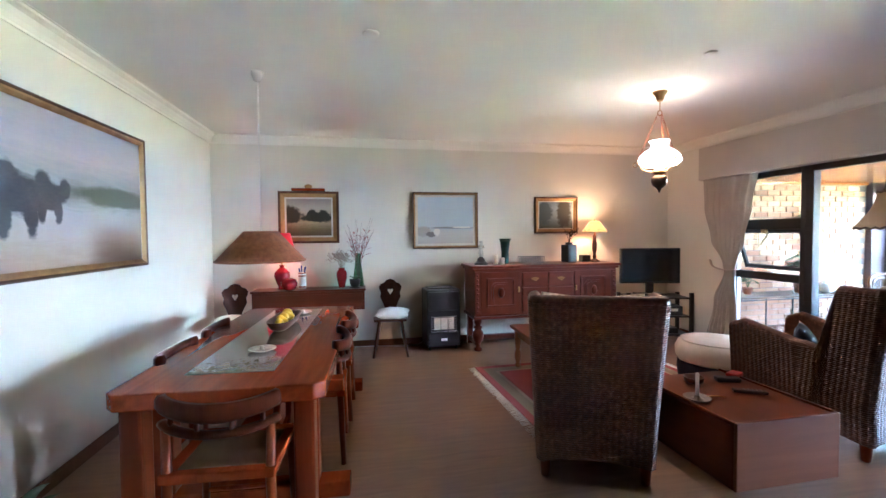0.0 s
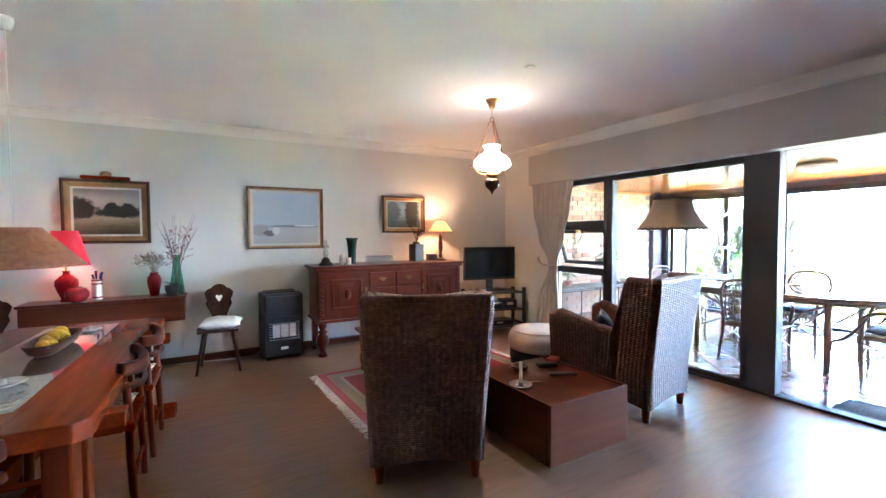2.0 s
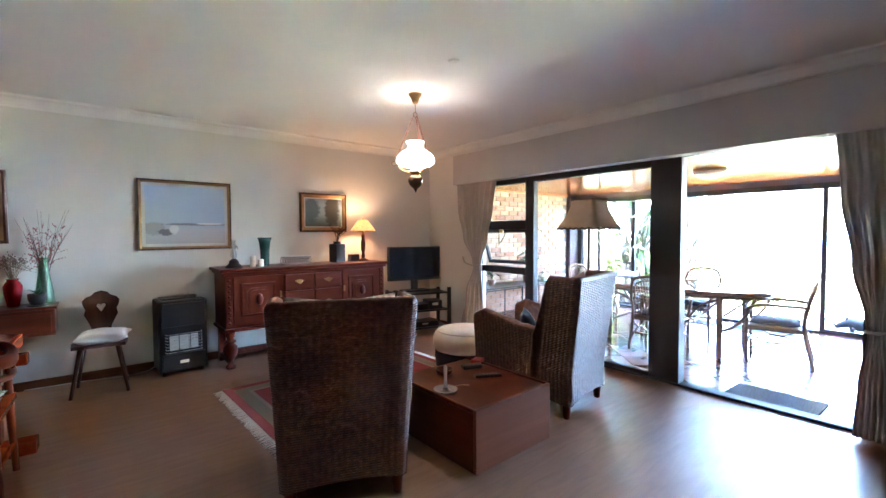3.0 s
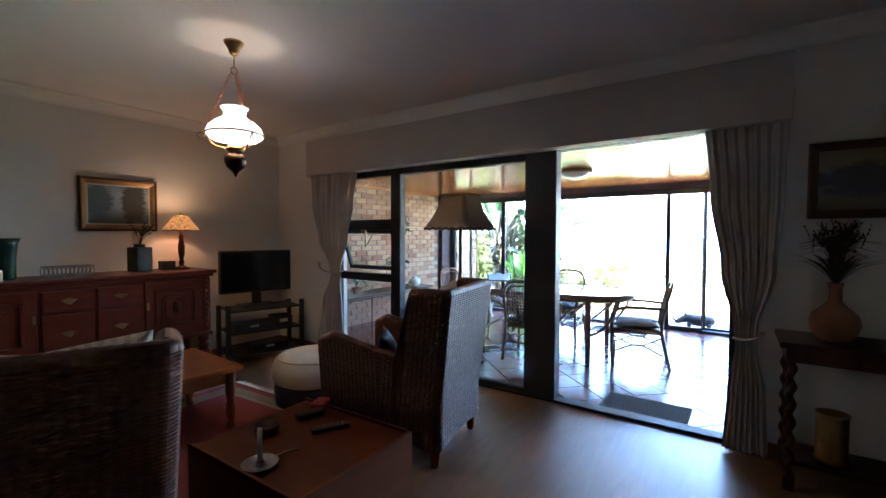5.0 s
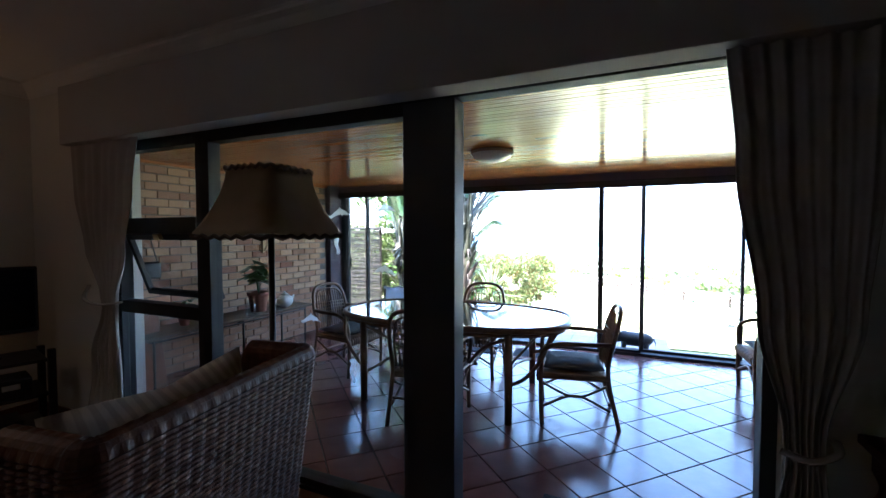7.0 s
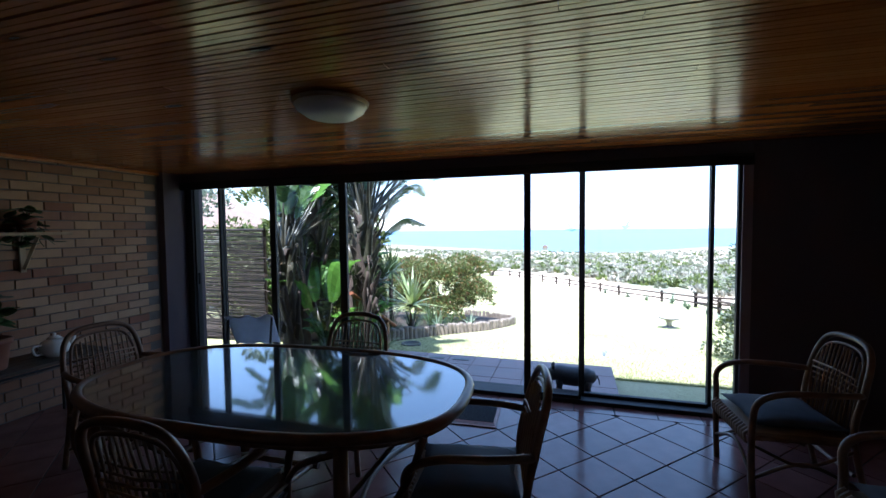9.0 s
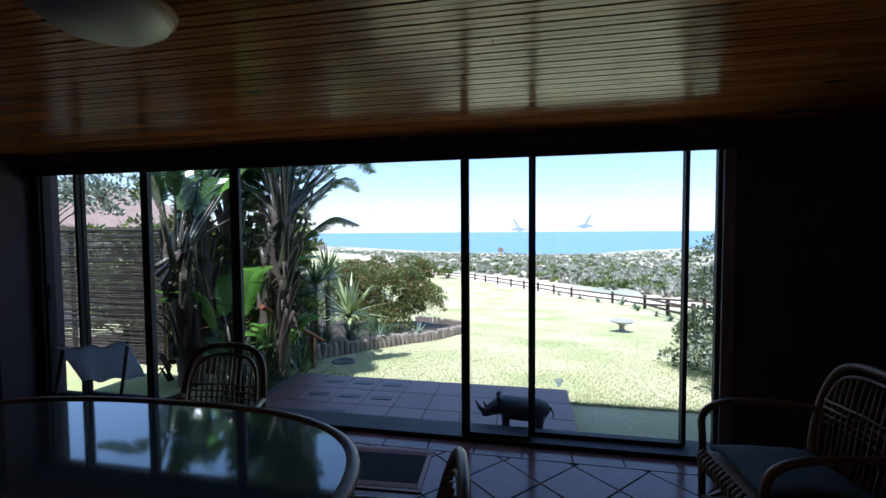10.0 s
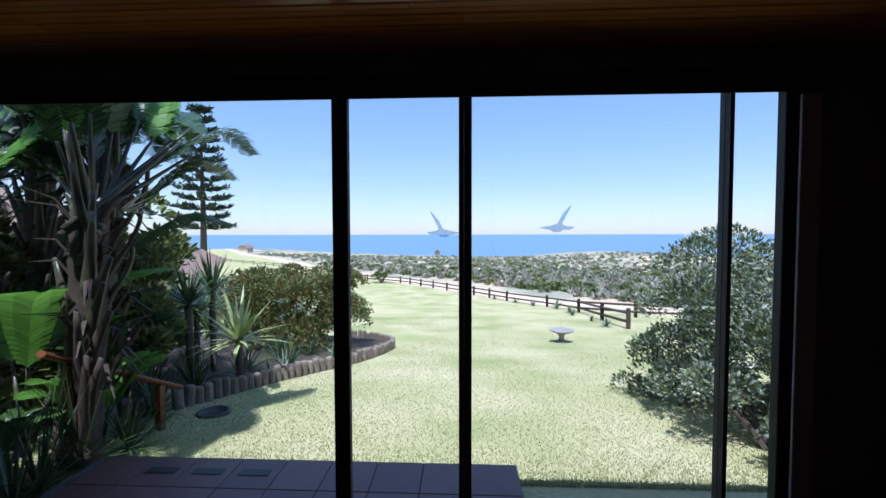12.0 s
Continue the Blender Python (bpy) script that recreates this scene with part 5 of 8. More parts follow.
gvs.location = (1.955, 4.83, TOP)
tray = thing("lattice_box", (2.33, 4.86, TOP), 0, "low pewter openwork box on the sideboard", "box")
M["pewter"] = surface("dull_pewter", (0.16, 0.16, 0.17), (0.26, 0.26, 0.27), 0.45, 12, 90, 0.1, 0.7)
part("bottom", box(B(), -0.165, 0.165, -0.06, 0.06, 0, 0.008, 0.002), M["pewter"], tray)
for y in (-0.058, 0.052):
    part("rail", box(B(), -0.165, 0.165, y, y + 0.006, 0.078, 0.088, 0.001), M["pewter"], tray)
    for i in range(12):
        x0 = -0.155 + 0.028 * i
        part("scroll", tube(B(), [(x0 + 0.013 * math.cos(a), y + 0.003, 0.043 + 0.033 * math.sin(a)) for a in [6.283 * j / 12 for j in range(12)]], 0.003, 5, True), M["pewter"], tray)
sq = thing("square_vase", (2.86, 4.84, TOP), 12, "black square pottery vase with a narrow neck", "vase")
part("body", box(B(), -0.075, 0.075, -0.075, 0.075, 0, 0.235, 0.012), M["black"], sq)
part("neck", lathe(B(), [(0.05, 0.2352), (0.045, 0.25), (0.052, 0.265), (0.045, 0.264)], 18), M["black"], sq, "", True)
twigs("olive_sprigs", (2.86, 4.84, 1.30), "thin olive-green sprigs in the black square vase", 12, 0.22, 0.20, "darkstem", 21, 0.0022, True)
bx = tagged(part("small_speaker", box(B(), 3.05, 3.17, 4.82, 4.93, TOP, TOP + 0.09, 0.008), M["black"]), "small black box beside the lamp on the sideboard", "box")

tl = thing("table_lamp", (3.23, 4.83, TOP), 0, "lit table lamp with turned dark wooden stem and amber mosaic shade", "table lamp")
part("base", lathe(B(), [(0.075, 0), (0.078, 0.012), (0.05, 0.025), (0.022, 0.04)], 24), M["darkwood"], tl, "", True)
part("stem", lathe(B(), [(0.02, 0.04), (0.028, 0.07), (0.018, 0.10), (0.03, 0.16), (0.032, 0.24), (0.02, 0.31), (0.026, 0.33), (0.014, 0.36), (0.012, 0.42)], 18), M["darkwood"], tl, "", True)


def mosaic():
    m, n, l, b = make_mat("amber_mosaic_shade", 0.4)
    v = n.new("ShaderNodeTexVoronoi")
    v.inputs["Scale"].default_value = 55
    v.feature = "DISTANCE_TO_EDGE"
    l.new(n.new("ShaderNodeTexCoord").outputs["Object"], v.inputs["Vector"])
    col = ramp(n, l, v.outputs["Distance"], [(0.04, (0.06, 0.02, 0.006)), (0.12, (0.75, 0.30, 0.07))])
    l.new(col, b.inputs["Base Color"])
    l.new(col, b.inputs["Emission Color"])
    b.inputs["Emission Strength"].default_value = 0.016
    return m


M["mosaic"] = mosaic()
shd = part("shade", lathe(B(), [(0.165, 0.40), (0.16, 0.415), (0.065, 0.545), (0.055, 0.55)], 32, None, False), M["mosaic"], tl, "amber mosaic glass shade", True)
part("rim", tube(B(), [(0.166 * math.cos(a), 0.166 * math.sin(a), 0.40) for a in [6.283 * i / 32 for i in range(32)]], 0.005, 6, True), M["darkwood"], tl)
part("finial", lathe(B(), [(0.012, 0.55), (0.014, 0.562), (0.004, 0.575)], 12), M["brass"], tl, "", True)
M["bulb_glow"] = glow("warm_bulb_glass", (1.0, 0.62, 0.28), 0.5)
part("bulb", lathe(B(), [(0.01, 0.44), (0.026, 0.465), (0.028, 0.49), (0.01, 0.515)], 14), M["bulb_glow"], tl, "", True)
bulb("lamp_light_sideboard", (3.23, 4.83, TOP + 0.53), 0.09, (1.0, 0.58, 0.26), 0.03)

# ---- television and stand ----
ts = thing("tv_stand", (3.98, 4.62, 0), -14, "black wooden tiered stand with hi-fi boxes", "tv stand")
for x in (-0.40, 0.40):
    for y in (-0.19, 0.19):
        part("post", box(B(), x - 0.022, x + 0.022, y - 0.022, y + 0.022, 0, 0.66 if y < 0 else 0.62, 0.004), M["blackwood"], ts)
for z in (0.12, 0.36, 0.60):
    part("shelf", box(B(), -0.377, 0.377, -0.21, 0.21, z - 0.022, z, 0.003), M["blackwood"], ts)
tv = thing("television", (3.98, 4.70, 0.60), -12, "flat black television standing on the stand", "television")
m, n, l, b = make_mat("dark_tv_glass", 0.12, 0, 0.5)
b.inputs["Base Color"].default_value = (0.006, 0.008, 0.012, 1)
M["screen"] = m
part("casing", box(B(), -0.40, 0.40, -0.02, 0.045, 0.155, 0.635, 0.012), M["black"], tv)
part("screen", box(B(), -0.382, 0.382, -0.0225, -0.0202, 0.185, 0.617), M["screen"], tv)
part("neck", box(B(), -0.05, 0.05, -0.005, 0.035, 0.02, 0.155, 0.006), M["black"], tv)
part("foot", box(B(), -0.19, 0.19, -0.10, 0.11, 0.0, 0.02, 0.008), M["black"], tv)
for x, y, w, h, z in ((-0.12, -0.05, 0.42, 0.08, 0.36), (0.20, -0.05, 0.20, 0.12, 0.36), (0.05, -0.04, 0.40, 0.07, 0.12)):
    o = thing("hifi_box", (0, 0, 0), 0, "black hi-fi unit with a pale display on the stand", "hi-fi", "hi-fi units")
    o.matrix_basis = ts.matrix_basis @ pose(x, y, z)
    part("case", box(B(), -w / 2, w / 2, -0.12, 0.12, 0.0, h, 0.005), M["black"], o)
    part("display", box(B(), -0.05, 0.04, -0.1225, -0.1202, h * 0.45, h * 0.75), M["ceramic_plate"], o)

# ---- rug ----
m, n, l, b = make_mat("woven_wool_rug", 0.95, 0, 0.1)
tc = n.new("ShaderNodeTexCoord")
sp = n.new("ShaderNodeSeparateXYZ")
l.new(tc.outputs["Object"], sp.inputs[0])


def mnode(op, a, bb=None, c=None):
    k = n.new("ShaderNodeMath")
    k.operation = op
    for i, v in enumerate((a, bb, c)):
        if v is None:
            continue
        if isinstance(v, (int, float)):
            k.inputs[i].default_value = v
        else:
            l.new(v, k.inputs[i])
    return k.outputs[0]


RW, RL = 1.02, 0.86
ax = mnode("SUBTRACT", RW, mnode("ABSOLUTE", sp.outputs["X"]))
ay = mnode("SUBTRACT", RL, mnode("ABSOLUTE", sp.outputs["Y"]))
edge = mnode("MINIMUM", ax, ay)
col = ramp(n, l, edge, [(0.0, (0.33, 0.09, 0.10)), (0.07, (0.33, 0.09, 0.10)), (0.075, (0.30, 0.27, 0.20)), (0.17, (0.28, 0.26, 0.20)), (0.178, (0.40, 0.34, 0.28)), (0.20, (0.40, 0.34, 0.28)), (0.208, (0.30, 0.075, 0.085)), (1.0, (0.34, 0.09, 0.10))])
v = n.new("ShaderNodeTexVoronoi")
v.distance, v.inputs["Scale"].default_value = "MANHATTAN", 3.1
l.new(tc.outputs["Object"], v.inputs["Vector"])
mot = ramp(n, l, v.outputs["Distance"], [(0.10, (1, 1, 1)), (0.13, (0, 0, 0))])
col = mix(n, l, col, (0.42, 0.36, 0.30), mot)
fz = noise_of(n, l, 180, 4)
col = mix(n, l, col, (0.12, 0.06, 0.05), mix(n, l, (0, 0, 0), (0.4, 0.4, 0.4), fz))
l.new(col, b.inputs["Base Color"])
bump(n, l, b, fz, 0.5, 0.004)
M["rug"] = m
rug = thing("rug", (2.36, 3.12, 0.0), 3, "faded red woven rug with green border and white fringe", "rug")
part("rug_weave", box(B(), -RW, RW, -RL, RL, 0.001, 0.011, 0.003), M["rug"], rug)
bm = B()
r = random.Random(5)
for s in (-1, 1):
    y = -RL
    while y < RL:
        tube(bm, [(s * RW, y, 0.008), (s * (RW + 0.04), y + r.uniform(-0.008, 0.008), 0.005), (s * (RW + r.uniform(0.06, 0.085)), y + r.uniform(-0.016, 0.016), 0.003)], [0.003, 0.003, 0.002], 4)
        y += 0.013
tagged(part("fringe", bm, M["white_cloth"], rug, "off-white knotted fringe"), "", "", "", "stuff")

# ---- coffee table ----
M["pine"] = wood("orange_varnished_wood", (0.15, 0.042, 0.012), (0.29, 0.09, 0.025), 0.3, "x", 7, 0.05, 0.3)
M["pine_z"] = wood("orange_varnished_leg_wood", (0.14, 0.04, 0.012), (0.27, 0.085, 0.025), 0.3, "z", 7, 0.05, 0.3)
ct = thing("coffee_table", (2.28, 3.50, 0.011), -2, "orange-brown varnished wooden coffee table with turned legs", "coffee table")
part("top", box(B(), -0.60, 0.60, -0.40, 0.40, 0.415, 0.45, 0.010), M["pine"], ct)
for y in (-0.335, 0.335):
    part("apron", box(B(), -0.50, 0.50, y - 0.011, y + 0.011, 0.33, 0.4145, 0.003), M["pine"], ct)
for x in (-0.53, 0.53):
    part("apron", box(B(), x - 0.011, x + 0.011, -0.30, 0.30, 0.33, 0.4145, 0.003), M["pine"], ct)
    for y in (-0.335, 0.335):
        part("leg", lathe(B(), [(0.022, 0), (0.03, 0.01), (0.03, 0.03), (0.02, 0.05), (0.034, 0.09), (0.036, 0.15), (0.022, 0.20), (0.032, 0.215), (0.026, 0.23), (0.034, 0.25), (0.036, 0.4145)], 18, pose(x, y, 0)), M["pine_z"], ct, "", True)

# ---- pouffe ----
pf = thing("pouffe", (3.52, 3.10, 0.0), 0, "round cream canvas pouffe with a dark base", "pouffe")


def sag(a, z):
    return 1 + 0.018 * math.sin(9 * a) * (z - 0.1) + 0.03 * noise.noise(Vector((math.cos(a) * 2, math.sin(a) * 2, z * 6)))


part("base", lathe(B(), [(0.30, 0.0), (0.325, 0.02), (0.335, 0.10), (0.325, 0.19)], 36, None, True, sag), M["navy"], pf, "dark lower band", True)
part("cushion", lathe(B(), [(0.325, 0.19), (0.345, 0.23), (0.348, 0.30), (0.325, 0.36), (0.285, 0.39), (0.24, 0.405), (0.15, 0.41), (0.05, 0.40), (0.0005, 0.398)], 40, None, True, sag), M["cream_cloth"], pf, "", True)
part("seam", tube(B(), [(0.30 * math.cos(a), 0.30 * math.sin(a), 0.388) for a in [6.283 * i / 40 for i in range(40)]], 0.007, 6, True), M["cream_cloth"], pf, "", True)

# ---- chest with things on it ----
M["chest"] = wood("red_brown_chest_wood", (0.062, 0.011, 0.004), (0.15, 0.030, 0.010), 0.34, "y", 6, 0.05, 0.1)
# The end board has a paler brown than lid and body.
M["chest_end"] = wood("light_brown_chest_end", (0.12, 0.034, 0.013), (0.21, 0.073, 0.030), 0.5, "x", 6, 0.08, 0.0)
cs = thing("wooden_chest", (2.50, 1.92, 0), 1, "low red-brown wooden chest with a paler end board", "chest")
part("end_board", box(B(), -0.36, 0.36, -0.425, -0.4005, 0.0, 0.388, 0.008), M["chest_end"], cs, "paler end board")
part("body", box(B(), -0.36, 0.36, -0.40, 0.42, 0.0, 0.362, 0.006), M["chest"], cs)
part("lid", box(B(), -0.345, 0.345, -0.40, 0.41, 0.3622, 0.374, 0.003), M["chest"], cs)
for x0, x1 in ((-0.36, -0.3455), (0.3455, 0.36)):
    part("edge_strip", box(B(), x0, x1, -0.40, 0.42, 0.3622, 0.388, 0.004), M["chest"], cs)
CT = 0.374
ch = thing("candle_holder", (2.23, 1.87, CT), 0, "white candle standing in a dark metal chamberstick", "candle holder")
part("saucer", lathe(B(), [(0.055, 0), (0.075, 0.008), (0.082, 0.018), (0.078, 0.018), (0.05, 0.006), (0.02, 0.006), (0.016, 0.03), (0.013, 0.03)], 24), M["pewter"], ch, "", True)
part("handle", tube(B(), curve_pts([(0.07, 0, 0.014), (0.12, -0.02, 0.022), (0.18, -0.03, 0.012)], 10), 0.006, 6, False, 0.5), M["brass"], ch, "", True)
part("candle", lathe(B(), [(0.0115, 0.007), (0.0115, 0.17), (0.006, 0.175)], 14), M["ceramic_white"], ch, "", True)
rm = thing("remote_control", (2.66, 1.90, CT), 62, "black remote control lying on the chest", "remote control")
part("body", box(B(), -0.025, 0.025, -0.10, 0.10, 0, 0.02, 0.007), M["black"], rm)
for i in range(5):
    for j in range(3):
        part("button", box(B(), -0.017 + 0.013 * j, -0.008 + 0.013 * j, -0.07 + 0.024 * i, -0.06 + 0.024 * i, 0.0202, 0.0225, 0.001), M["pewter"], rm)
M["red_plastic"] = surface("bright_red_plastic", (0.42, 0.02, 0.02), (0.52, 0.03, 0.03), 0.35, 9, 90, 0.0)
o = tagged(part("red_case", box(B(), -0.06, 0.06, -0.04, 0.04, 0, 0.03, 0.012, pose(2.84, 2.20, CT, 0, 0, 25)), M["red_plastic"]), "small bright red case on the chest", "case")
ab = thing("wooden_dish", (2.44, 2.14, CT), 0, "small turned dark wooden dish on the chest", "dish")
part("dish", lathe(B(), [(0.04, 0), (0.06, 0.015), (0.068, 0.045), (0.06, 0.045), (0.045, 0.016)], 22), M["darkwood"], ab, "", True)
bk = tagged(part("spectacle_case", box(B(), -0.08, 0.08, -0.035, 0.035, 0, 0.032, 0.012, pose(2.70, 2.12, CT, 0, 0, -20)), M["black"]), "black oblong case lying on the chest", "case")

# ---- hanging oil lamp ----
LX, LY = 2.69, 2.845
hl = thing("hanging_lamp", (LX, LY, 0), 0, "brass hanging oil lamp with a lit white glass shade", "pendant lamp")
part("canopy", lathe(B(), [(0.018, 2.585), (0.03, 2.60), (0.038, 2.63), (0.058, 2.655), (0.062, 2.669)], 24), M["brass"], hl, "", True)
M["opal"] = glow("lit_opal_glass", (1.0, 0.86, 0.66), 0.042)
part("shade", lathe(B(), [(0.135, 2.035), (0.168, 2.055), (0.172, 2.085), (0.158, 2.12), (0.12, 2.155), (0.078, 2.18), (0.066, 2.20), (0.07, 2.225), (0.086, 2.245)], 36, None, False), M["opal"], hl, "lit white opal glass shade", True)
part("ring", tube(B(), [(0.174 * math.cos(a), 0.174 * math.sin(a), 2.072) for a in [6.283 * i / 40 for i in range(40)]], 0.006, 6, True), M["brass"], hl, "", True)
for i in range(3):
    a = 2.094 * i + 0.6
    d = Vector((math.cos(a), math.sin(a), 0))
    part("bracket", tube(B(), curve_pts([d * 0.172 + Vector((0, 0, 2.07)), d * 0.13 + Vector((0, 0, 2.0)), d * 0.05 + Vector((0, 0, 1.975))], 10), 0.005, 6), M["brass"], hl, "", True)
    part("loop", tube(B(), [d * 0.195 + d * 0.02 * math.cos(q) + Vector((0, 0, 2.045 + 0.02 * math.sin(q))) for q in [6.283 * j / 14 for j in range(14)]], 0.004, 5, True), M["brass"], hl)
    # chain of links
    p0, p1 = d * 0.176 + Vector((0, 0, 2.08)), d * 0.02 + Vector((0, 0, 2.47))
    bm = B()
    nl = 20
    for j in range(nl):
        c0 = p0 + (p1 - p0) * ((j + 0.5) / nl)
        t = (p1 - p0).normalized()
        s1 = (t.cross(Vector((0, 0, 1))) if j % 2 else t.cross(t.cross(Vector((0, 0, 1))))).normalized()
        tube(bm, [c0 + t * 0.0145 * math.cos(q) + s1 * 0.007 * math.sin(q) for q in [6.283 * k / 8 for k in range(8)]], 0.0022, 4, True)
    part("chain", bm, M["copper"], hl, "copper link chain")
part("hook", tube(B(), [(0.022 * math.cos(q), 0, 2.485 + 0.022 * math.sin(q)) for q in [6.283 * j / 16 for j in range(16)]], 0.004, 6, True), M["brass"], hl)
part("rod", tube(B(), [(0, 0, 2.505), (0, 0, 2.59)], 0.004, 6), M["brass"], hl)
part("burner", lathe(B(), [(0.03, 1.955), (0.05, 1.965), (0.055, 1.985), (0.035, 2.0), (0.03, 2.02)], 20), M["brass"], hl, "", True)
part("font", lathe(B(), [(0.003, 1.795), (0.012, 1.815), (0.02, 1.83), (0.055, 1.86), (0.068, 1.895), (0.066, 1.925), (0.045, 1.945), (0.03, 1.955)], 26), M["dark_brass"], hl, "dark glazed oil font", True)
bulb("lamp_light_hanging", (LX, LY, 2.085), 0.075, (1.0, 0.70, 0.42), 0.022)

# ---- floor lamp by the glass ----
M["linen_shade"] = leaf_mat("beige_linen_shade", (0.50, 0.37, 0.25), (0.52, 0.39, 0.27), 0.9, 0.0, 0.5)
fl = thing("floor_lamp", (4.06, 1.96, 0), 0, "floor lamp with a large fringed beige fabric shade", "floor lamp")
bm = B()
rings = []
for i in range(9):
    u = i / 8
    hw = 0.130 + 0.098 * (u ** 1.7)
    z = 1.735 - 0.265 * u
    ring = []
    for k in range(48):
        a = 2 * math.pi * k / 48
        q = 8.0
        rr = hw / ((abs(math.cos(a)) ** q + abs(math.sin(a)) ** q) ** (1 / q))
        ring.append(bm.verts.new((rr * math.cos(a), rr * math.sin(a) * 0.94, z - (0.012 * math.cos(4 * a) * u))))
    rings.append(ring)
for a, b in zip(rings, rings[1:]):
    for k in range(48):
        j = (k + 1) % 48
        bm.faces.new((a[k], b[k], b[j], a[j]))
s = part("shade", bm, M["linen_shade"], fl, "", True)
s.modifiers.new("thick", "SOLIDIFY").thickness = 0.004
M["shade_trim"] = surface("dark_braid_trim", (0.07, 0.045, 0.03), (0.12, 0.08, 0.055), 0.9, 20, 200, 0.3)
for ring_z, hw, nm in ((1.738, 0.132, "top_braid"), (1.467, 0.230, "bottom_braid")):
    bm = B()
    pts = []
    for k in range(96):
        a = 2 * math.pi * k / 96
        q = 8.0
        rr = hw / ((abs(math.cos(a)) ** q + abs(math.sin(a)) ** q) ** (1 / q))
        pts.append((rr * math.cos(a), rr * math.sin(a) * 0.94, ring_z + 0.006 * math.sin(24 * a)))
    tube(bm, pts, 0.008, 6, True)
    part(nm, bm, M["shade_trim"], fl, "", True)
part("stem", lathe(B(), [(0.014, 0.03), (0.014, 0.60), (0.02, 0.62), (0.02, 0.65), (0.013, 0.67), (0.013, 1.72)], 14), M["black"], fl, "", True)
part("base", lathe(B(), [(0.15, 0), (0.155, 0.01), (0.14, 0.025), (0.05, 0.04), (0.02, 0.06)], 28), M["ceramic_white"], fl, "pale stone foot", True)
part("bracket", tube(B(), [(-0.13, 0, 1.72), (0.13, 0, 1.72)], 0.004, 6), M["brass"], fl)

# ---- curtains ----
M["curtain"] = surface("grey_beige_curtain", (0.40, 0.36, 0.33), (0.47, 0.43, 0.39), 0.85, 3, 320, 0.2)


def curtain(name, edges, flip, label):
    """A gathered drape: for each height, the span it covers along y."""
    c = thing(name, (4.485, 0, 0), 0, label, "curtain", "tied-back curtains")
    bm = B()
    rows = []
    N, NZ = 84, 60
    for j in range(NZ + 1):
        z = 2.16 * (1 - j / NZ) + 0.015
        for (za, a0, a1), (zb, b0, b1) in zip(edges, edges[1:]):
            if za >= z >= zb:
                u = (za - z) / (za - zb)
                u = u * u * (3 - 2 * u)
                y0, y1 = a0 + (b0 - a0) * u, a1 + (b1 - a1) * u
                break
        width = abs(y1 - y0)
        row = []
        for i in range(N + 1):
            s = i / N
            f = 0.5 * math.sin(s * 2 * math.pi * 7.5 + 0.8 * math.sin(z * 2)) + 0.28 * math.sin(s * 2 * math.pi * 3.3 + 2 + z * 0.7)
            amp = 0.020 + 0.014 * (0.5 - width)
            x = f * amp + 0.012 * noise.noise(Vector((s * 6, z * 3, 4.0)))
            row.append(bm.verts.new((x, y0 + (y1 - y0) * s, z)))
        rows.append(row)
    for a, b in zip(rows, rows[1:]):
        for i in range(N):
            bm.faces.new((a[i], a[i + 1], b[i + 1], b[i]))
    d = part("drape", bm, M["curtain"], c, "", True)
    d.modifiers.new("thick", "SOLIDIFY").thickness = 0.003
    return c


cu = curtain("curtain", [(2.2, 4.34, 3.56), (1.75, 4.32, 3.63), (1.35, 4.22, 3.72), (1.03, 4.02, 3.84), (0.97, 4.00, 3.84), (0.6, 4.16, 3.82), (-0.01, 4.30, 3.78)], 1, "grey-beige curtain tied back beside the glass, reaching the floor")
part("tieback", tube(B(), curve_pts([(0.05, 4.28, 1.09), (-0.07, 4.10, 1.02), (-0.075, 3.92, 0.99), (0.02, 3.82, 1.0)], 14), 0.014, 8, False, 0.5), M["curtain"], cu, "", True)
cu = curtain("curtain", [(2.2, -0.13, 0.31), (1.7, -0.12, 0.27), (1.2, -0.09, 0.20), (0.80, 0.0, 0.12), (0.72, 0.0, 0.11), (0.4, -0.05, 0.15), (-0.01, -0.07, 0.17)], 1, "grey-beige curtain tied back at the open end of the door")
part("tieback", tube(B(), curve_pts([(0.03, -0.03, 0.80), (-0.045, -0.01, 0.785), (-0.055, 0.06, 0.755), (-0.01, 0.125, 0.755)], 14), 0.014, 8, False, 0.5), M["curtain"], cu, "", True)

# ---- barley-twist console with jug ----
co = thing("console_table", (4.33, -0.52, 0), 0, "dark wooden console table with barley-twist legs", "console table")
part("top", box(B(), -0.21, 0.21, -0.43, 0.43, 0.80, 0.83, 0.006), M["darkwood"], co)
part("apron", box(B(), -0.19, 0.19, -0.40, 0.40, 0.72, 0.7995, 0.004), M["darkwood"], co)
for x in (-0.165, 0.165):
    for y in (-0.375, 0.375):
        bm = B()
        rings = []
        for j in range(61):
            z = 0.06 + 0.66 * j / 60
            ph = z * 62
            rings.append([bm.verts.new((x + 0.008 * math.cos(ph) + 0.021 * math.cos(a), y + 0.008 * math.sin(ph) + 0.021 * math.sin(a), z)) for a in [6.283 * k / 10 for k in range(10)]])
        for a, b in zip(rings, rings[1:]):
            for k in range(10):
                q = (k + 1) % 10
                bm.faces.new((a[k], a[q], b[q], b[k]))
        part("twist_leg", bm, M["darkwood"], co, "", True)
        part("foot", box(B(), x - 0.026, x + 0.026, y - 0.026, y + 0.026, 0, 0.07, 0.006), M["darkwood"], co)
for y in (-0.375, 0.375):
    part("stretcher", box(B(), -0.138, 0.138, y - 0.016, y + 0.016, 0.10, 0.135, 0.004), M["darkwood"], co)
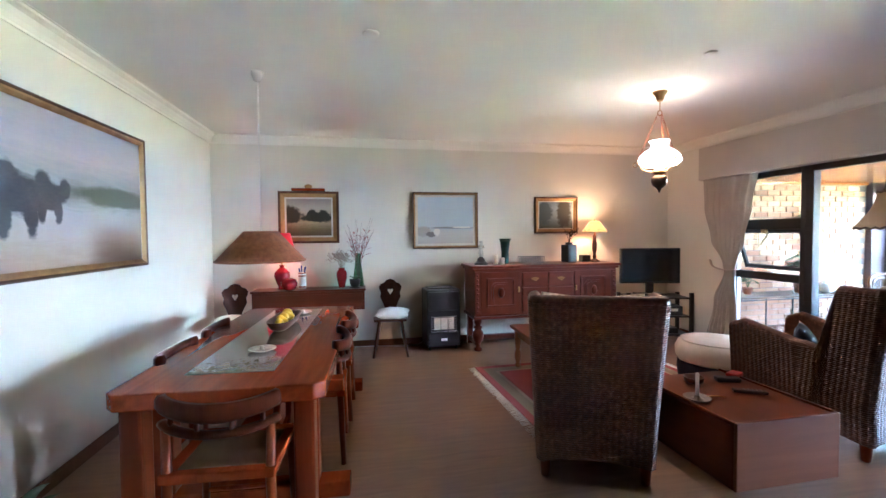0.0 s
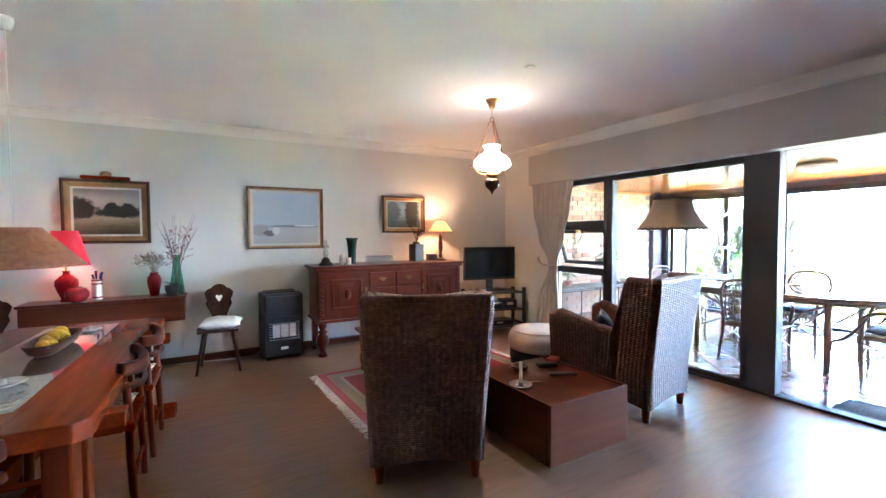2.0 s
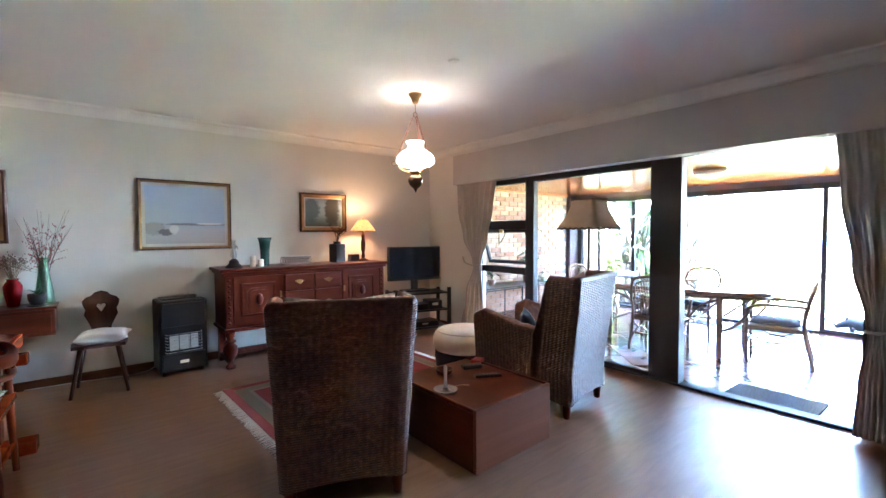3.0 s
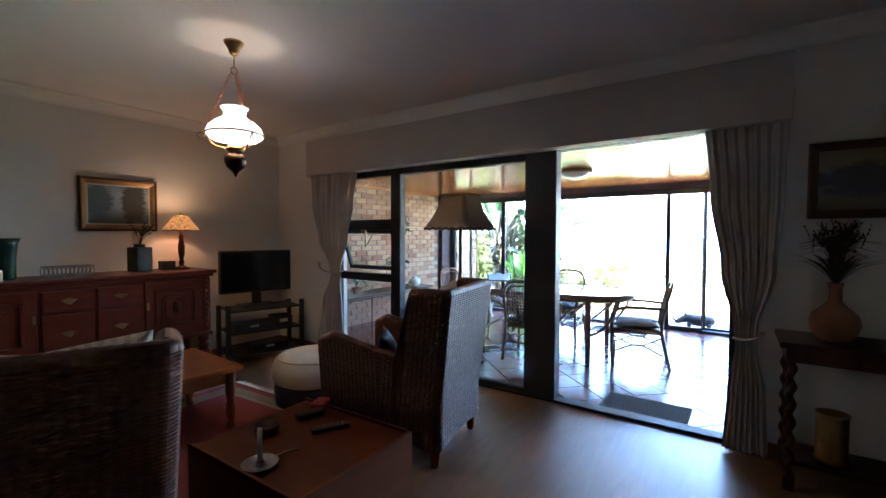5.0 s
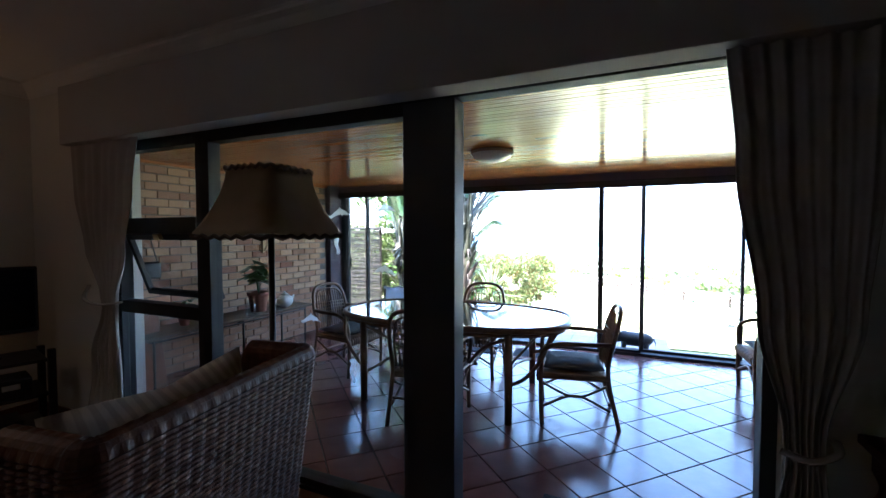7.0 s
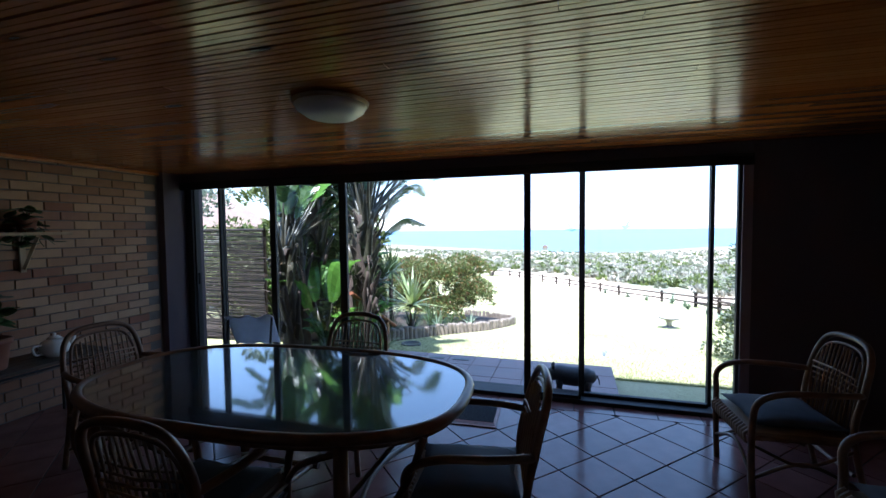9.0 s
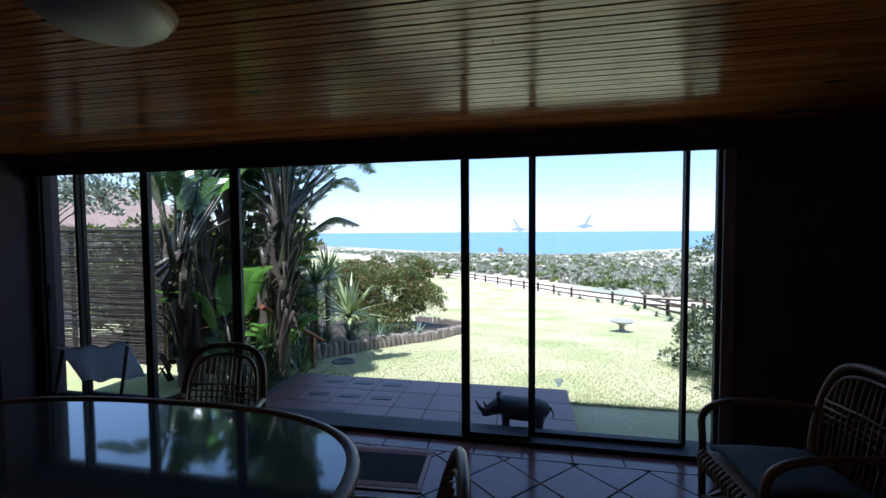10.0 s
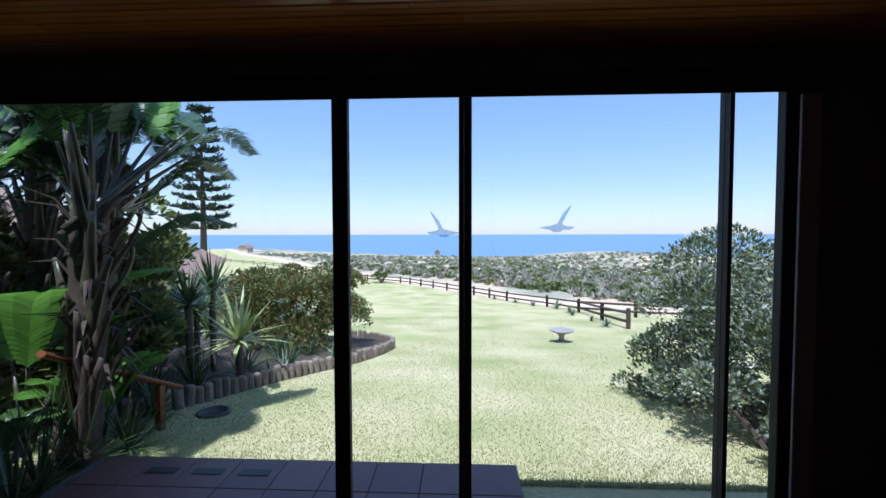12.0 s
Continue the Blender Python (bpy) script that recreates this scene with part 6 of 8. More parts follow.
part("low_shelf", box(B(), -0.15, 0.15, -0.358, 0.358, 0.136, 0.155, 0.004), M["darkwood"], co)
M["terracotta"] = surface("burnt_terracotta", (0.23, 0.085, 0.05), (0.32, 0.13, 0.08), 0.6, 6, 90, 0.1)
jug = tagged(part("terracotta_jug", lathe(B(), [(0.06, 0), (0.07, 0.008), (0.10, 0.05), (0.112, 0.10), (0.10, 0.15), (0.06, 0.19), (0.032, 0.22), (0.028, 0.29), (0.038, 0.325), (0.033, 0.323), (0.022, 0.29)], 28), M["terracotta"], None, "", True), "round-bellied terracotta bottle vase on the console", "vase")
jug.location = (4.33, -0.34, 0.83)
twigs("dried_arrangement", (4.33, -0.34, 1.12), "dark dried leaves and seed heads in the terracotta vase", 54, 0.50, 0.30, "darkstem", 33, 0.0024, True, "dried flowers", 0.20)
bm = B()
leafy(bm, random.Random(17), (4.33, -0.34, 1.14), 46, 0.36, 0.006, 0.75, 1.0, 0.55)
M["dry_leaf"] = leaf_mat("dark_dry_leaf", (0.020, 0.022, 0.014), (0.05, 0.045, 0.025), 0.7, 0.2, 0.0)
tagged(part("dried_leaves", bm, M["dry_leaf"]), "dark narrow dried leaves in the terracotta vase", "dried flowers")
ln = thing("lantern", (4.30, -0.34, 0.155), 0, "tall brass cylinder lantern under the console", "lantern")
part("cylinder", lathe(B(), [(0.075, 0), (0.08, 0.01), (0.072, 0.03), (0.072, 0.26), (0.078, 0.275), (0.066, 0.275), (0.066, 0.04)], 24), M["brass"], ln, "", True)
# socket plate by the picture
so = thing("light_switch", (XE - 0.001, -0.36, 1.36), 0, "white double light switch plate on the wall", "switch")
part("plate", box(B(), -0.010, 0, -0.04, 0.04, -0.055, 0.055, 0.004), M["ceramic_white"], so)
for y in (-0.017, 0.017):
    part("rocker", box(B(), -0.015, -0.0102, y - 0.012, y + 0.012, -0.02, 0.02, 0.002), M["ceramic_white"], so)

# ---- leafy plant at the table end ----
hp = thing("potted_palm", (-1.36, 1.56, 0), 0, "leafy green plant in a dark pot by the wall", "potted plant")
part("pot", lathe(B(), [(0.10, 0), (0.11, 0.01), (0.135, 0.18), (0.145, 0.19), (0.145, 0.21), (0.13, 0.21), (0.12, 0.17)], 24), M["terracotta"], hp, "", True)
bm = B()
leafy(bm, random.Random(9), (0, 0, 0.18), 14, 0.46, 0.035, 0.95, 0.55, 0.9, 7)
part("leaves", bm, M["leaf_dark"], hp, "", True)
# ---- sunroom things ----
M["cane_pole"] = surface("honey_brown_cane", (0.13, 0.06, 0.028), (0.24, 0.125, 0.06), 0.35, 14, 90, 0.05)
M["cane_weave"] = striped("woven_pale_cane", (0.34, 0.21, 0.11), (0.18, 0.10, 0.05), 45, 0.5)
M["grey_cushion"] = surface("slate_grey_seat_cloth", (0.06, 0.065, 0.075), (0.09, 0.095, 0.105), 0.85, 6, 240, 0.2)
m, n, l, b = make_mat("dark_table_glass", 0.05, 0, 1.0)
b.inputs["Coat Weight"].default_value, b.inputs["Coat Roughness"].default_value = 1.0, 0.04
l.new(ramp(n, l, noise_of(n, l, 3, 3), [(0.3, (0.06, 0.072, 0.075)), (0.7, (0.09, 0.105, 0.11))]), b.inputs["Base Color"])
mr = n.new("ShaderNodeMapRange")
mr.inputs["To Min"].default_value, mr.inputs["To Max"].default_value = 0.03, 0.09
l.new(noise_of(n, l, 2.2, 4), mr.inputs["Value"])
l.new(mr.outputs[0], b.inputs["Roughness"])
M["dark_glass"] = m


def oval(hx, hy, z, q=2.7, n=64):
    return [(hx * math.copysign(abs(math.cos(a)) ** (2 / q), math.cos(a)), hy * math.copysign(abs(math.sin(a)) ** (2 / q), math.sin(a)), z) for a in [2 * math.pi * i / n for i in range(n)]]


rt = thing("rattan_table", (6.375, 2.12, 0), 2, "oval rattan dining table with a dark glass top", "table")
HX, HY = 0.585, 1.05
part("glass_top", plate(B(), [(x, y) for x, y, z in oval(HX - 0.015, HY - 0.015, 0)], 0.012, pose(0, 0, 0.738), "z"), M["dark_glass"], rt)
part("rim", tube(B(), oval(HX, HY, 0.73), 0.026, 10, True), M["cane_pole"], rt, "", True)
part("under_rim", tube(B(), oval(HX - 0.03, HY - 0.03, 0.685), 0.016, 8, True), M["cane_pole"], rt, "", True)
for sx in (-1, 1):
    for sy in (-1, 1):
        x, y = sx * 0.50, sy * 0.65
        part("leg", tube(B(), [(x, y, 0), (x, y, 0.36), (x * 1.0, y, 0.71)], [0.03, 0.033, 0.03], 10), M["cane_pole"], rt, "", True)
        part("curved_brace", tube(B(), curve_pts([(x, y - sy * 0.02, 0.66), (x * 0.9, y - sy * 0.22, 0.56), (x * 0.5, y - sy * 0.42, 0.34), (0, y - sy * 0.45, 0.28)], 14), 0.014, 8), M["cane_pole"], rt, "", True)
        part("curved_brace", tube(B(), curve_pts([(x, y, 0.30), (x * 0.9, y + sy * 0.12, 0.36), (x * 0.85, y + sy * 0.24, 0.52), (x * 0.7, y + sy * 0.30, 0.69)], 14), 0.016, 8), M["cane_pole"], rt, "", True)
    part("cross_brace", tube(B(), [(sx * 0.50, -0.65, 0.45), (-sx * 0.2, -0.98 + 0.1, 0.70)], 0.011, 8), M["cane_pole"], rt)
part("stretcher", tube(B(), [(0, -0.24, 0.28), (0, 0.24, 0.28)], 0.016, 8), M["cane_pole"], rt)
for sy in (-1, 1):
    part("stretcher", tube(B(), curve_pts([(-0.50, sy * 0.65, 0.24), (0, sy * 0.57, 0.30), (0.50, sy * 0.65, 0.24)], 12), 0.014, 8), M["cane_pole"], rt, "", True)


def rattan_chair(at, rz, label, weave="cane_weave", pad=True):
    """A round-backed cane armchair; it faces +y."""
    c = thing("rattan_chair", at, rz, label, "chair", "rattan chairs")
    # back hoop
    hoop = curve_pts([(-0.235, -0.315, 0.0), (-0.225, -0.235, 0.40), (-0.235, -0.27, 0.66), (-0.20, -0.315, 0.83), (-0.10, -0.335, 0.895), (0.10, -0.335, 0.895), (0.20, -0.315, 0.83), (0.235, -0.27, 0.66), (0.225, -0.235, 0.40), (0.235, -0.315, 0.0)], 54)
    part("back_frame", tube(B(), hoop, 0.017, 8), M["cane_pole"], c, "", True)
    inner = curve_pts([(-0.19, -0.24, 0.45), (-0.195, -0.265, 0.66), (-0.165, -0.305, 0.80), (-0.08, -0.325, 0.85), (0.08, -0.325, 0.85), (0.165, -0.305, 0.80), (0.195, -0.265, 0.66), (0.19, -0.24, 0.45)], 40)
    part("inner_hoop", tube(B(), inner, 0.009, 6), M["cane_pole"], c, "", True)
    for i in range(11):
        x = -0.155 + 0.031 * i
        top = 0.845 - 0.9 * max(abs(x) - 0.08, 0) ** 1.15
        part("back_cane", tube(B(), [(x, -0.235, 0.43), (x * 1.02, -0.268, 0.66), (x, -0.315 + 0.02 * abs(x) / 0.15, top)], 0.006, 5), M[weave], c, "", True)
    for z in (0.60, 0.635, 0.67, 0.705):
        part("cross_weave", tube(B(), [(-0.19, -0.262, z), (0, -0.285, z), (0.19, -0.262, z)], 0.006, 5), M[weave], c, "", True)
    for s in (-1, 1):
        arm = curve_pts([(s * 0.235, -0.265, 0.64), (s * 0.275, -0.10, 0.645), (s * 0.285, 0.12, 0.64), (s * 0.275, 0.24, 0.58), (s * 0.25, 0.255, 0.44), (s * 0.245, 0.255, 0.20), (s * 0.25, 0.245, 0.0)], 40)
        part("arm", tube(B(), arm, 0.018, 8), M["cane_pole"], c, "", True)
        part("side_rail", tube(B(), [(s * 0.228, -0.24, 0.37), (s * 0.245, 0.25, 0.37)], 0.014, 8), M["cane_pole"], c)
        part("side_brace", tube(B(), curve_pts([(s * 0.23, -0.25, 0.14), (s * 0.235, 0.0, 0.24), (s * 0.248, 0.255, 0.14)], 14), 0.011, 6), M["cane_pole"], c, "", True)
        part("side_brace", tube(B(), curve_pts([(s * 0.228, -0.24, 0.33), (s * 0.235, 0.0, 0.23), (s * 0.246, 0.255, 0.33)], 14), 0.010, 6), M["cane_pole"], c, "", True)
    part("front_brace", tube(B(), curve_pts([(-0.245, 0.255, 0.16), (0, 0.24, 0.25), (0.245, 0.255, 0.16)], 14), 0.011, 6), M["cane_pole"], c, "", True)
    part("back_rail", tube(B(), [(-0.225, -0.24, 0.20), (0.225, -0.24, 0.20)], 0.011, 6), M["cane_pole"], c)
    seat = B()
    box(seat, -0.235, 0.235, -0.235, 0.265, 0.355, 0.405, 0.018)
    part("seat", seat, M[weave], c, "woven cane seat")
    for i in range(15):
        x = -0.225 + 0.032 * i
        part("seat_wrap", tube(B(), [(x, 0.255, 0.41), (x, 0.285, 0.385), (x, 0.28, 0.34), (x, 0.255, 0.325)], 0.010, 5), M[weave], c, "", True)
    if pad:
        part("seat_pad", pillow(B(), 0.46, 0.46, 0.085, pose(0, 0.01, 0.44)), M["grey_cushion"], c, "slate grey seat cushion", True)
    return c


c0 = rattan_chair((6.30, 1.02, 0), 10.4, "round-backed rattan armchair with slate grey cushion at the table end")
for at, rz, lab in (((5.82, 2.08, 0), -86, "rattan armchair drawn up to the table, back to the doors"), ((7.02, 2.12, 0), 92, "rattan armchair on the garden side of the table"),
                    ((6.52, 3.42, 0), 172, "rattan armchair by the brick wall end of the table"), ((7.42, -0.62, 0), 4, "rattan armchair with grey cushion by the end wall"),
                    ((6.42, -0.80, 0), -4, "rattan armchair with grey cushion in the dim corner")):
    tagged(copy_thing(c0, pose(at[0], at[1], at[2], 0, 0, rz)), lab)

# folding chair with towel, on the patio
M["towel"] = leaf_mat("pale_blue_white_towel", (0.80, 0.83, 0.90), (0.84, 0.87, 0.92), 0.9, 0.1, 0.5)
dc = thing("folding_chair", (7.48, 3.36, 0), 115, "low dark folding chair with a pale towel over its back", "chair")
dc.scale = (0.8, 0.9, 0.86)
for s in (-1, 1):
    part("side_frame", tube(B(), [(s * 0.24, 0.25, 0), (s * 0.24, -0.15, 0.45), (s * 0.24, -0.30, 0.88)], 0.014, 8), M["alu"], dc)
    part("side_frame", tube(B(), [(s * 0.22, -0.25, 0), (s * 0.22, 0.20, 0.42)], 0.014, 8), M["alu"], dc)
part("seat", box(B(), -0.23, 0.23, -0.15, 0.22, 0.40, 0.42, 0.006), M["alu"], dc)
bm = B()
rows = []
for i in range(13):
    u = i / 12
    p = Vector((0, -0.55 + 0.30 * u, 0.50 + 0.50 * u - 0.10 * u * u)) if u < 0.85 else Vector((0, -0.295 + 0.5 * (u - 0.85), 0.853 + 0.2 * (u - 0.85)))
    rows.append([bm.verts.new((-0.26 + 0.52 * k / 14, p.y + 0.02 * math.sin(k * 0.9 + 3 * u), p.z + 0.015 * math.sin(k * 1.1))) for k in range(15)])
for a, b in zip(rows, rows[1:]):
    for k in range(14):
        bm.faces.new((a[k], a[k + 1], b[k + 1], b[k]))
s = part("towel", bm, M["towel"], dc, "pale blue and white towel", True)
s.modifiers.new("thick", "SOLIDIFY").thickness = 0.012

# ceiling lights
M["bench_pale"] = wood("pale_bare_pine", (0.36, 0.26, 0.16), (0.52, 0.40, 0.26), 0.6, "z")
cl = thing("ceiling_light", (6.36, 1.74, SH), 0, "oval frosted glass ceiling light with a brown rim", "ceiling light")
part("rim", lathe(B(), [(0.165, -0.001), (0.19, -0.012), (0.185, -0.028), (0.165, -0.03)], 32), M["bench_pale"], cl, "thin tan rim", True)
M["frost"] = surface("frosted_glass", (0.80, 0.79, 0.74), (0.86, 0.85, 0.80), 0.35, 5, 90, 0.02)
part("dome", lathe(B(), [(0.178, -0.028), (0.165, -0.055), (0.12, -0.085), (0.06, -0.10), (0.001, -0.103)], 36), M["frost"], cl, "", True)
# mats
M["mat_grey"] = surface("grey_bristle_mat", (0.018, 0.018, 0.021), (0.075, 0.075, 0.08), 1.0, 75, 320, 0.7, 0.0, 0.1)
dm = tagged(part("doormat", box(B(), -0.185, 0.185, -0.32, 0.32, 0, 0.014, 0.004, pose(4.92, 0.71, 0, 0, 0, -1.5)), M["mat_grey"]), "speckled grey doormat inside the sliding door", "doormat")
dm.location.z = 0.0
M["mat_stripe"] = striped("red_striped_mat_cloth", (0.20, 0.045, 0.04), (0.32, 0.22, 0.18), 26)
sm = thing("striped_mat", (7.86, 1.55, 0), 3, "rust red mat with patterned cream borders by the glass", "mat")
part("weave", box(B(), -0.24, 0.24, -0.40, 0.40, 0, 0.010, 0.003), M["band"], sm)
part("inner_field", box(B(), -0.16, 0.16, -0.37, 0.37, 0.0102, 0.0122), M["mat_grey"], sm)
for x in (-0.195, 0.195):
    part("border", box(B(), x - 0.018, x + 0.018, -0.385, 0.385, 0.0102, 0.0125), M["mat_stripe"], sm)
tagged(part("dark_mat", box(B(), 7.68, 8.06, 2.12, 2.72, 0, 0.012, 0.003), M["mat_grey"]), "plain dark mat lying by the sliding doors", "mat")

# long bench against the bricks
bn = thing("plant_bench", (6.05, 4.66, 0), 0, "narrow slatted bench table on thin black metal legs", "bench")
M["bench_wood"] = wood("dark_weathered_slat_wood", (0.07, 0.05, 0.035), (0.15, 0.11, 0.08), 0.5, "x")
for i in range(5):
    part("slat", box(B(), -1.05, 1.06, -0.24 + 0.096 * i, -0.15 + 0.096 * i, 0.525, 0.55, 0.003), M["bench_wood"], bn)
for x in (-0.95, 0.0, 0.95):
    for y in (-0.20, 0.20):
        part("leg", tube(B(), [(x, y, 0), (x, y, 0.525)], 0.011, 8), M["black"], bn)
    part("cross_bar", tube(B(), [(x, -0.2, 0.50), (x, 0.2, 0.50)], 0.010, 6), M["black"], bn)
part("long_bar", tube(B(), [(-0.95, -0.2, 0.50), (0.95, -0.2, 0.50)], 0.010, 6), M["black"], bn)


def broad_leaf(bm, base, tip, width, droop=0.15, segs=6):
    """One broad pointed leaf blade from base to tip."""
    base, tip = Vector(base), Vector(tip)
    d = tip - base
    side = d.cross(Vector((0, 0, 1)))
    side = side.normalized() if side.length > 1e-6 else Vector((1, 0, 0))
    up = side.cross(d).normalized()
    prev = None
    for j in range(segs + 1):
        u = j / segs
        c = base + d * u - up * (droop * d.length * (u * u - u) * -1)
        w = width * (math.sin(math.pi * min(u * 0.96 + 0.03, 1)) ** 0.75)
        row = [bm.verts.new(c + side * w + up * w * 0.25), bm.verts.new(c), bm.verts.new(c - side * w + up * w * 0.25)]
        if prev:
            bm.faces.new((prev[0], prev[1], row[1], row[0]))
            bm.faces.new((prev[1], prev[2], row[2], row[1]))
        prev = row


def pot_plant(name, at, label, seed, stems, height, leaf, pot_r=0.10, pot_h=0.22, trailing=0.0):
    r = random.Random(seed)
    t = thing(name, at, 0, label, "potted plant", "potted plants in the sunroom")
    part("pot", lathe(B(), [(pot_r * 0.72, 0), (pot_r * 0.75, 0.008), (pot_r * 0.95, pot_h * 0.8), (pot_r * 1.08, pot_h * 0.82), (pot_r * 1.08, pot_h), (pot_r * 0.95, pot_h), (pot_r * 0.9, pot_h * 0.9)], 24), M["terracotta"], t, "terracotta pot", True)
    st = B()
    for i in range(stems):
        a = r.uniform(0, 6.28)
        k = r.uniform(0.3, 1.0)
        top = Vector((math.cos(a) * 0.22 * k, math.sin(a) * 0.16 * k, pot_h + height * r.uniform(0.4, 1.0) - trailing * k * 1.4))
        pts = curve_pts([(0, 0, pot_h * 0.9), (top.x * 0.4, top.y * 0.4, pot_h + (top.z - pot_h) * 0.7 + 0.05), top], 8)
        tube(st, pts, 0.003, 5)
        lf = B()
        for q in pts[3::2]:
            b2 = r.uniform(0, 6.28)
            broad_leaf(lf, q, q + Vector((math.cos(b2) * leaf, math.sin(b2) * leaf, -leaf * r.uniform(0.0, 0.6))), leaf * 0.34, 0.2)
        part("leaf_spray", lf, M["leaf_dark"], t, "", True)
    part("stalks", st, M["leaf_dark"], t)
    return t


pot_plant("pot_plant", (6.42, 4.64, 0.55), "leafy green plant in a terracotta pot on the bench", 41, 13, 0.40, 0.17, 0.115, 0.23)
pot_plant("shelf_plant", (6.80, 4.86, 1.555), "trailing green plant in a pot on the wall shelf", 42, 18, 0.24, 0.11, 0.075, 0.12, 0.34)
pot_plant("bench_plant", (5.55, 4.70, 0.55), "small dark potted plant on the bench", 43, 7, 0.14, 0.06, 0.06, 0.10)
tp = thing("glass_teapot", (6.80, 4.60, 0.55), 0, "round patterned glass teapot standing on the bench", "teapot")
part("body", lathe(B(), [(0.05, 0), (0.085, 0.03), (0.10, 0.075), (0.085, 0.12), (0.045, 0.145), (0.04, 0.14)], 24), M["frost"], tp, "", True)
part("lid", lathe(B(), [(0.05, 0.145), (0.03, 0.165), (0.012, 0.17), (0.014, 0.185), (0.004, 0.19)], 18), M["frost"], tp, "", True)
part("spout", tube(B(), [(0.09, 0, 0.06), (0.13, 0, 0.09), (0.15, 0, 0.13)], [0.02, 0.014, 0.011], 8), M["frost"], tp, "", True)
part("handle", tube(B(), curve_pts([(-0.085, 0, 0.11), (-0.145, 0, 0.10), (-0.13, 0, 0.04), (-0.085, 0, 0.035)], 12), 0.008, 6), M["frost"], tp, "", True)
jr = tagged(part("glass_jar", lathe(B(), [(0.05, 0), (0.055, 0.01), (0.055, 0.12), (0.035, 0.15), (0.04, 0.17)], 20, None, False), M["smoke_glass"], None, "", True), "clear glass jar standing on the bench", "jar")
jr.location = (6.20, 4.52, 0.55)
fs = thing("wall_shelf", (6.45, 4.87, 0), 0, "pale wooden wall shelf on triangular brackets", "shelf")
part("board", box(B(), -0.62, 0.62, -0.12, 0.128, 1.53, 1.555, 0.004), M["bench_pale"], fs)
for x in (-0.40, 0.38):
    b1 = part("bracket", box(B(), x - 0.02, x + 0.02, 0.105, 0.128, 1.22, 1.5295, 0.003), M["bench_pale"], fs)
    part("strut", tube(B(), [(x, 0.10, 1.25), (x, -0.09, 1.52)], 0.016, 4), M["bench_pale"], b1)
# board leaning and low crate by the window
tagged(part("leaning_board", box(B(), -0.26, 0.26, -0.012, 0.012, 0, 0.72, 0.004, pose(5.05, 4.55, 0.0, -8, 0, 12)), M["chest_end"]), "plain brown board leaning by the bench", "board")
bg = thing("hanging_bag", (5.35, 4.955, 1.02), 0, "black bag hanging from a hook on the bricks", "bag")
part("pouch", box(B(), -0.12, 0.12, -0.05, 0.03, 0, 0.17, 0.025), M["black"], bg)
part("strap", tube(B(), curve_pts([(-0.10, -0.01, 0.16), (-0.06, 0.01, 0.40), (0.0, 0.025, 0.52), (0.05, 0.01, 0.40), (0.10, -0.01, 0.16)], 16), 0.006, 5), M["black"], bg)
# hanging tackle on the dim end wall
hk = thing("hanging_tackle", (7.95, SY0 + 0.001, 1.30), 0, "rope, hook and float hanging on the end wall", "wall hanging")
part("rope", tube(B(), curve_pts([(0, 0.03, 0.68), (0.01, 0.03, 0.30), (0.0, 0.035, 0.02), (0.05, 0.035, 0.0), (0.09, 0.03, 0.25), (0.03, 0.03, 0.55)], 30), 0.006, 5), M["bench_wood"], hk)
part("peg", tube(B(), [(0.0, 0.0, 0.69), (0.0, 0.06, 0.70)], 0.008, 6), M["black"], hk)
part("float", lathe(B(), [(0.004, -0.06), (0.03, -0.04), (0.035, -0.01), (0.02, 0.02), (0.004, 0.03)], 14, pose(0.01, 0.04, 0)), M["ceramic_white"], hk, "", True)
bw = thing("bent_driftwood", (7.25, SY0 + 0.001, 1.65), 0, "curved pale stick mounted on the end wall", "wall hanging")
part("stick", tube(B(), curve_pts([(0.22, 0.03, 0.12), (0.10, 0.03, 0.14), (0.0, 0.03, 0.02), (-0.16, 0.03, -0.05), (-0.24, 0.03, -0.16)], 20), [0.006 + 0.006 * math.sin(3.14 * i / 20) for i in range(21)], 6), M["bench_wood"], bw, "", True)

# transfers on the glass
def film_mat(name, colour, clear):
    """A thin see-through film that scatters some of the light behind it."""
    m = bpy.data.materials.new(name)
    m.use_nodes = True
    n, l = m.node_tree.nodes, m.node_tree.links
    n.remove(n["Principled BSDF"])
    tr, tl2, mx = n.new("ShaderNodeBsdfTransparent"), n.new("ShaderNodeBsdfTranslucent"), n.new("ShaderNodeMixShader")
    tr.inputs[0].default_value, tl2.inputs[0].default_value = rgba(colour), rgba(colour)
    mx.inputs[0].default_value = 1 - clear
    l.new(tr.outputs[0], mx.inputs[1])
    l.new(tl2.outputs[0], mx.inputs[2])
    l.new(mx.outputs[0], n["Material Output"].inputs[0])
    return m


M["transfer"] = film_mat("pale_blue_window_film", (0.76, 0.85, 0.98), 0.76)
M["transfer_white"] = film_mat("pale_grey_window_film", (0.88, 0.90, 0.94), 0.5)


BIRD_A = [(-0.075, -0.005), (-0.03, -0.012), (-0.012, -0.022), (0.012, -0.02), (0.02, -0.012), (0.05, -0.012), (0.068, -0.002), (0.03, 0.004), (0.018, 0.012), (0.05, 0.075), (0.052, 0.085), (0.02, 0.05), (0.0, 0.012), (-0.03, 0.004)]
for at, flip, sc in (((8.412, 0.138, 1.552), -1, 1.0), ((8.468, 0.585, 1.533), 1, 1.0)):
    t = thing("bird_transfer", at, 0, "pale blue flying bird shape stuck on the glass", "window transfer", "window transfers")
    outl = [(flip * u * sc, v * sc) for u, v in BIRD_A]
    part("bird", plate(B(), outl, 0.0012, None, "x"), M["transfer"], t)
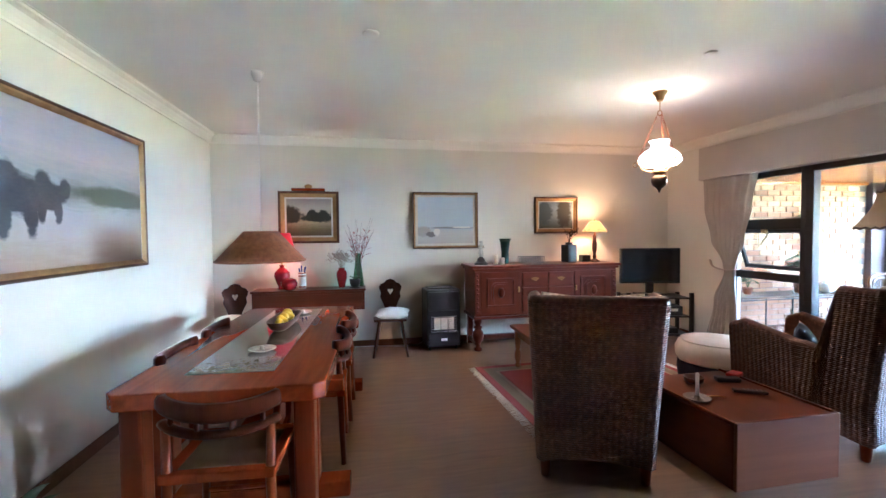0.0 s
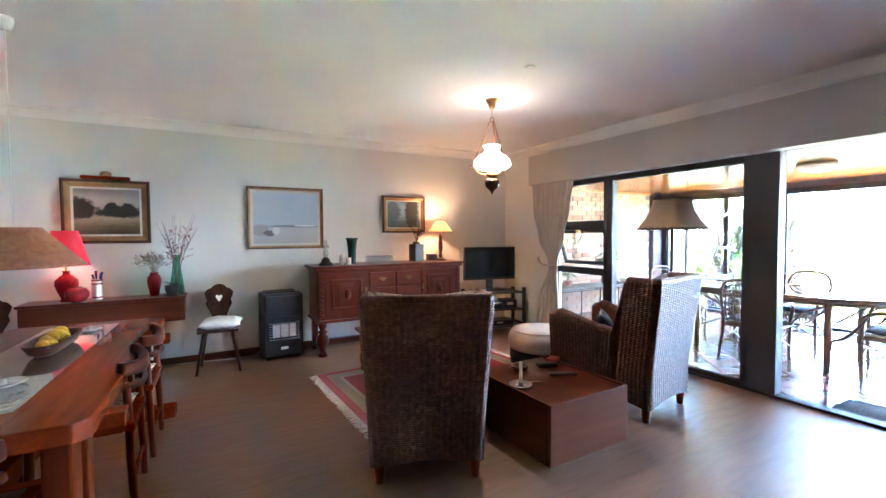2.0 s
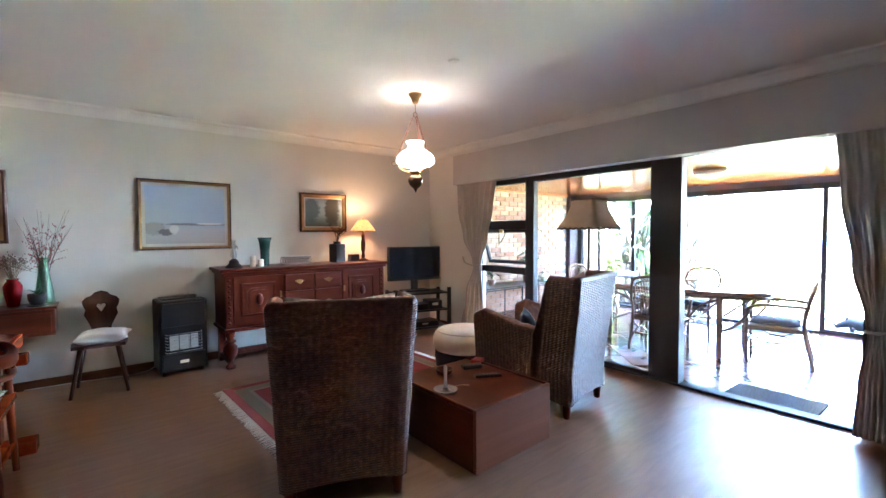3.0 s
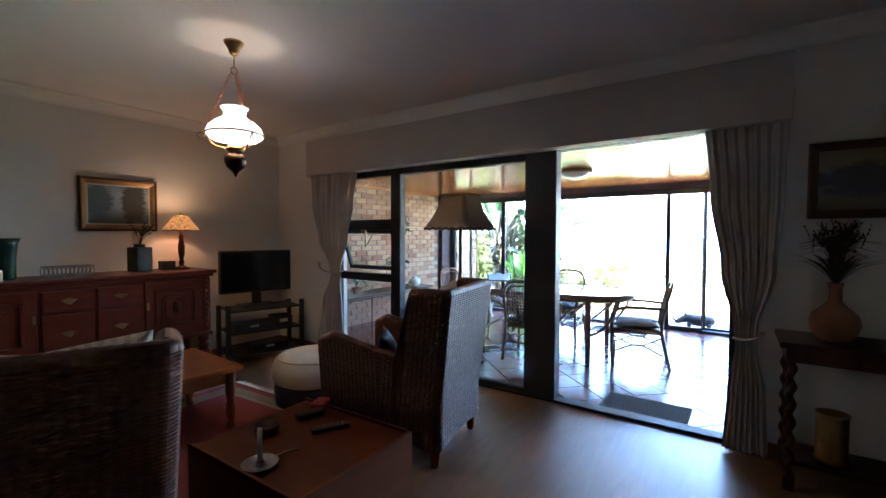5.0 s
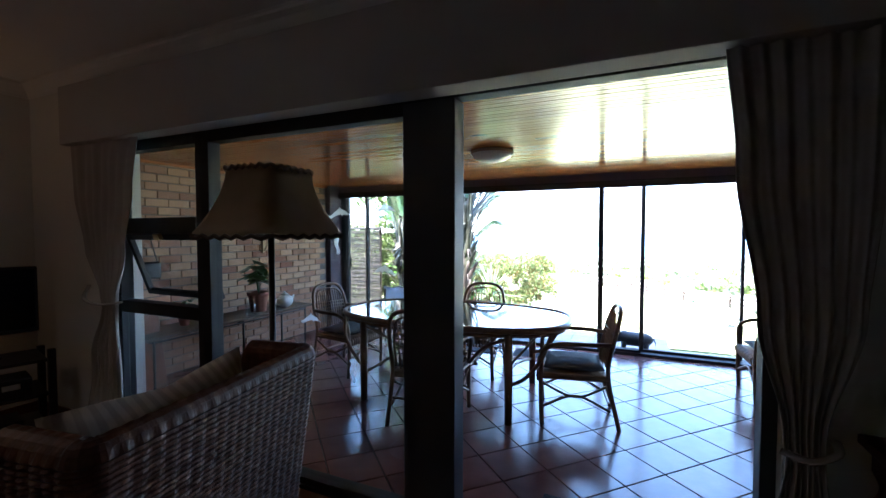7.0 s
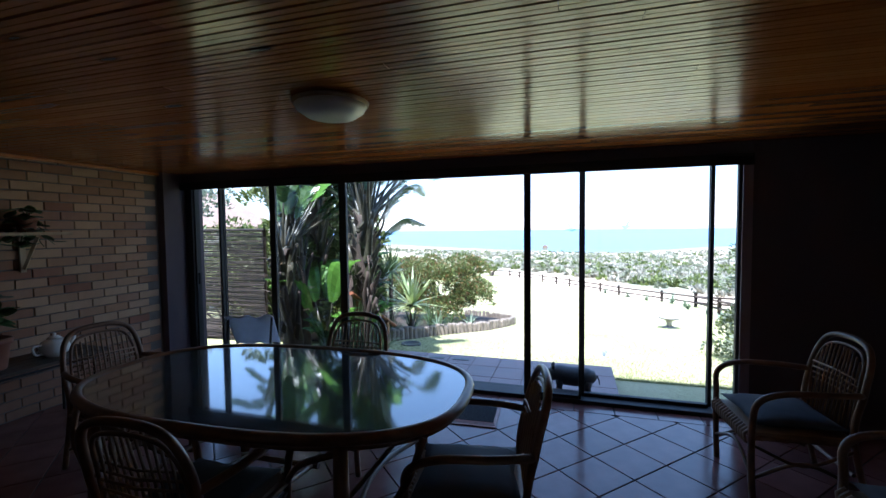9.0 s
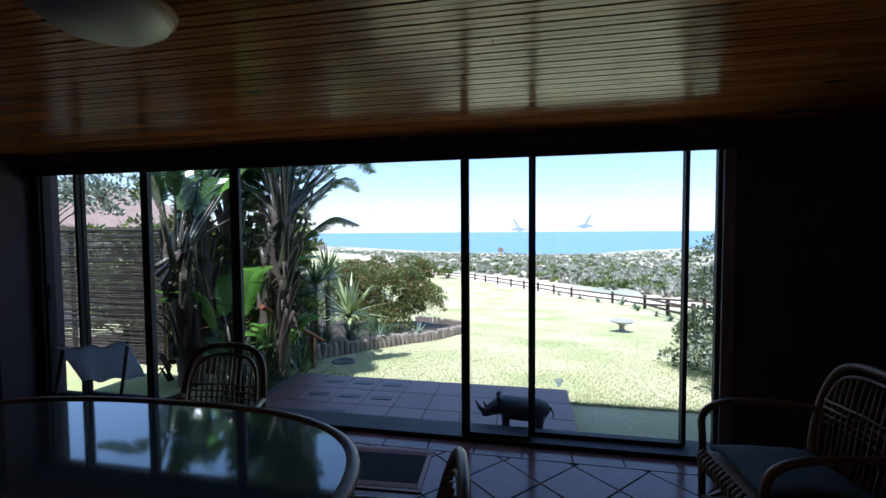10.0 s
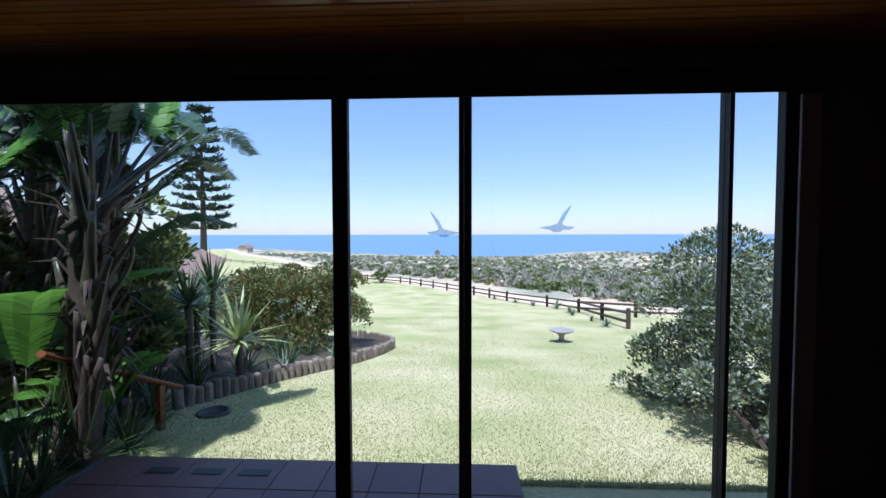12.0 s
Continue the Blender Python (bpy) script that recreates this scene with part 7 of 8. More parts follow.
t = thing("paw_transfer", (8.412, 0.305, 0.425), 0, "pale paw print shape stuck on the glass", "window transfer", "window transfers")
for u, v, r0 in ((0, 0, 0.018), (-0.022, 0.022, 0.008), (-0.008, 0.032, 0.008), (0.010, 0.032, 0.008), (0.024, 0.020, 0.008)):
    part("pad", plate(B(), [(u + r0 * math.cos(a), v + r0 * 1.2 * math.sin(a)) for a in [6.283 * i / 12 for i in range(12)]], 0.0012, None, "x"), M["transfer_white"], t)
DOLPHIN = [(-0.08, -0.01), (-0.05, 0.018), (-0.01, 0.032), (0.0, 0.048), (0.012, 0.03), (0.04, 0.012), (0.07, -0.012), (0.09, -0.008), (0.082, -0.022), (0.068, -0.03), (0.03, -0.012), (-0.01, 0.0), (-0.02, -0.016), (-0.028, -0.002), (-0.055, -0.006)]
for y, z, nm in ((2.07, 1.585, 1), (1.78, 1.60, 1), (1.78, 1.28, -1), (2.28, 0.98, 1)):
    t = thing("dolphin_transfer", (4.652, y, z), 0, "pale leaping dolphin shape stuck on the fixed pane", "window transfer", "window transfers")
    part("dolphin", plate(B(), [(nm * u * 0.85, v * 0.85) for u, v in DOLPHIN], 0.0012, None, "x"), M["transfer_white"], t)
SEA = [(0.0, 0.07), (0.02, 0.066), (0.035, 0.05), (0.022, 0.046), (0.018, 0.03), (0.03, 0.01), (0.025, -0.02), (0.008, -0.045), (0.012, -0.065), (-0.002, -0.07), (-0.012, -0.055), (-0.006, -0.035), (0.004, -0.015), (-0.004, 0.01), (-0.006, 0.035), (-0.014, 0.055)]
for y, z in ((2.08, 1.43), (1.98, 0.72)):
    t = thing("seahorse_transfer", (4.652, y, z), 0, "pale seahorse shape stuck on the fixed pane", "window transfer", "window transfers")
    part("seahorse", plate(B(), SEA, 0.0012, None, "x"), M["transfer_white"], t)

# ---- rhino figure on the patio ----
rh = B()
body = [(-0.235, 0.155, 0.02), (-0.21, 0.165, 0.062), (-0.15, 0.17, 0.085), (-0.05, 0.165, 0.092), (0.05, 0.17, 0.09), (0.11, 0.185, 0.085), (0.15, 0.185, 0.07), (0.19, 0.165, 0.055), (0.235, 0.14, 0.042), (0.27, 0.115, 0.03), (0.29, 0.105, 0.015)]
tube(rh, [(u, 0, z) for u, z, r in body], [r for u, z, r in body], 16)
for u in (-0.16, 0.10):
    for s in (-1, 1):
        tube(rh, [(u, s * 0.045, 0.14), (u + 0.005, s * 0.05, 0.06), (u, s * 0.05, 0.0)], [0.042, 0.028, 0.032], 10)
tube(rh, curve_pts([(0.275, 0, 0.13), (0.315, 0, 0.165), (0.345, 0, 0.225)], 8), [0.024, 0.022, 0.019, 0.016, 0.013, 0.010, 0.007, 0.004, 0.002][:len(curve_pts([(0.275, 0, 0.13), (0.315, 0, 0.165), (0.345, 0, 0.225)], 8))], 8)
tube(rh, curve_pts([(0.245, 0, 0.155), (0.268, 0, 0.185), (0.278, 0, 0.215)], 6), [0.016, 0.014, 0.012, 0.010, 0.007, 0.005, 0.002][:len(curve_pts([(0.245, 0, 0.155), (0.268, 0, 0.185), (0.278, 0, 0.215)], 6))], 8)
for s in (-1, 1):
    tube(rh, [(0.165, s * 0.04, 0.235), (0.16, s * 0.05, 0.262), (0.155, s * 0.052, 0.282)], [0.014, 0.018, 0.004], 8)
tube(rh, [(-0.24, 0, 0.19), (-0.262, 0, 0.14), (-0.265, 0, 0.10)], [0.010, 0.006, 0.004], 6)
M["dark_stone"] = surface("dark_carved_stone", (0.035, 0.033, 0.035), (0.06, 0.057, 0.06), 0.55, 9, 120, 0.15)
rr = tagged(part("rhino_figure", rh, M["dark_stone"], None, "", True), "dark carved rhinoceros garden figure on the tiled patio", "statue")
rr.matrix_basis = pose(8.66, 0.59, -0.045, 0, 0, 93)
# ---- garden things ----
M["foliage_olive"] = leaf_mat("olive_green_leaf", (0.07, 0.10, 0.025), (0.22, 0.26, 0.07), 0.5, 0.2, 0.25)
M["foliage_grey"] = leaf_mat("grey_green_leaf", (0.06, 0.09, 0.05), (0.42, 0.46, 0.35), 0.42, 0.2, 0.12)
M["foliage_red"] = leaf_mat("reddish_leaf_tip", (0.20, 0.10, 0.035), (0.28, 0.16, 0.05), 0.5, 0.2, 0.25)
M["strelitzia"] = leaf_mat("banana_like_leaf", (0.022, 0.05, 0.014), (0.075, 0.135, 0.04), 0.22, 0.2, 0.2)
M["strelitzia_young"] = leaf_mat("fresh_green_leaf", (0.11, 0.26, 0.035), (0.16, 0.34, 0.05), 0.35, 0.2, 0.45)
M["petiole"] = surface("grey_green_stalk", (0.03, 0.031, 0.018), (0.10, 0.09, 0.06), 0.38, 8, 60, 0.2)
M["sheath"] = surface("dry_brown_leaf_base", (0.03, 0.021, 0.015), (0.085, 0.058, 0.04), 0.8, 10, 70, 0.3)
M["yucca"] = leaf_mat("spiky_yucca_leaf", (0.03, 0.06, 0.022), (0.12, 0.17, 0.065), 0.3, 0.2, 0.15)
M["yucca_pale"] = leaf_mat("variegated_yucca_leaf", (0.34, 0.42, 0.15), (0.58, 0.62, 0.34), 0.4, 0.2, 0.3)
M["foliage_agave"] = leaf_mat("grey_green_agave_leaf", (0.13, 0.18, 0.11), (0.24, 0.29, 0.19), 0.5, 0.2, 0.1)
M["pine_needle"] = leaf_mat("dark_pine_needle", (0.02, 0.04, 0.022), (0.045, 0.075, 0.04), 0.7, 0.2, 0.0)
M["bark"] = surface("grey_brown_bark", (0.06, 0.047, 0.036), (0.12, 0.095, 0.075), 0.9, 9, 60, 0.5)
M["log"] = surface("weathered_pole_wood", (0.16, 0.13, 0.10), (0.27, 0.225, 0.18), 0.9, 9, 80, 0.3, 0, 0.3, 0.05, 0.2)
M["fence_wood"] = surface("dark_creosoted_pole", (0.045, 0.03, 0.022), (0.085, 0.06, 0.045), 0.85, 7, 80, 0.3)
M["soil"] = surface("dark_mulch", (0.035, 0.027, 0.02), (0.08, 0.06, 0.045), 0.95, 4, 40, 0.8)
M["rail_wood"] = wood("oiled_red_handrail", (0.10, 0.032, 0.014), (0.20, 0.075, 0.035), 0.45, "x")
M["stone_grey"] = surface("grey_cast_stone", (0.22, 0.21, 0.20), (0.32, 0.31, 0.29), 0.9, 9, 80, 0.4)


def leaf_cloud(name, pts, dirs, length, width, material, parent=None, seed=1, label=""):
    """Many small folded leaves: one mesh from points and directions."""
    r = np.random.RandomState(seed)
    n = len(pts)
    pts, dirs = np.asarray(pts, float), np.asarray(dirs, float)
    dirs = dirs + r.normal(0, 0.45, (n, 3))
    dirs /= np.linalg.norm(dirs, axis=1)[:, None] + 1e-9
    rndv = r.normal(0, 1, (n, 3))
    side = np.cross(dirs, rndv)
    side /= np.linalg.norm(side, axis=1)[:, None] + 1e-9
    up = np.cross(side, dirs)
    L = (length * r.uniform(0.6, 1.2, n))[:, None]
    W = (width * r.uniform(0.7, 1.2, n))[:, None]
    a, t = pts, pts + dirs * L
    mid = pts + dirs * L * 0.45
    lft, rgt = mid + side * W + up * W * 0.4, mid - side * W + up * W * 0.4
    co = np.stack([a, lft, t, rgt], 1).reshape(-1, 3)
    me = bpy.data.meshes.new(name)
    i = np.arange(n) * 4
    tri = np.concatenate([np.stack([i, i + 1, i + 2], 1), np.stack([i, i + 2, i + 3], 1)])
    me.from_pydata(co.tolist(), [], tri.tolist())
    me.materials.append(material)
    ob = new(name, me)
    if parent is not None:
        ob.parent = parent
    return tagged(ob, label, "", "", "stuff" if parent is not None else "")


def bush(name, at, radius, height, count, leaf, mats, seed, label, category="bush", group="", squash=1.0, clumps=26):
    """A rounded shrub: clumps of leaves over an uneven mound, with gaps, on a few stems."""
    t = thing(name, at, 0, label, category, group)
    r = np.random.RandomState(seed)
    cs = []
    for i in range(clumps):
        a, u = r.uniform(0, 2 * np.pi), r.uniform(0, 1)
        rr = radius * (0.35 + 0.6 * np.sqrt(r.uniform(0, 1)))
        z = height * (0.12 + 0.72 * u * np.sqrt(max(1 - (rr / radius * 0.86) ** 2, 0.03)) + 0.08 * r.uniform())
        cs.append((rr * np.cos(a) * squash, rr * np.sin(a), z, radius * r.uniform(0.22, 0.40)))
    per = count // clumps
    for k, (mat, share) in enumerate(mats):
        P, D = [], []
        for (x, y, z, s) in cs:
            v = r.normal(0, 1, (int(per * share), 3))
            v /= np.linalg.norm(v, axis=1)[:, None]
            v[:, 2] = np.abs(v[:, 2]) * 1.0 - 0.25
            rad = s * (0.72 + 0.34 * r.uniform(0, 1, len(v)))[:, None]
            q = np.array([x, y, z]) + v * rad * np.array([1, 1, 0.85])
            q[:, 2] = np.maximum(q[:, 2], 0.02)
            P.append(q)
            D.append(v + np.array([0, 0, 0.45]))
        leaf_cloud("leaves" if k == 0 else "leaf_tips", np.concatenate(P), np.concatenate(D), leaf, leaf * 0.27, M[mat], t, seed + k)
    rr = random.Random(seed)
    bm = B()
    for (x, y, z, s) in cs[:12]:
        tube(bm, curve_pts([(x * 0.08, y * 0.08, -0.05), (x * 0.5, y * 0.5, z * 0.55), (x, y, z)], 6), [0.03, 0.026, 0.022, 0.018, 0.014, 0.01, 0.006][:len(curve_pts([(0, 0, 0), (0, 0, 1), (0, 0, 2)], 6))], 5)
    part("branches", bm, M["bark"], t)
    return t


def torn_leaf(bm, pts, width, rnd, tear=0.5, fold=0.35):
    """A long paddle leaf along a midrib, its blade split into many narrow strips that hang a little apart."""
    pts = [Vector(p) for p in pts]
    n = len(pts) - 1
    cut = max(3, int(3 + 2 * tear)) * n
    def at(u):
        k = min(int(u * n), n - 1)
        return pts[k].lerp(pts[k + 1], u * n - k), (pts[k + 1] - pts[k]).normalized()
    for s in (1, -1):
        droop, hold, gap = 0.0, 0, 0.97
        for j in range(cut):
            if hold == 0:
                hold = rnd.randint(1, 3) if tear > 0.4 else rnd.randint(4, 12)
                droop, gap = rnd.uniform(0.0, 0.55) * tear, rnd.uniform(0.0, 0.10)
            hold -= 1
            u0, u1 = j / cut, (j + 0.94) / cut
            (a, d), (b, _) = at(u0), at(u1)
            side = d.cross(Vector((0, 0, 1)))
            side = (side.normalized() if side.length > 1e-5 else Vector((1, 0, 0))) * s
            w = width * (math.sin(math.pi * (0.07 + 0.89 * u0)) ** 0.6) * (1 - gap)
            mid = side * w * 0.55 + d * w * 0.22 + Vector((0, 0, fold * w * 0.5 - droop * w * 0.25))
            tip = side * w * 0.98 + d * w * (0.50 + 0.3 * tear) + Vector((0, 0, fold * w * 0.4 - droop * w))
            q = [bm.verts.new(v) for v in (a, b, b + mid, a + mid, a * 0.35 + b * 0.65 + tip if tear > 0.4 else b + tip, a + tip * 0.98)]
            bm.faces.new((q[0], q[1], q[2], q[3]))
            bm.faces.new((q[3], q[2], q[4], q[5]))


FRONDS = (((0.42, -0.35, 2.05), (0.98, -0.72, 2.50), (1.42, -0.77, 2.36), 0.19, 0.3), ((0.46, -0.25, 1.75), (0.95, -0.50, 2.16), (1.40, -0.55, 2.08), 0.18, 1.1), ((0.42, -0.20, 1.42), (0.88, -0.46, 1.72), (1.29, -0.60, 1.62), 0.17, -0.9))


def strelitzia(at, seed, trunks, label):
    """A giant strelitzia clump: fan-leaved stems with torn paddle leaves."""
    t = thing("strelitzia_tree", at, 0, label, "tree")
    r = random.Random(seed)
    for (bx, by, lean_x, lean_y, h, nl, fan) in trunks:
        base = Vector((bx, by, -0.3))
        top = Vector((bx + lean_x, by + lean_y, h))
        pts = curve_pts([base, base * 0.5 + top * 0.5 + Vector((0.05, 0.03, 0)), top], 14)
        part("trunk", tube(B(), pts, [0.13 - 0.02 * i / len(pts) + 0.012 * (i % 2) for i in range(len(pts))], 10), M["sheath"], t, "rough ringed trunk", True)
        f = Vector((math.cos(fan), math.sin(fan), 0))
        for i in range(nl):
            u = (i + 0.5) / nl * 2 - 1
            ang = u * 1.15 + r.uniform(-0.08, 0.08)
            d = f * math.sin(ang) + Vector((0, 0, math.cos(ang))) + Vector((r.uniform(-0.22, 0.22), r.uniform(-0.22, 0.22), 0))
            if d.y < 0:
                d.y *= 0.35
            d.normalize()
            pl = r.uniform(0.7, 1.1)
            p0 = top - Vector((0, 0, 0.45 * (1 - abs(u)))) + f * u * 0.10
            p1 = p0 + d * pl + Vector((0, 0, -0.05))
            out = (f * u + Vector((r.uniform(-0.4, 0.4), r.uniform(-0.4, 0.4), 0)))
            if out.length < 0.15:
                out = Vector((r.uniform(-1, 1), r.uniform(-1, 1), 0))
            if out.y < 0:
                out.y *= 0.3
            out.normalize()
            L = r.uniform(0.8, 1.2)
            if p1.x + d.x * L < -0.75:
                d.x, out.x = abs(d.x), abs(out.x)
                p1 = p0 + d * pl
            p2 = p1 + d * L * 0.55 + out * L * 0.12
            p3 = p2 + d * L * 0.12 + out * L * 0.42 - Vector((0, 0, L * 0.16 * (1 + abs(u))))
            for q in (p2, p3):
                if q.y < 0.45 * q.x - 0.55:
                    q.y = 0.45 * q.x - 0.55 + 0.25 * r.random()
            st = part("leaf_stalk", tube(B(), curve_pts([p0 - d * 0.25, p0 + d * pl * 0.5, p1], 8), [0.036, 0.033, 0.03, 0.027, 0.024, 0.021, 0.018, 0.016, 0.014][:len(curve_pts([p0, p1, p2], 8))], 6, False, 0.7), M["petiole"], t, "", True)
            bm = B()
            torn_leaf(bm, curve_pts([p1, p2, p3], 12), r.uniform(0.13, 0.20), r, 0.85 if abs(u) > 0.3 else 0.6)
            part("leaf", bm, M["strelitzia_young"] if r.random() < 0.14 else M["strelitzia"], t)
        # overlapping boat-shaped leaf bases up the stem
        for i in range(18):
            sd = 1 if i % 2 else -1
            z0 = -0.1 + (h - 0.15) * i / 17
            c0 = base.lerp(top, (z0 + 0.3) / (h + 0.3))
            o = (f * sd + Vector((r.uniform(-0.5, 0.5), r.uniform(-0.5, 0.5), 0))).normalized()
            L = r.uniform(0.5, 0.8)
            part("leaf_base", tube(B(), curve_pts([c0 + o * 0.04, c0 + o * 0.15 + Vector((0, 0, L * 0.45)), c0 + o * r.uniform(0.22, 0.36) + Vector((0, 0, L))], 6), [0.075, 0.07, 0.062, 0.05, 0.04, 0.03, 0.02], 7, False, 0.5), M["petiole"] if i > 6 else M["sheath"], t, "", True)
        # old sheaths hanging round the head
        bm = B()
        for i in range(40):
            a = r.uniform(0, 6.28)
            o = Vector((math.cos(a), math.sin(a), 0))
            s0 = top + Vector((0, 0, r.uniform(-1.5, 0.05))) + o * 0.10
            tube(bm, [s0, s0 + o * 0.10 + Vector((0, 0, 0.16)), s0 + o * r.uniform(0.2, 0.34) + Vector((0, 0, r.uniform(-0.1, 0.25)))], [0.03, 0.018, 0.004], 5, False, 0.4)
        tagged(part("dry_sheaths", bm, M["sheath"], t), "", "", "", "stuff")
    # long fronds arching over the lawn
    for start, crest, end, w, lift_edge in FRONDS:
        p0, p2, p3 = Vector(start), Vector(crest), Vector(end)
        p1 = p0 * 0.5 + p2 * 0.5 + Vector((0, 0, 0.05))
        part("leaf_stalk", tube(B(), curve_pts([p0 - Vector((0.1, -0.3, 0.7)), p0 - Vector((0, -0.05, 0.2)), p0], 8), 0.018, 6), M["petiole"], t, "", True)
        bm = B()
        torn_leaf(bm, curve_pts([p0, p1, p2, p3], 24), w, r, 0.8, lift_edge)
        part("leaf", bm, M["strelitzia"], t)
    # white-blue beaked flowers
    for k in range(3):
        a = r.uniform(-2.2, -0.4)
        tr = trunks[k % 2]
        p0 = Vector((tr[0] + tr[2], tr[1] + tr[3], tr[4] - 0.05)) + Vector((math.cos(a), math.sin(a), 0)) * 0.22
        bm = B()
        for j in range(5):
            o = Vector((math.cos(a + r.uniform(-0.8, 0.8)), math.sin(a + r.uniform(-0.8, 0.8)), r.uniform(-0.1, 0.9))).normalized()
            broad_leaf(bm, p0, p0 + o * r.uniform(0.16, 0.26), 0.018, 0.1, 4)
        part("flower", bm, M["flower_pale"], t, "pale beaked flower")
    return t


M["flower_pale"] = surface("pale_flower_bract", (0.42, 0.42, 0.46), (0.60, 0.58, 0.60), 0.6, 8, 60, 0.1)
strelitzia((9.80, 3.50, 0), 5, [(-0.05, -0.1, 0.12, -0.05, 1.75, 26, 0.9), (0.35, 0.35, 0.25, -0.22, 1.95, 26, 1.0), (0.15, 1.0, 0.1, 0.2, 1.9, 20, 0.3), (0.9, 1.2, 0.2, 0.1, 2.2, 20, 1.2), (-0.35, 0.75, -0.05, 0.15, 1.3, 16, 0.6)],
           "tall giant strelitzia clump with torn paddle leaves beside the patio")


def fan_clump(name, at, seed, count, length, width, mat, label, category="plant", spread=0.5, tear=0.15):
    t = thing(name, at, 0, label, category)
    r = random.Random(seed)
    for i in range(count):
        a = r.uniform(0, 6.28)
        o = Vector((math.cos(a), math.sin(a), 0))
        L = length * r.uniform(0.7, 1.1)
        p0 = o * 0.05
        p1 = o * L * spread * 0.45 + Vector((0, 0, L * 0.5))
        p2 = o * L * spread * 0.9 + Vector((0, 0, L * 0.85))
        p3 = o * L * spread * 1.5 + Vector((0, 0, L * 0.95))
        part("leaf_stalk", tube(B(), [p0, p1 * 0.6, p1], [0.02, 0.016, 0.012], 6), M["petiole"], t, "", True)
        bm = B()
        torn_leaf(bm, curve_pts([p1, p2, p3], 10), width * r.uniform(0.8, 1.15), r, tear, 0.5)
        part("leaf", bm, M[mat], t)
    return t


fan_clump("banana_plant", (10.1, 4.2, -0.25), 21, 7, 1.35, 0.24, "strelitzia_young", "fresh green broad-leaved plant behind the glass")
fan_clump("broadleaf_plant", (10.05, 3.05 + 0.5, -0.25), 22, 9, 0.75, 0.15, "strelitzia_young", "broad bright green leaves under the strelitzia")
fan_clump("broadleaf_plant", (10.9, 4.2, -0.4), 23, 8, 0.95, 0.18, "strelitzia", "broad dark green leaves under the strelitzia")
fan_clump("broadleaf_plant", (9.35, 3.6, -0.2), 24, 7, 0.6, 0.11, "strelitzia", "dark broad leaves in the shaded bed by the patio")


def strap_plant(name, at, seed, count, length, width, mat, label, up=0.7, spread=0.8, trunk=0.0, group="", category="plant"):
    t = thing(name, at, 0, label, category, group)
    if trunk:
        part("trunk", tube(B(), curve_pts([(0, 0, -0.2), (0.04, 0.02, trunk * 0.5), (0, 0, trunk)], 8), 0.05, 8), M["bark"], t, "", True)
    bm = B()
    r = random.Random(seed)
    for i in range(count):
        a, e = r.uniform(0, 6.28), r.uniform(-0.35, 1.35)
        d = Vector((math.cos(a) * math.cos(e), math.sin(a) * math.cos(e), math.sin(e) * up + 0.1))
        L = length * r.uniform(0.75, 1.1)
        side = Vector((-math.sin(a), math.cos(a), 0))
        b0 = Vector((0, 0, trunk + 0.02))
        prev = None
        for j in range(5):
            u = j / 4
            c = b0 + d * L * u * spread - Vector((0, 0, 0.22 * L * u * u * max(math.cos(e), 0)))
            w = width * (1 - u) ** 0.7 * (0.6 + 0.8 * min(u * 3, 0.5))
            row = (bm.verts.new(c + side * w), bm.verts.new(c - side * w))
            if prev:
                bm.faces.new((prev[0], prev[1], row[1], row[0]))
            prev = row
    tagged(part("spiky_leaves", bm, M[mat], t), "", "", "", "stuff")
    return t


G = ground_z
for x, y, tr, L, mt, sd, lab in ((12.5, 4.35, 1.15, 0.62, "yucca", 51, "tall dark yucca with a spiky head in the bed"), (13.4, 4.55, 1.35, 0.70, "yucca", 52, "tall yucca with upright spiky leaves in the bed"),
                                 (12.9, 3.85, 0.6, 0.85, "yucca_pale", 53, "pale variegated yucca rosette catching the sun"), (11.7, 4.6, 0.9, 0.6, "yucca", 54, "dark spiky yucca behind the handrail"),
                                 (14.3, 5.4, 0.9, 0.7, "yucca", 55, "spiky yucca behind the round bush")):
    strap_plant("yucca", (x, y, G(x, y)), sd, 46 if mt == "yucca_pale" else 90, L, 0.048 if mt == "yucca_pale" else 0.022, mt, lab, 1.0, 1.0, tr, "yuccas in the bed")
for i, (x, y, L) in enumerate(((9.72, 3.35, 0.75), (10.05, 3.25, 0.55), (9.35, 3.3, 0.7), (9.15, 3.25, 0.6), (10.4, 3.62, 0.5), (11.0, 3.75, 0.5), (8.95, 3.4, 0.5))):
    strap_plant("strappy_plant", (x, y, G(x, y)), 60 + i, 70, L, 0.011, "yucca", "arching narrow-leaved green plant in the shady bed", 1.1, 1.0, 0.0, "narrow-leaved plants")
for i, (x, y, L) in enumerate(((11.5, 4.1, 0.6), (12.0, 3.95, 0.55), (12.4, 4.25, 0.7), (13.2, 4.0, 0.6), (13.8, 4.2, 0.7), (14.4, 3.7, 0.5), (14.9, 4.1, 0.7), (11.9, 4.5, 0.8), (15.4, 3.7, 0.45))):
    strap_plant("strappy_plant", (x, y, G(x, y)), 160 + i, 80, L, 0.012, "yucca", "dark arching narrow-leaved plant in the flower bed", 1.0, 1.0, 0.0, "narrow-leaved plants")
for i, (x, y, L) in enumerate(((14.6, 3.0, 0.42), (13.9, 3.6, 0.4), (15.5, 3.2, 0.4), (13.3, 3.55, 0.35))):
    strap_plant("agave", (x, y, G(x, y)), 80 + i, 26, L, 0.03, "foliage_agave", "small grey-green agave in the flower bed", 0.9, 1.0, 0.0, "agaves", "agave")
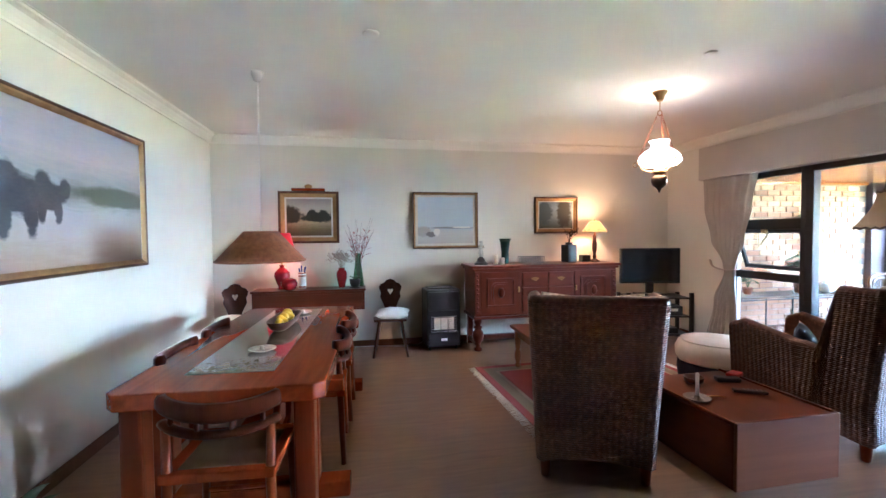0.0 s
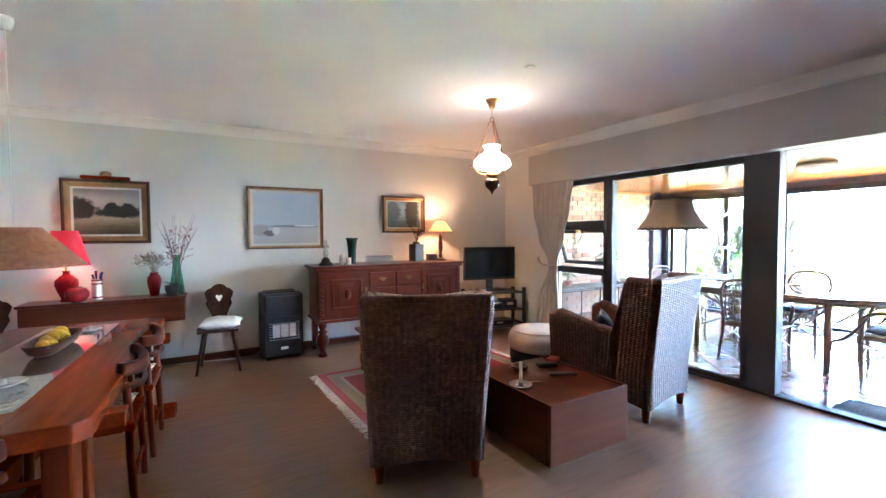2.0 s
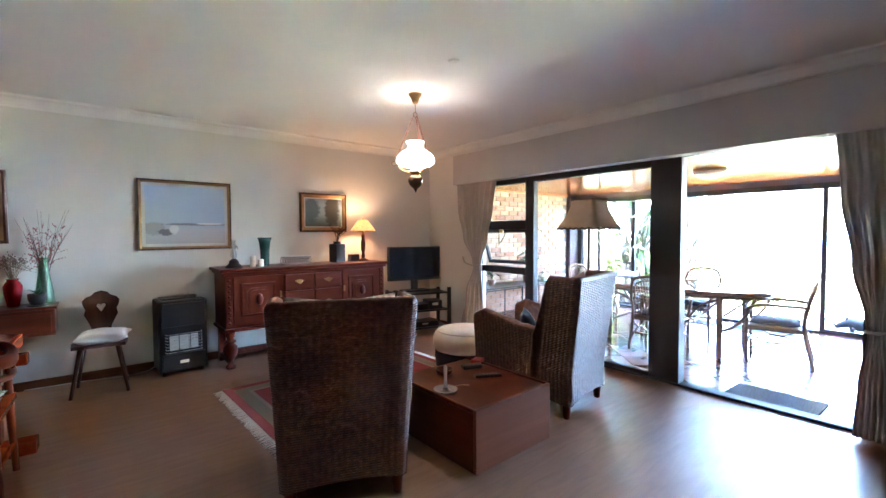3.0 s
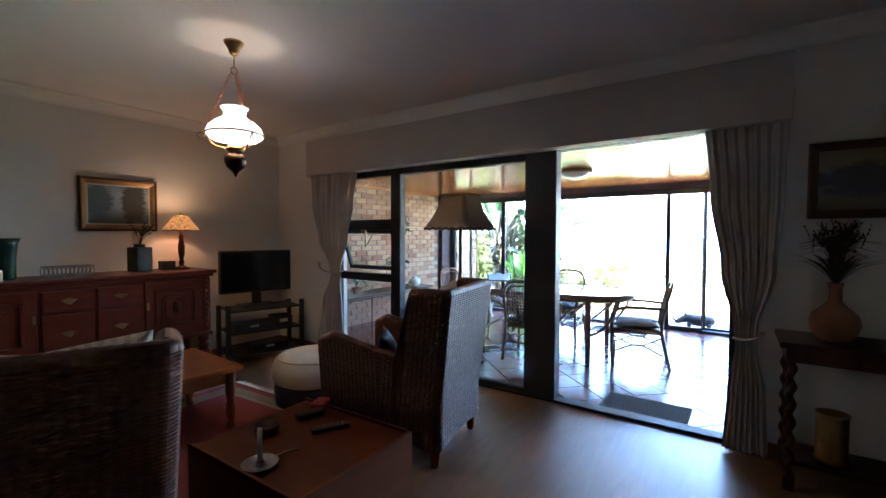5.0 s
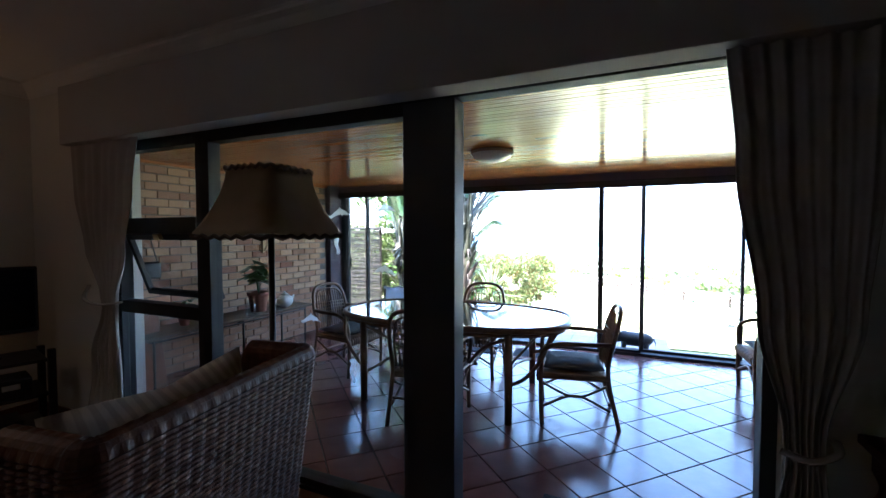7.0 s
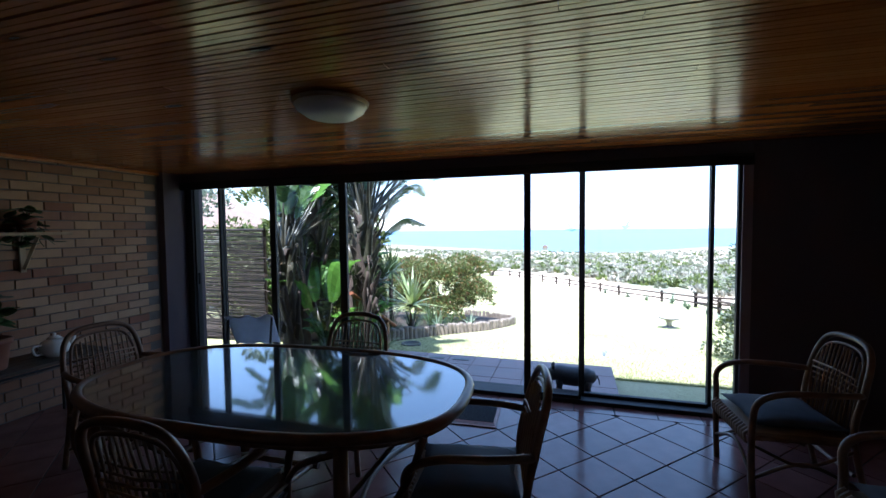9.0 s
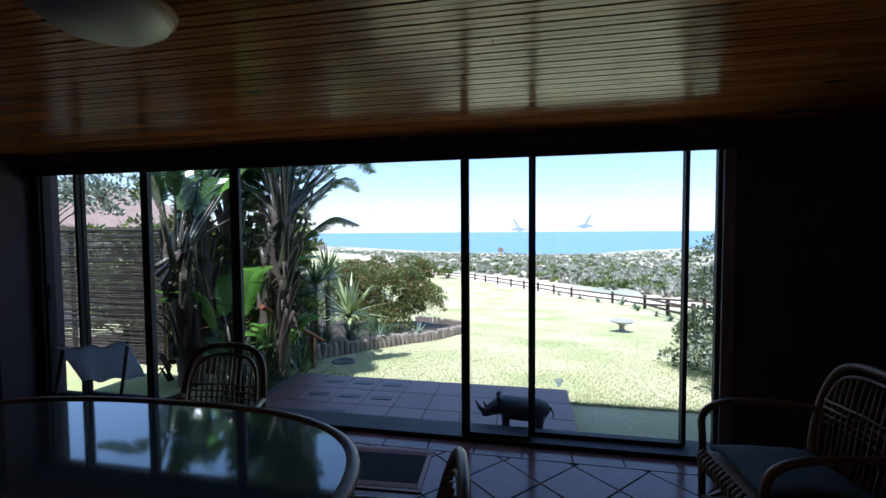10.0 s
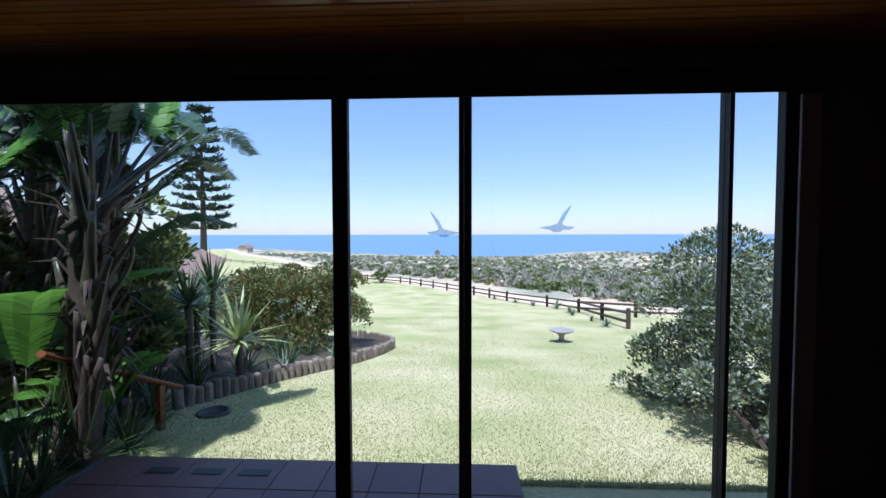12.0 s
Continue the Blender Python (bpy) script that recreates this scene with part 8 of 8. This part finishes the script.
for i, (x, y, L) in enumerate(((23.0, -4.9, 0.45), (27.9, -4.9, 0.4), (32.4, -5.1, 0.75), (29.4, -5.1, 0.5), (34.8, -4.1, 0.6), (37.2, -3.2, 0.55), (39.4, -1.9, 0.5), (25.2, -5.0, 0.35))):
    strap_plant("agave", (x, y, G(x, y)), 90 + i, 26, L, 0.045, "foliage_agave", "grey-green agave along the garden fence", 0.9, 1.0, 0.0, "agaves", "agave")
bush("round_bush", (17.0, 4.55, G(17, 4.5) - 0.05), 1.5, 2.55, 30000, 0.085, (("foliage_olive", 0.8), ("foliage_red", 0.2)), 3, "round olive-green shrub with reddish tips in the bed", clumps=60)
bush("fine_shrub", (20.5, 7.6, G(20.5, 7.6)), 1.6, 1.5, 4200, 0.14, (("foliage_grey", 1.0),), 4, "feathery grey-green shrub behind the round bush")
bush("silver_shrub", (11.35, -3.28, G(11.3, -3.2) - 0.1), 1.5, 2.55, 34000, 0.062, (("foliage_grey", 0.7), ("foliage_olive", 0.3)), 5, "large silvery green shrub beside the lawn", clumps=44)
bush("low_shrub", (12.6, -2.45, G(12.5, -2.1) - 0.05), 0.75, 0.95, 4200, 0.07, (("foliage_olive", 0.6), ("foliage_grey", 0.4)), 6, "low spreading olive shrub at the lawn edge")
bush("low_shrub", (10.4, -2.15, G(10.3, -1.9) - 0.05), 0.62, 1.0, 4200, 0.06, (("foliage_grey", 0.8), ("foliage_olive", 0.2)), 7, "low silvery shrub at the lawn edge")
bush("small_bush", (54.0, 9.6, G(54, 9.6)), 1.0, 1.8, 900, 0.25, (("foliage_olive", 1.0),), 8, "small dark round bush by the far fence", clumps=14)
for i, (x, y, rr, h) in enumerate(((11.6, 6.6, 1.0, 2.2), (12.6, 6.9, 1.4, 2.4), (15.0, 7.2, 1.3, 1.9), (12.6, 8.4, 1.3, 2.9), (11.5, 5.0, 0.9, 3.3), (12.9, 6.0, 1.0, 3.1), (11.0, 4.9, 0.6, 2.6), (11.3, 5.7, 1.0, 3.3), (12.1, 5.1, 0.9, 2.7), (10.9, 4.3, 0.5, 1.5))):
    bush("hedge_shrub", (x, y, G(x, y) - 0.1), rr, h, 3600, 0.13, (("foliage_olive", 1.0),), 30 + i, "dark green shrub in the back of the bed", "bush", "back shrubs")
bush("garden_tree", (12.4, 11.2, 1.0), 2.0, 2.6, 5200, 0.13, (("foliage_grey", 1.0),), 39, "leafy tree crown showing above the cane screen", "tree")
part("trunk", tube(B(), [(0, 0, -1.6), (0.1, 0, 0.6), (0, 0.1, 1.2)], [0.14, 0.11, 0.07], 8), M["bark"], bpy.data.objects["garden_tree"], "", True)

# log edging round the bed
BED = curve_pts([(10.6, 4.05, 0), (11.4, 3.72, 0), (12.0, 3.55, 0), (12.9, 3.33, 0), (13.8, 3.0, 0), (14.8, 2.55, 0), (16.2, 2.22, 0), (17.6, 2.35, 0), (18.9, 3.1, 0), (19.6, 4.3, 0)], 300)
edge_thing = thing("log_edging", (0, 0, 0), 0, "row of upright weathered poles edging the flower bed", "garden edging")
log_me = {}
rnd = random.Random(12)
for k in range(3):
    bm = lathe(B(), [(0.058, -0.3), (0.062, 0.0), (0.06, 0.19), (0.05, 0.215), (0.03, 0.222)], 10, None, True, lambda a, z, k=k: 1 + 0.06 * math.sin(3 * a + k))
    me = bpy.data.meshes.new("log")
    bm.to_mesh(me)
    bm.free()
    me.materials.append(M["log"])
    log_me[k] = me
last = None
for p in BED:
    if last is None or (p - last).length > 0.128:
        same_part("log", log_me[rnd.randrange(3)], edge_thing, pose(p.x, p.y, G(p.x, p.y) + rnd.uniform(-0.03, 0.03), rnd.uniform(-4, 4), rnd.uniform(-4, 4), rnd.uniform(0, 360)))
        last = p
bm = B()
ring = [p for i, p in enumerate(BED) if i % 6 == 0]
far = [Vector((p.x * 0.93 - 0.2 + (i * 0.02), 9.0, 0)) for i, p in enumerate(ring)]
prev = None
for p, q in zip(ring, far):
    row = []
    for k in range(9):
        c = p + (q - p) * (k / 8) + Vector((0, 0.03, 0))
        row.append(bm.verts.new((c.x, c.y, G(c.x, c.y) + 0.05 + 0.04 * noise.noise(Vector((c.x, c.y, 0))))))
    if prev:
        for k in range(8):
            bm.faces.new((prev[k], row[k], row[k + 1], prev[k + 1]))
    prev = row
structure("ground_bed", bm, M["soil"], "dark mulch of the planted bed", True)

# handrail beside the steps
hr = thing("handrail", (0, 0, 0), 0, "reddish wooden handrail on dark posts beside the steps", "handrail")
part("rail", tube(B(), [(9.50, 3.40, 0.70), (10.92, 3.40, -0.05)], 0.036, 8, False, 0.7), M["rail_wood"], hr)
for x, zt in ((9.72, 0.56), (10.62, 0.08)):
    part("post", box(B(), x - 0.035, x + 0.035, 3.37, 3.43, G(x, 3.4) - 0.2, zt, 0.006), M["rail_wood"], hr)

# cane screen
cs2 = thing("cane_screen", (0, 0, 0), 0, "horizontal cane screen on posts beside the patio, shade put into its colour", "fence")
# Brown reeds taken down nearly to black in place of the screen's shade.
M["reed"] = surface("shade_toned_reed", (0.012, 0.008, 0.006), (0.04, 0.027, 0.019), 0.7, 12, 90, 0.1, 0, 0.4, 0.05, 0.35)
rnd = random.Random(3)
z = -0.45
while z < 1.54:
    part("cane", tube(B(), [(10.2 + rnd.uniform(-0.012, 0.012), 5.36 + 0.65 * k, z + rnd.uniform(-0.009, 0.009)) for k in range(6)], rnd.uniform(0.0075, 0.0105), 5), M["reed"], cs2)
    z += rnd.uniform(0.0185, 0.0245)
for y in (5.38, 6.9, 8.5):
    part("post", tube(B(), [(10.24, y, -0.6), (10.24, y, 1.58)], 0.03, 8), M["fence_wood"], cs2)
part("top_rail", tube(B(), [(10.2, 5.34, 1.56), (10.2, 8.65, 1.56)], 0.022, 8), M["reed"], cs2)

# bird bath
bb = thing("bird_bath", (18.8, -2.27, G(18.8, -2.27)), 0, "low grey stone bird bath standing on the lawn", "bird bath")
part("foot", lathe(B(), [(0.20, -0.05), (0.20, 0.03), (0.12, 0.06)], 20), M["stone_grey"], bb, "", True)
part("stem", lathe(B(), [(0.10, 0.06), (0.07, 0.12), (0.09, 0.22), (0.14, 0.25)], 20), M["stone_grey"], bb, "", True)
part("basin", lathe(B(), [(0.14, 0.25), (0.30, 0.31), (0.34, 0.35), (0.32, 0.36), (0.24, 0.32), (0.01, 0.305)], 28), M["stone_grey"], bb, "", True)
dr = tagged(part("drain_lid", lathe(B(), [(0.17, -0.02), (0.17, 0.012), (0.14, 0.018), (0.13, 0.008), (0.01, 0.008)], 24, pose(11.15, 3.2, G(11.15, 3.2) + 0.02)), M["black"], None, "", True), "round black drain lid set in the lawn", "drain lid")

# pole fence along the lawn
FENCE = [(22.3, -5.45), (25.5, -5.55), (30.0, -5.75), (34.6, -4.95), (38.4, -2.75), (42.3, -0.4), (45.9, 2.0), (49.8, 4.8), (53.9, 7.5), (57.0, 11.9), (61.7, 14.5), (66.5, 17.6), (71.3, 20.9), (78.0, 26.0), (84.8, 31.0), (89.5, 36.3), (94.0, 41.9), (99.3, 49.5), (109.0, 60.3)]
fe = thing("pole_fence", (0, 0, 0), 0, "low dark wooden pole fence round the lawn", "fence")


def fence_span(a, b, sub):
    pts = [(a[0] + (b[0] - a[0]) * k / sub, a[1] + (b[1] - a[1]) * k / sub) for k in range(sub + 1)]
    for (x0, y0), (x1, y1) in zip(pts, pts[1:]):
        for h in (0.26, 0.58):
            part("rail", tube(B(), [(x0, y0, G(x0, y0) + h), (x1, y1, G(x1, y1) + h)], 0.055, 6), M["fence_wood"], fe)
    for x, y in pts:
        part("post", tube(B(), [(x, y, G(x, y) - 0.3), (x, y, G(x, y) + 0.74)], 0.085, 8), M["fence_wood"], fe)


for i, (a, b) in enumerate(zip(FENCE, FENCE[1:])):
    fence_span(a, b, 1 if i < 4 else 2)
fence_span((30.0, -5.75), (26.8, -7.5), 1)
fence_span((26.8, -7.5), (25.5, -10.5), 1)

# coastal scrub beyond the fence
P, D, S2 = [], [], []
r = np.random.RandomState(77)
mats = ("foliage_scrub", "foliage_grey", "foliage_olive")
M["foliage_scrub"] = leaf_mat("dry_grey_scrub", (0.24, 0.235, 0.18), (0.48, 0.45, 0.36), 0.8, 0.2, 0.0)
M["foliage_veld"] = leaf_mat("pale_green_veld_shrub", (0.13, 0.15, 0.09), (0.30, 0.31, 0.20), 0.8, 0.2, 0.0)
for k, (mat, cnt, hgt) in enumerate((("foliage_scrub", 1900, 0.30), ("foliage_veld", 900, 0.36), ("foliage_olive", 420, 0.6))):
    PP, DD = [], []
    for i in range(cnt):
        while True:
            x = 36 + 150 * r.uniform() ** 1.6
            y = r.uniform(-0.95 * x, 1.0 * x)
            if x - 1.45 * y > 53 + 4 * r.uniform() and x + 0.45 * y > 30 and not (x > 85 and y < -0.28 * x and r.uniform() < 0.5):
                break
        h = hgt * r.uniform(0.5, 1.2)
        w = h * r.uniform(0.8, 1.7)
        nl = 34 if x < 90 else 18
        v = r.normal(0, 1, (nl, 3))
        v /= np.linalg.norm(v, axis=1)[:, None]
        v[:, 2] = np.abs(v[:, 2])
        PP.append(np.array([x, y, G(x, y) - 0.1]) + v * np.array([w, w, h]) * r.uniform(0.6, 1.0, (nl, 1)))
        DD.append(v + np.array([0, 0, 0.4]))
    ob = leaf_cloud("scrub", np.concatenate(PP), np.concatenate(DD), 0.55, 0.2, M[mat], None, 500 + k)
    tagged(ob, "low grey-green coastal scrub beyond the fence", "scrub", "", "stuff")

# araucaria beyond the garden
np_t = thing("norfolk_pine", (50.0, 27.6, G(50, 27.6)), 0, "tall tiered Norfolk pine beyond the garden", "tree")
part("trunk", tube(B(), [(0, 0, -0.5), (0.15, 0, 8), (0, 0, 18.3)], [0.42, 0.26, 0.05], 8), M["bark"], np_t, "", True)
r1 = random.Random(2)
P, D = [], []
for tier in range(13):
    z = 6.0 + 1.0 * tier
    L = 2.7 * (1 - (tier / 14.0) ** 1.3) + 0.3
    for k in range(6):
        a = 1.047 * k + 0.5 * tier + r1.uniform(-0.15, 0.15)
        o = Vector((math.cos(a), math.sin(a), 0))
        part("branch", tube(B(), [(0, 0, z), o * L * 0.5 + Vector((0, 0, z - 0.1)), o * L + Vector((0, 0, z + 0.25))], [0.07, 0.05, 0.02], 5), M["bark"], np_t)
        for q in range(70):
            u = r1.uniform(0.3, 1.0)
            c = o * L * u + Vector((0, 0, z - 0.1 + 0.35 * u * u))
            P.append((c.x + r1.gauss(0, 0.16), c.y + r1.gauss(0, 0.16), c.z + r1.gauss(0.05, 0.06)))
            D.append((o.x, o.y, 0.7))
leaf_cloud("needles", P, D, 0.55, 0.10, M["pine_needle"], np_t, 9)


# neighbouring houses and huts
M["house_wall"] = surface("pale_house_render", (0.52, 0.46, 0.38), (0.60, 0.54, 0.46), 0.9, 2, 60, 0.2)
M["house_roof"] = surface("brown_roof_sheet", (0.20, 0.135, 0.10), (0.28, 0.19, 0.145), 0.8, 3, 60, 0.2)


def house(at, rz, w, d, h, rise, label):
    t = thing("house", at, rz, label, "house", "neighbouring houses")
    part("wall", box(B(), -w / 2, w / 2, -d / 2, d / 2, -1.0, h, 0.02), M["house_wall"], t)
    bm = B()
    e = 0.5
    v = [bm.verts.new(p) for p in ((-w / 2 - e, -d / 2 - e, h), (w / 2 + e, -d / 2 - e, h), (w / 2 + e, d / 2 + e, h), (-w / 2 - e, d / 2 + e, h), (-w / 2 - e, 0, h + rise), (w / 2 + e, 0, h + rise))]
    for f in ((0, 1, 5, 4), (2, 3, 4, 5), (0, 4, 3), (1, 2, 5), (3, 2, 1, 0)):
        bm.faces.new([v[i] for i in f])
    part("roof", bm, M["house_roof"], t)
    for s in (-0.28, 0.25):
        wi = part("window", box(B(), w * s - w * 0.09, w * s + w * 0.09, -d / 2 - 0.06, -d / 2 - 0.005, h * 0.35, h * 0.75, 0.02), M["alu"], t)
        part("pane", box(B(), w * s - w * 0.08, w * s + w * 0.08, -d / 2 - 0.075, -d / 2 - 0.062, h * 0.38, h * 0.72), M["screen"], wi)
    return t


house((26.0, 16.2, G(26, 16) - 0.4), 20, 9, 6, 2.6, 1.7, "low neighbouring house with a brown pitched roof")
house((15.5, 15.8, G(15, 16)), 5, 8, 6, 2.7, 1.6, "neighbouring house beyond the cane screen, brown roof")
house((190, 96, G(190, 96)), 0, 5, 4, 2.2, 1.2, "small hut far off above the sea")
house((205, 12.5, G(205, 12)), 0, 2.2, 2.2, 2.0, 1.4, "tiny white hut far off above the sea")

# short blades over the near lawn
r = np.random.RandomState(31)
N = 150000
gx = 9.62 + 17 * r.uniform(0, 1, N) ** 2.1
gy = r.uniform(-1, 1, N) * (4.1 + 0.25 * (gx - 9.6)) + 0.3
ok = ~((gy > 3.9 - 0.26 * (gx - 10.6)) & (gx > 9.6) & (gx < 20.5))
gx, gy = gx[ok], gy[ok]
gz = np.array([ground_z(a, b) for a, b in zip(gx, gy)]) - 0.004
M["grass_blade"] = leaf_mat("dry_and_green_grass_blade", (0.28, 0.34, 0.12), (0.70, 0.63, 0.40), 0.8, 0.2, 0.4)
ob = leaf_cloud("grass", np.stack([gx, gy, gz], 1), np.tile((0, 0, 1.0), (len(gx), 1)), 0.026, 0.0042, M["grass_blade"], None, 70)
tagged(ob, "short patchy green and straw-coloured grass", "grass", "", "stuff")
# ---- tiles, bricks and paving, piece by piece ----
def clip_poly(poly, x0, x1, y0, y1):
    """The part of a polygon inside a rectangle."""
    for ax, lim, keep in ((0, x0, 1), (0, x1, -1), (1, y0, 1), (1, y1, -1)):
        out = []
        for i in range(len(poly)):
            a, b = poly[i], poly[(i + 1) % len(poly)]
            ia, ib = keep * (a[ax] - lim) >= 0, keep * (b[ax] - lim) >= 0
            if ia:
                out.append(a)
            if ia != ib:
                t = (lim - a[ax]) / (b[ax] - a[ax])
                out.append((a[0] + t * (b[0] - a[0]), a[1] + t * (b[1] - a[1])))
        poly = out
        if len(poly) < 3:
            return []
    return poly


def tile_mesh(poly, top, thick, e=0.003):
    """A tile with a small chamfer, from its outline."""
    cx, cy = sum(p[0] for p in poly) / len(poly), sum(p[1] for p in poly) / len(poly)
    bm = B()
    low = [bm.verts.new((p[0] - cx, p[1] - cy, -thick)) for p in poly]
    mid = [bm.verts.new((p[0] - cx, p[1] - cy, -e)) for p in poly]
    def inn(p):
        d = Vector((cx - p[0], cy - p[1]))
        d = d.normalized() * e * 1.4 if d.length > 0.02 else d * 0
        return (p[0] - cx + d.x, p[1] - cy + d.y, 0)
    upr = [bm.verts.new(inn(p)) for p in poly]
    n = len(poly)
    for a, b in ((low, mid), (mid, upr)):
        for i in range(n):
            j = (i + 1) % n
            bm.faces.new((a[i], a[j], b[j], b[i]))
    bm.faces.new(upr)
    me = bpy.data.meshes.new("tile")
    bm.to_mesh(me)
    bm.free()
    return me, (cx, cy, top)


def tile_mat(name, c1, c2, rough, rnd):
    m = surface(name, c1, c2, rough, 5, 50, 0.05, 0, 0.55, 0.07, rnd)
    return m


M["floor_tile"] = tile_mat("red_brown_glazed_tile", (0.16, 0.070, 0.062), (0.23, 0.105, 0.09), 0.17, 0.18)
sun_floor = bpy.data.objects["floor_sunroom"]
S = 0.318
CU, CV = math.cos(radians(46.5)), math.sin(radians(46.5))
whole = None
rnd = random.Random(8)
for i in range(-26, 27):
    for j in range(-26, 27):
        gu, gv = S * (i + 20.569), S * (j + 0.508)
        cx, cy = gu * CU - gv * CV, gu * CV + gv * CU
        h = (S - 0.006) / 2
        corners = [(a * CU - b * CV, a * CV + b * CU) for a, b in ((-h, -h), (h, -h), (h, h), (-h, h))]
        poly = [(cx + a, cy + b) for a, b in corners]
        cl = clip_poly(poly, SX0 - 0.16, 8.135, SY0, SY1)
        if not cl:
            continue
        area = abs(sum(cl[k][0] * cl[(k + 1) % len(cl)][1] - cl[(k + 1) % len(cl)][0] * cl[k][1] for k in range(len(cl)))) / 2
        if area < 0.001:
            continue
        if area > 0.995 * 4 * h * h:
            if whole is None:
                whole, _ = tile_mesh(corners, 0, 0.008)
                whole.materials.append(M["floor_tile"])
            same_part("tile", whole, sun_floor, pose(cx, cy, rnd.uniform(-0.0006, 0.0006), rnd.uniform(-0.12, 0.12), rnd.uniform(-0.12, 0.12), 0))
        else:
            me, at = tile_mesh(cl, 0, 0.008)
            me.materials.append(M["floor_tile"])
            same_part("tile", me, sun_floor, pose(*at))
me, _ = tile_mesh([(-0.10, -0.162), (0.10, -0.162), (0.10, 0.162), (-0.10, 0.162)], 0, 0.008)
me.materials.append(M["floor_tile"])
for k in range(20):
    same_part("tile", me, sun_floor, pose(8.242, SY0 + 0.18 + 0.328 * k, 0))

# facebrick end wall
M["brick"] = surface("buff_and_red_facebrick", (0.27, 0.15, 0.095), (0.38, 0.24, 0.155), 0.85, 12, 140, 0.5, 0, 0.3, 0.05, 0.32)
m = M["brick"]
n, l = m.node_tree.nodes, m.node_tree.links
bs = n["Principled BSDF"]
src = bs.inputs["Base Color"].links[0].from_socket
inf = n.new("ShaderNodeObjectInfo")
hue = ramp(n, l, inf.outputs["Random"], [(0.0, (0.30, 0.12, 0.08)), (0.3, (0.46, 0.27, 0.16)), (0.6, (0.60, 0.42, 0.27)), (0.85, (0.52, 0.33, 0.20)), (1.0, (0.26, 0.14, 0.11))])
l.new(mix(n, l, src, hue, 0.6), bs.inputs["Base Color"])
BW, BH, GAP = 0.222, 0.072, 0.011
brick_wall = bpy.data.objects["wall_sunroom_north"]
bm = box(B(), -BW / 2, BW / 2, -0.008, 0.012, -BH / 2, BH / 2, 0.003, None, 1)
brick_me = bpy.data.meshes.new("brick")
bm.to_mesh(brick_me)
bm.free()
brick_me.materials.append(M["brick"])
half = box(B(), -BW / 4 + 0.003, BW / 4 - 0.003, -0.008, 0.012, -BH / 2, BH / 2, 0.003, None, 1)
half_me = bpy.data.meshes.new("brick_half")
half.to_mesh(half_me)
half.free()
half_me.materials.append(M["brick"])
rest = B()
row = 0
z = 0.04
while z < 2.22:
    x = SX0 + 0.01 + (BW / 2 if row % 2 else 0)
    if row % 2:
        same_part("brick", half_me, brick_wall, pose(SX0 + 0.01 + BW / 4 - 0.005, SY1 + 0.012, z))
    while x + BW < 8.10:
        y = SY1 + 0.012 + rnd.uniform(-0.002, 0.0015)
        if z > 0.40:
            same_part("brick", brick_me, brick_wall, pose(x + BW / 2, y, z, 0, rnd.uniform(-0.3, 0.3), 0))
        else:
            box(rest, x, x + BW, y - 0.008, y + 0.012, z - BH / 2, z + BH / 2, 0.003, None, 1)
        x += BW + GAP
    z += BH + GAP
    row += 1
tagged(part("brick_rest", rest, M["brick"], brick_wall), "", "", "", "stuff")
# dim facebrick on the opposite end wall
rest = B()
row, z = 0, 0.04
while z < 2.2:
    x = SX0 + 0.01 + (BW / 2 if row % 2 else 0)
    while x + BW < 8.32:
        box(rest, x, x + BW, SY0 - 0.004, SY0 + 0.010 + rnd.uniform(0, 0.003), z - BH / 2, z + BH / 2)
        x += BW + GAP
    z += BH + GAP
    row += 1
tagged(part("brickwork", rest, M["brick"], bpy.data.objects["wall_sunroom_south"]), "", "", "", "stuff")

# patio paving
patio = structure("pavement", box(B(), 8.55, 9.60, 0.14, 3.06, -0.40, -0.058, 0.004), M["grout"], "raised patio edge under dark red tiles")
M["patio_tile"] = tile_mat("dull_red_patio_tile", (0.125, 0.055, 0.055), (0.17, 0.08, 0.078), 0.42, 0.14)
me, _ = tile_mesh([(-0.172, -0.155), (0.172, -0.155), (0.172, 0.155), (-0.172, 0.155)], 0, 0.008)
me.materials.append(M["patio_tile"])
slot, _ = tile_mesh([(-0.035, -0.10), (0.035, -0.10), (0.035, 0.10), (-0.035, 0.10)], 0, 0.003, 0.001)
slot.materials.append(M["black"])
for i in range(3):
    for j in range(9):
        x, y = 8.727 + 0.349 * i, 0.298 + 0.315 * j
        same_part("tile", me, patio, pose(x, y, -0.05))
        if (i, j) in ((2, 5), (2, 6), (2, 7), (1, 5), (1, 6), (1, 7), (0, 6)):
            same_part("drain_slot", slot, patio, pose(x, y, -0.0455))
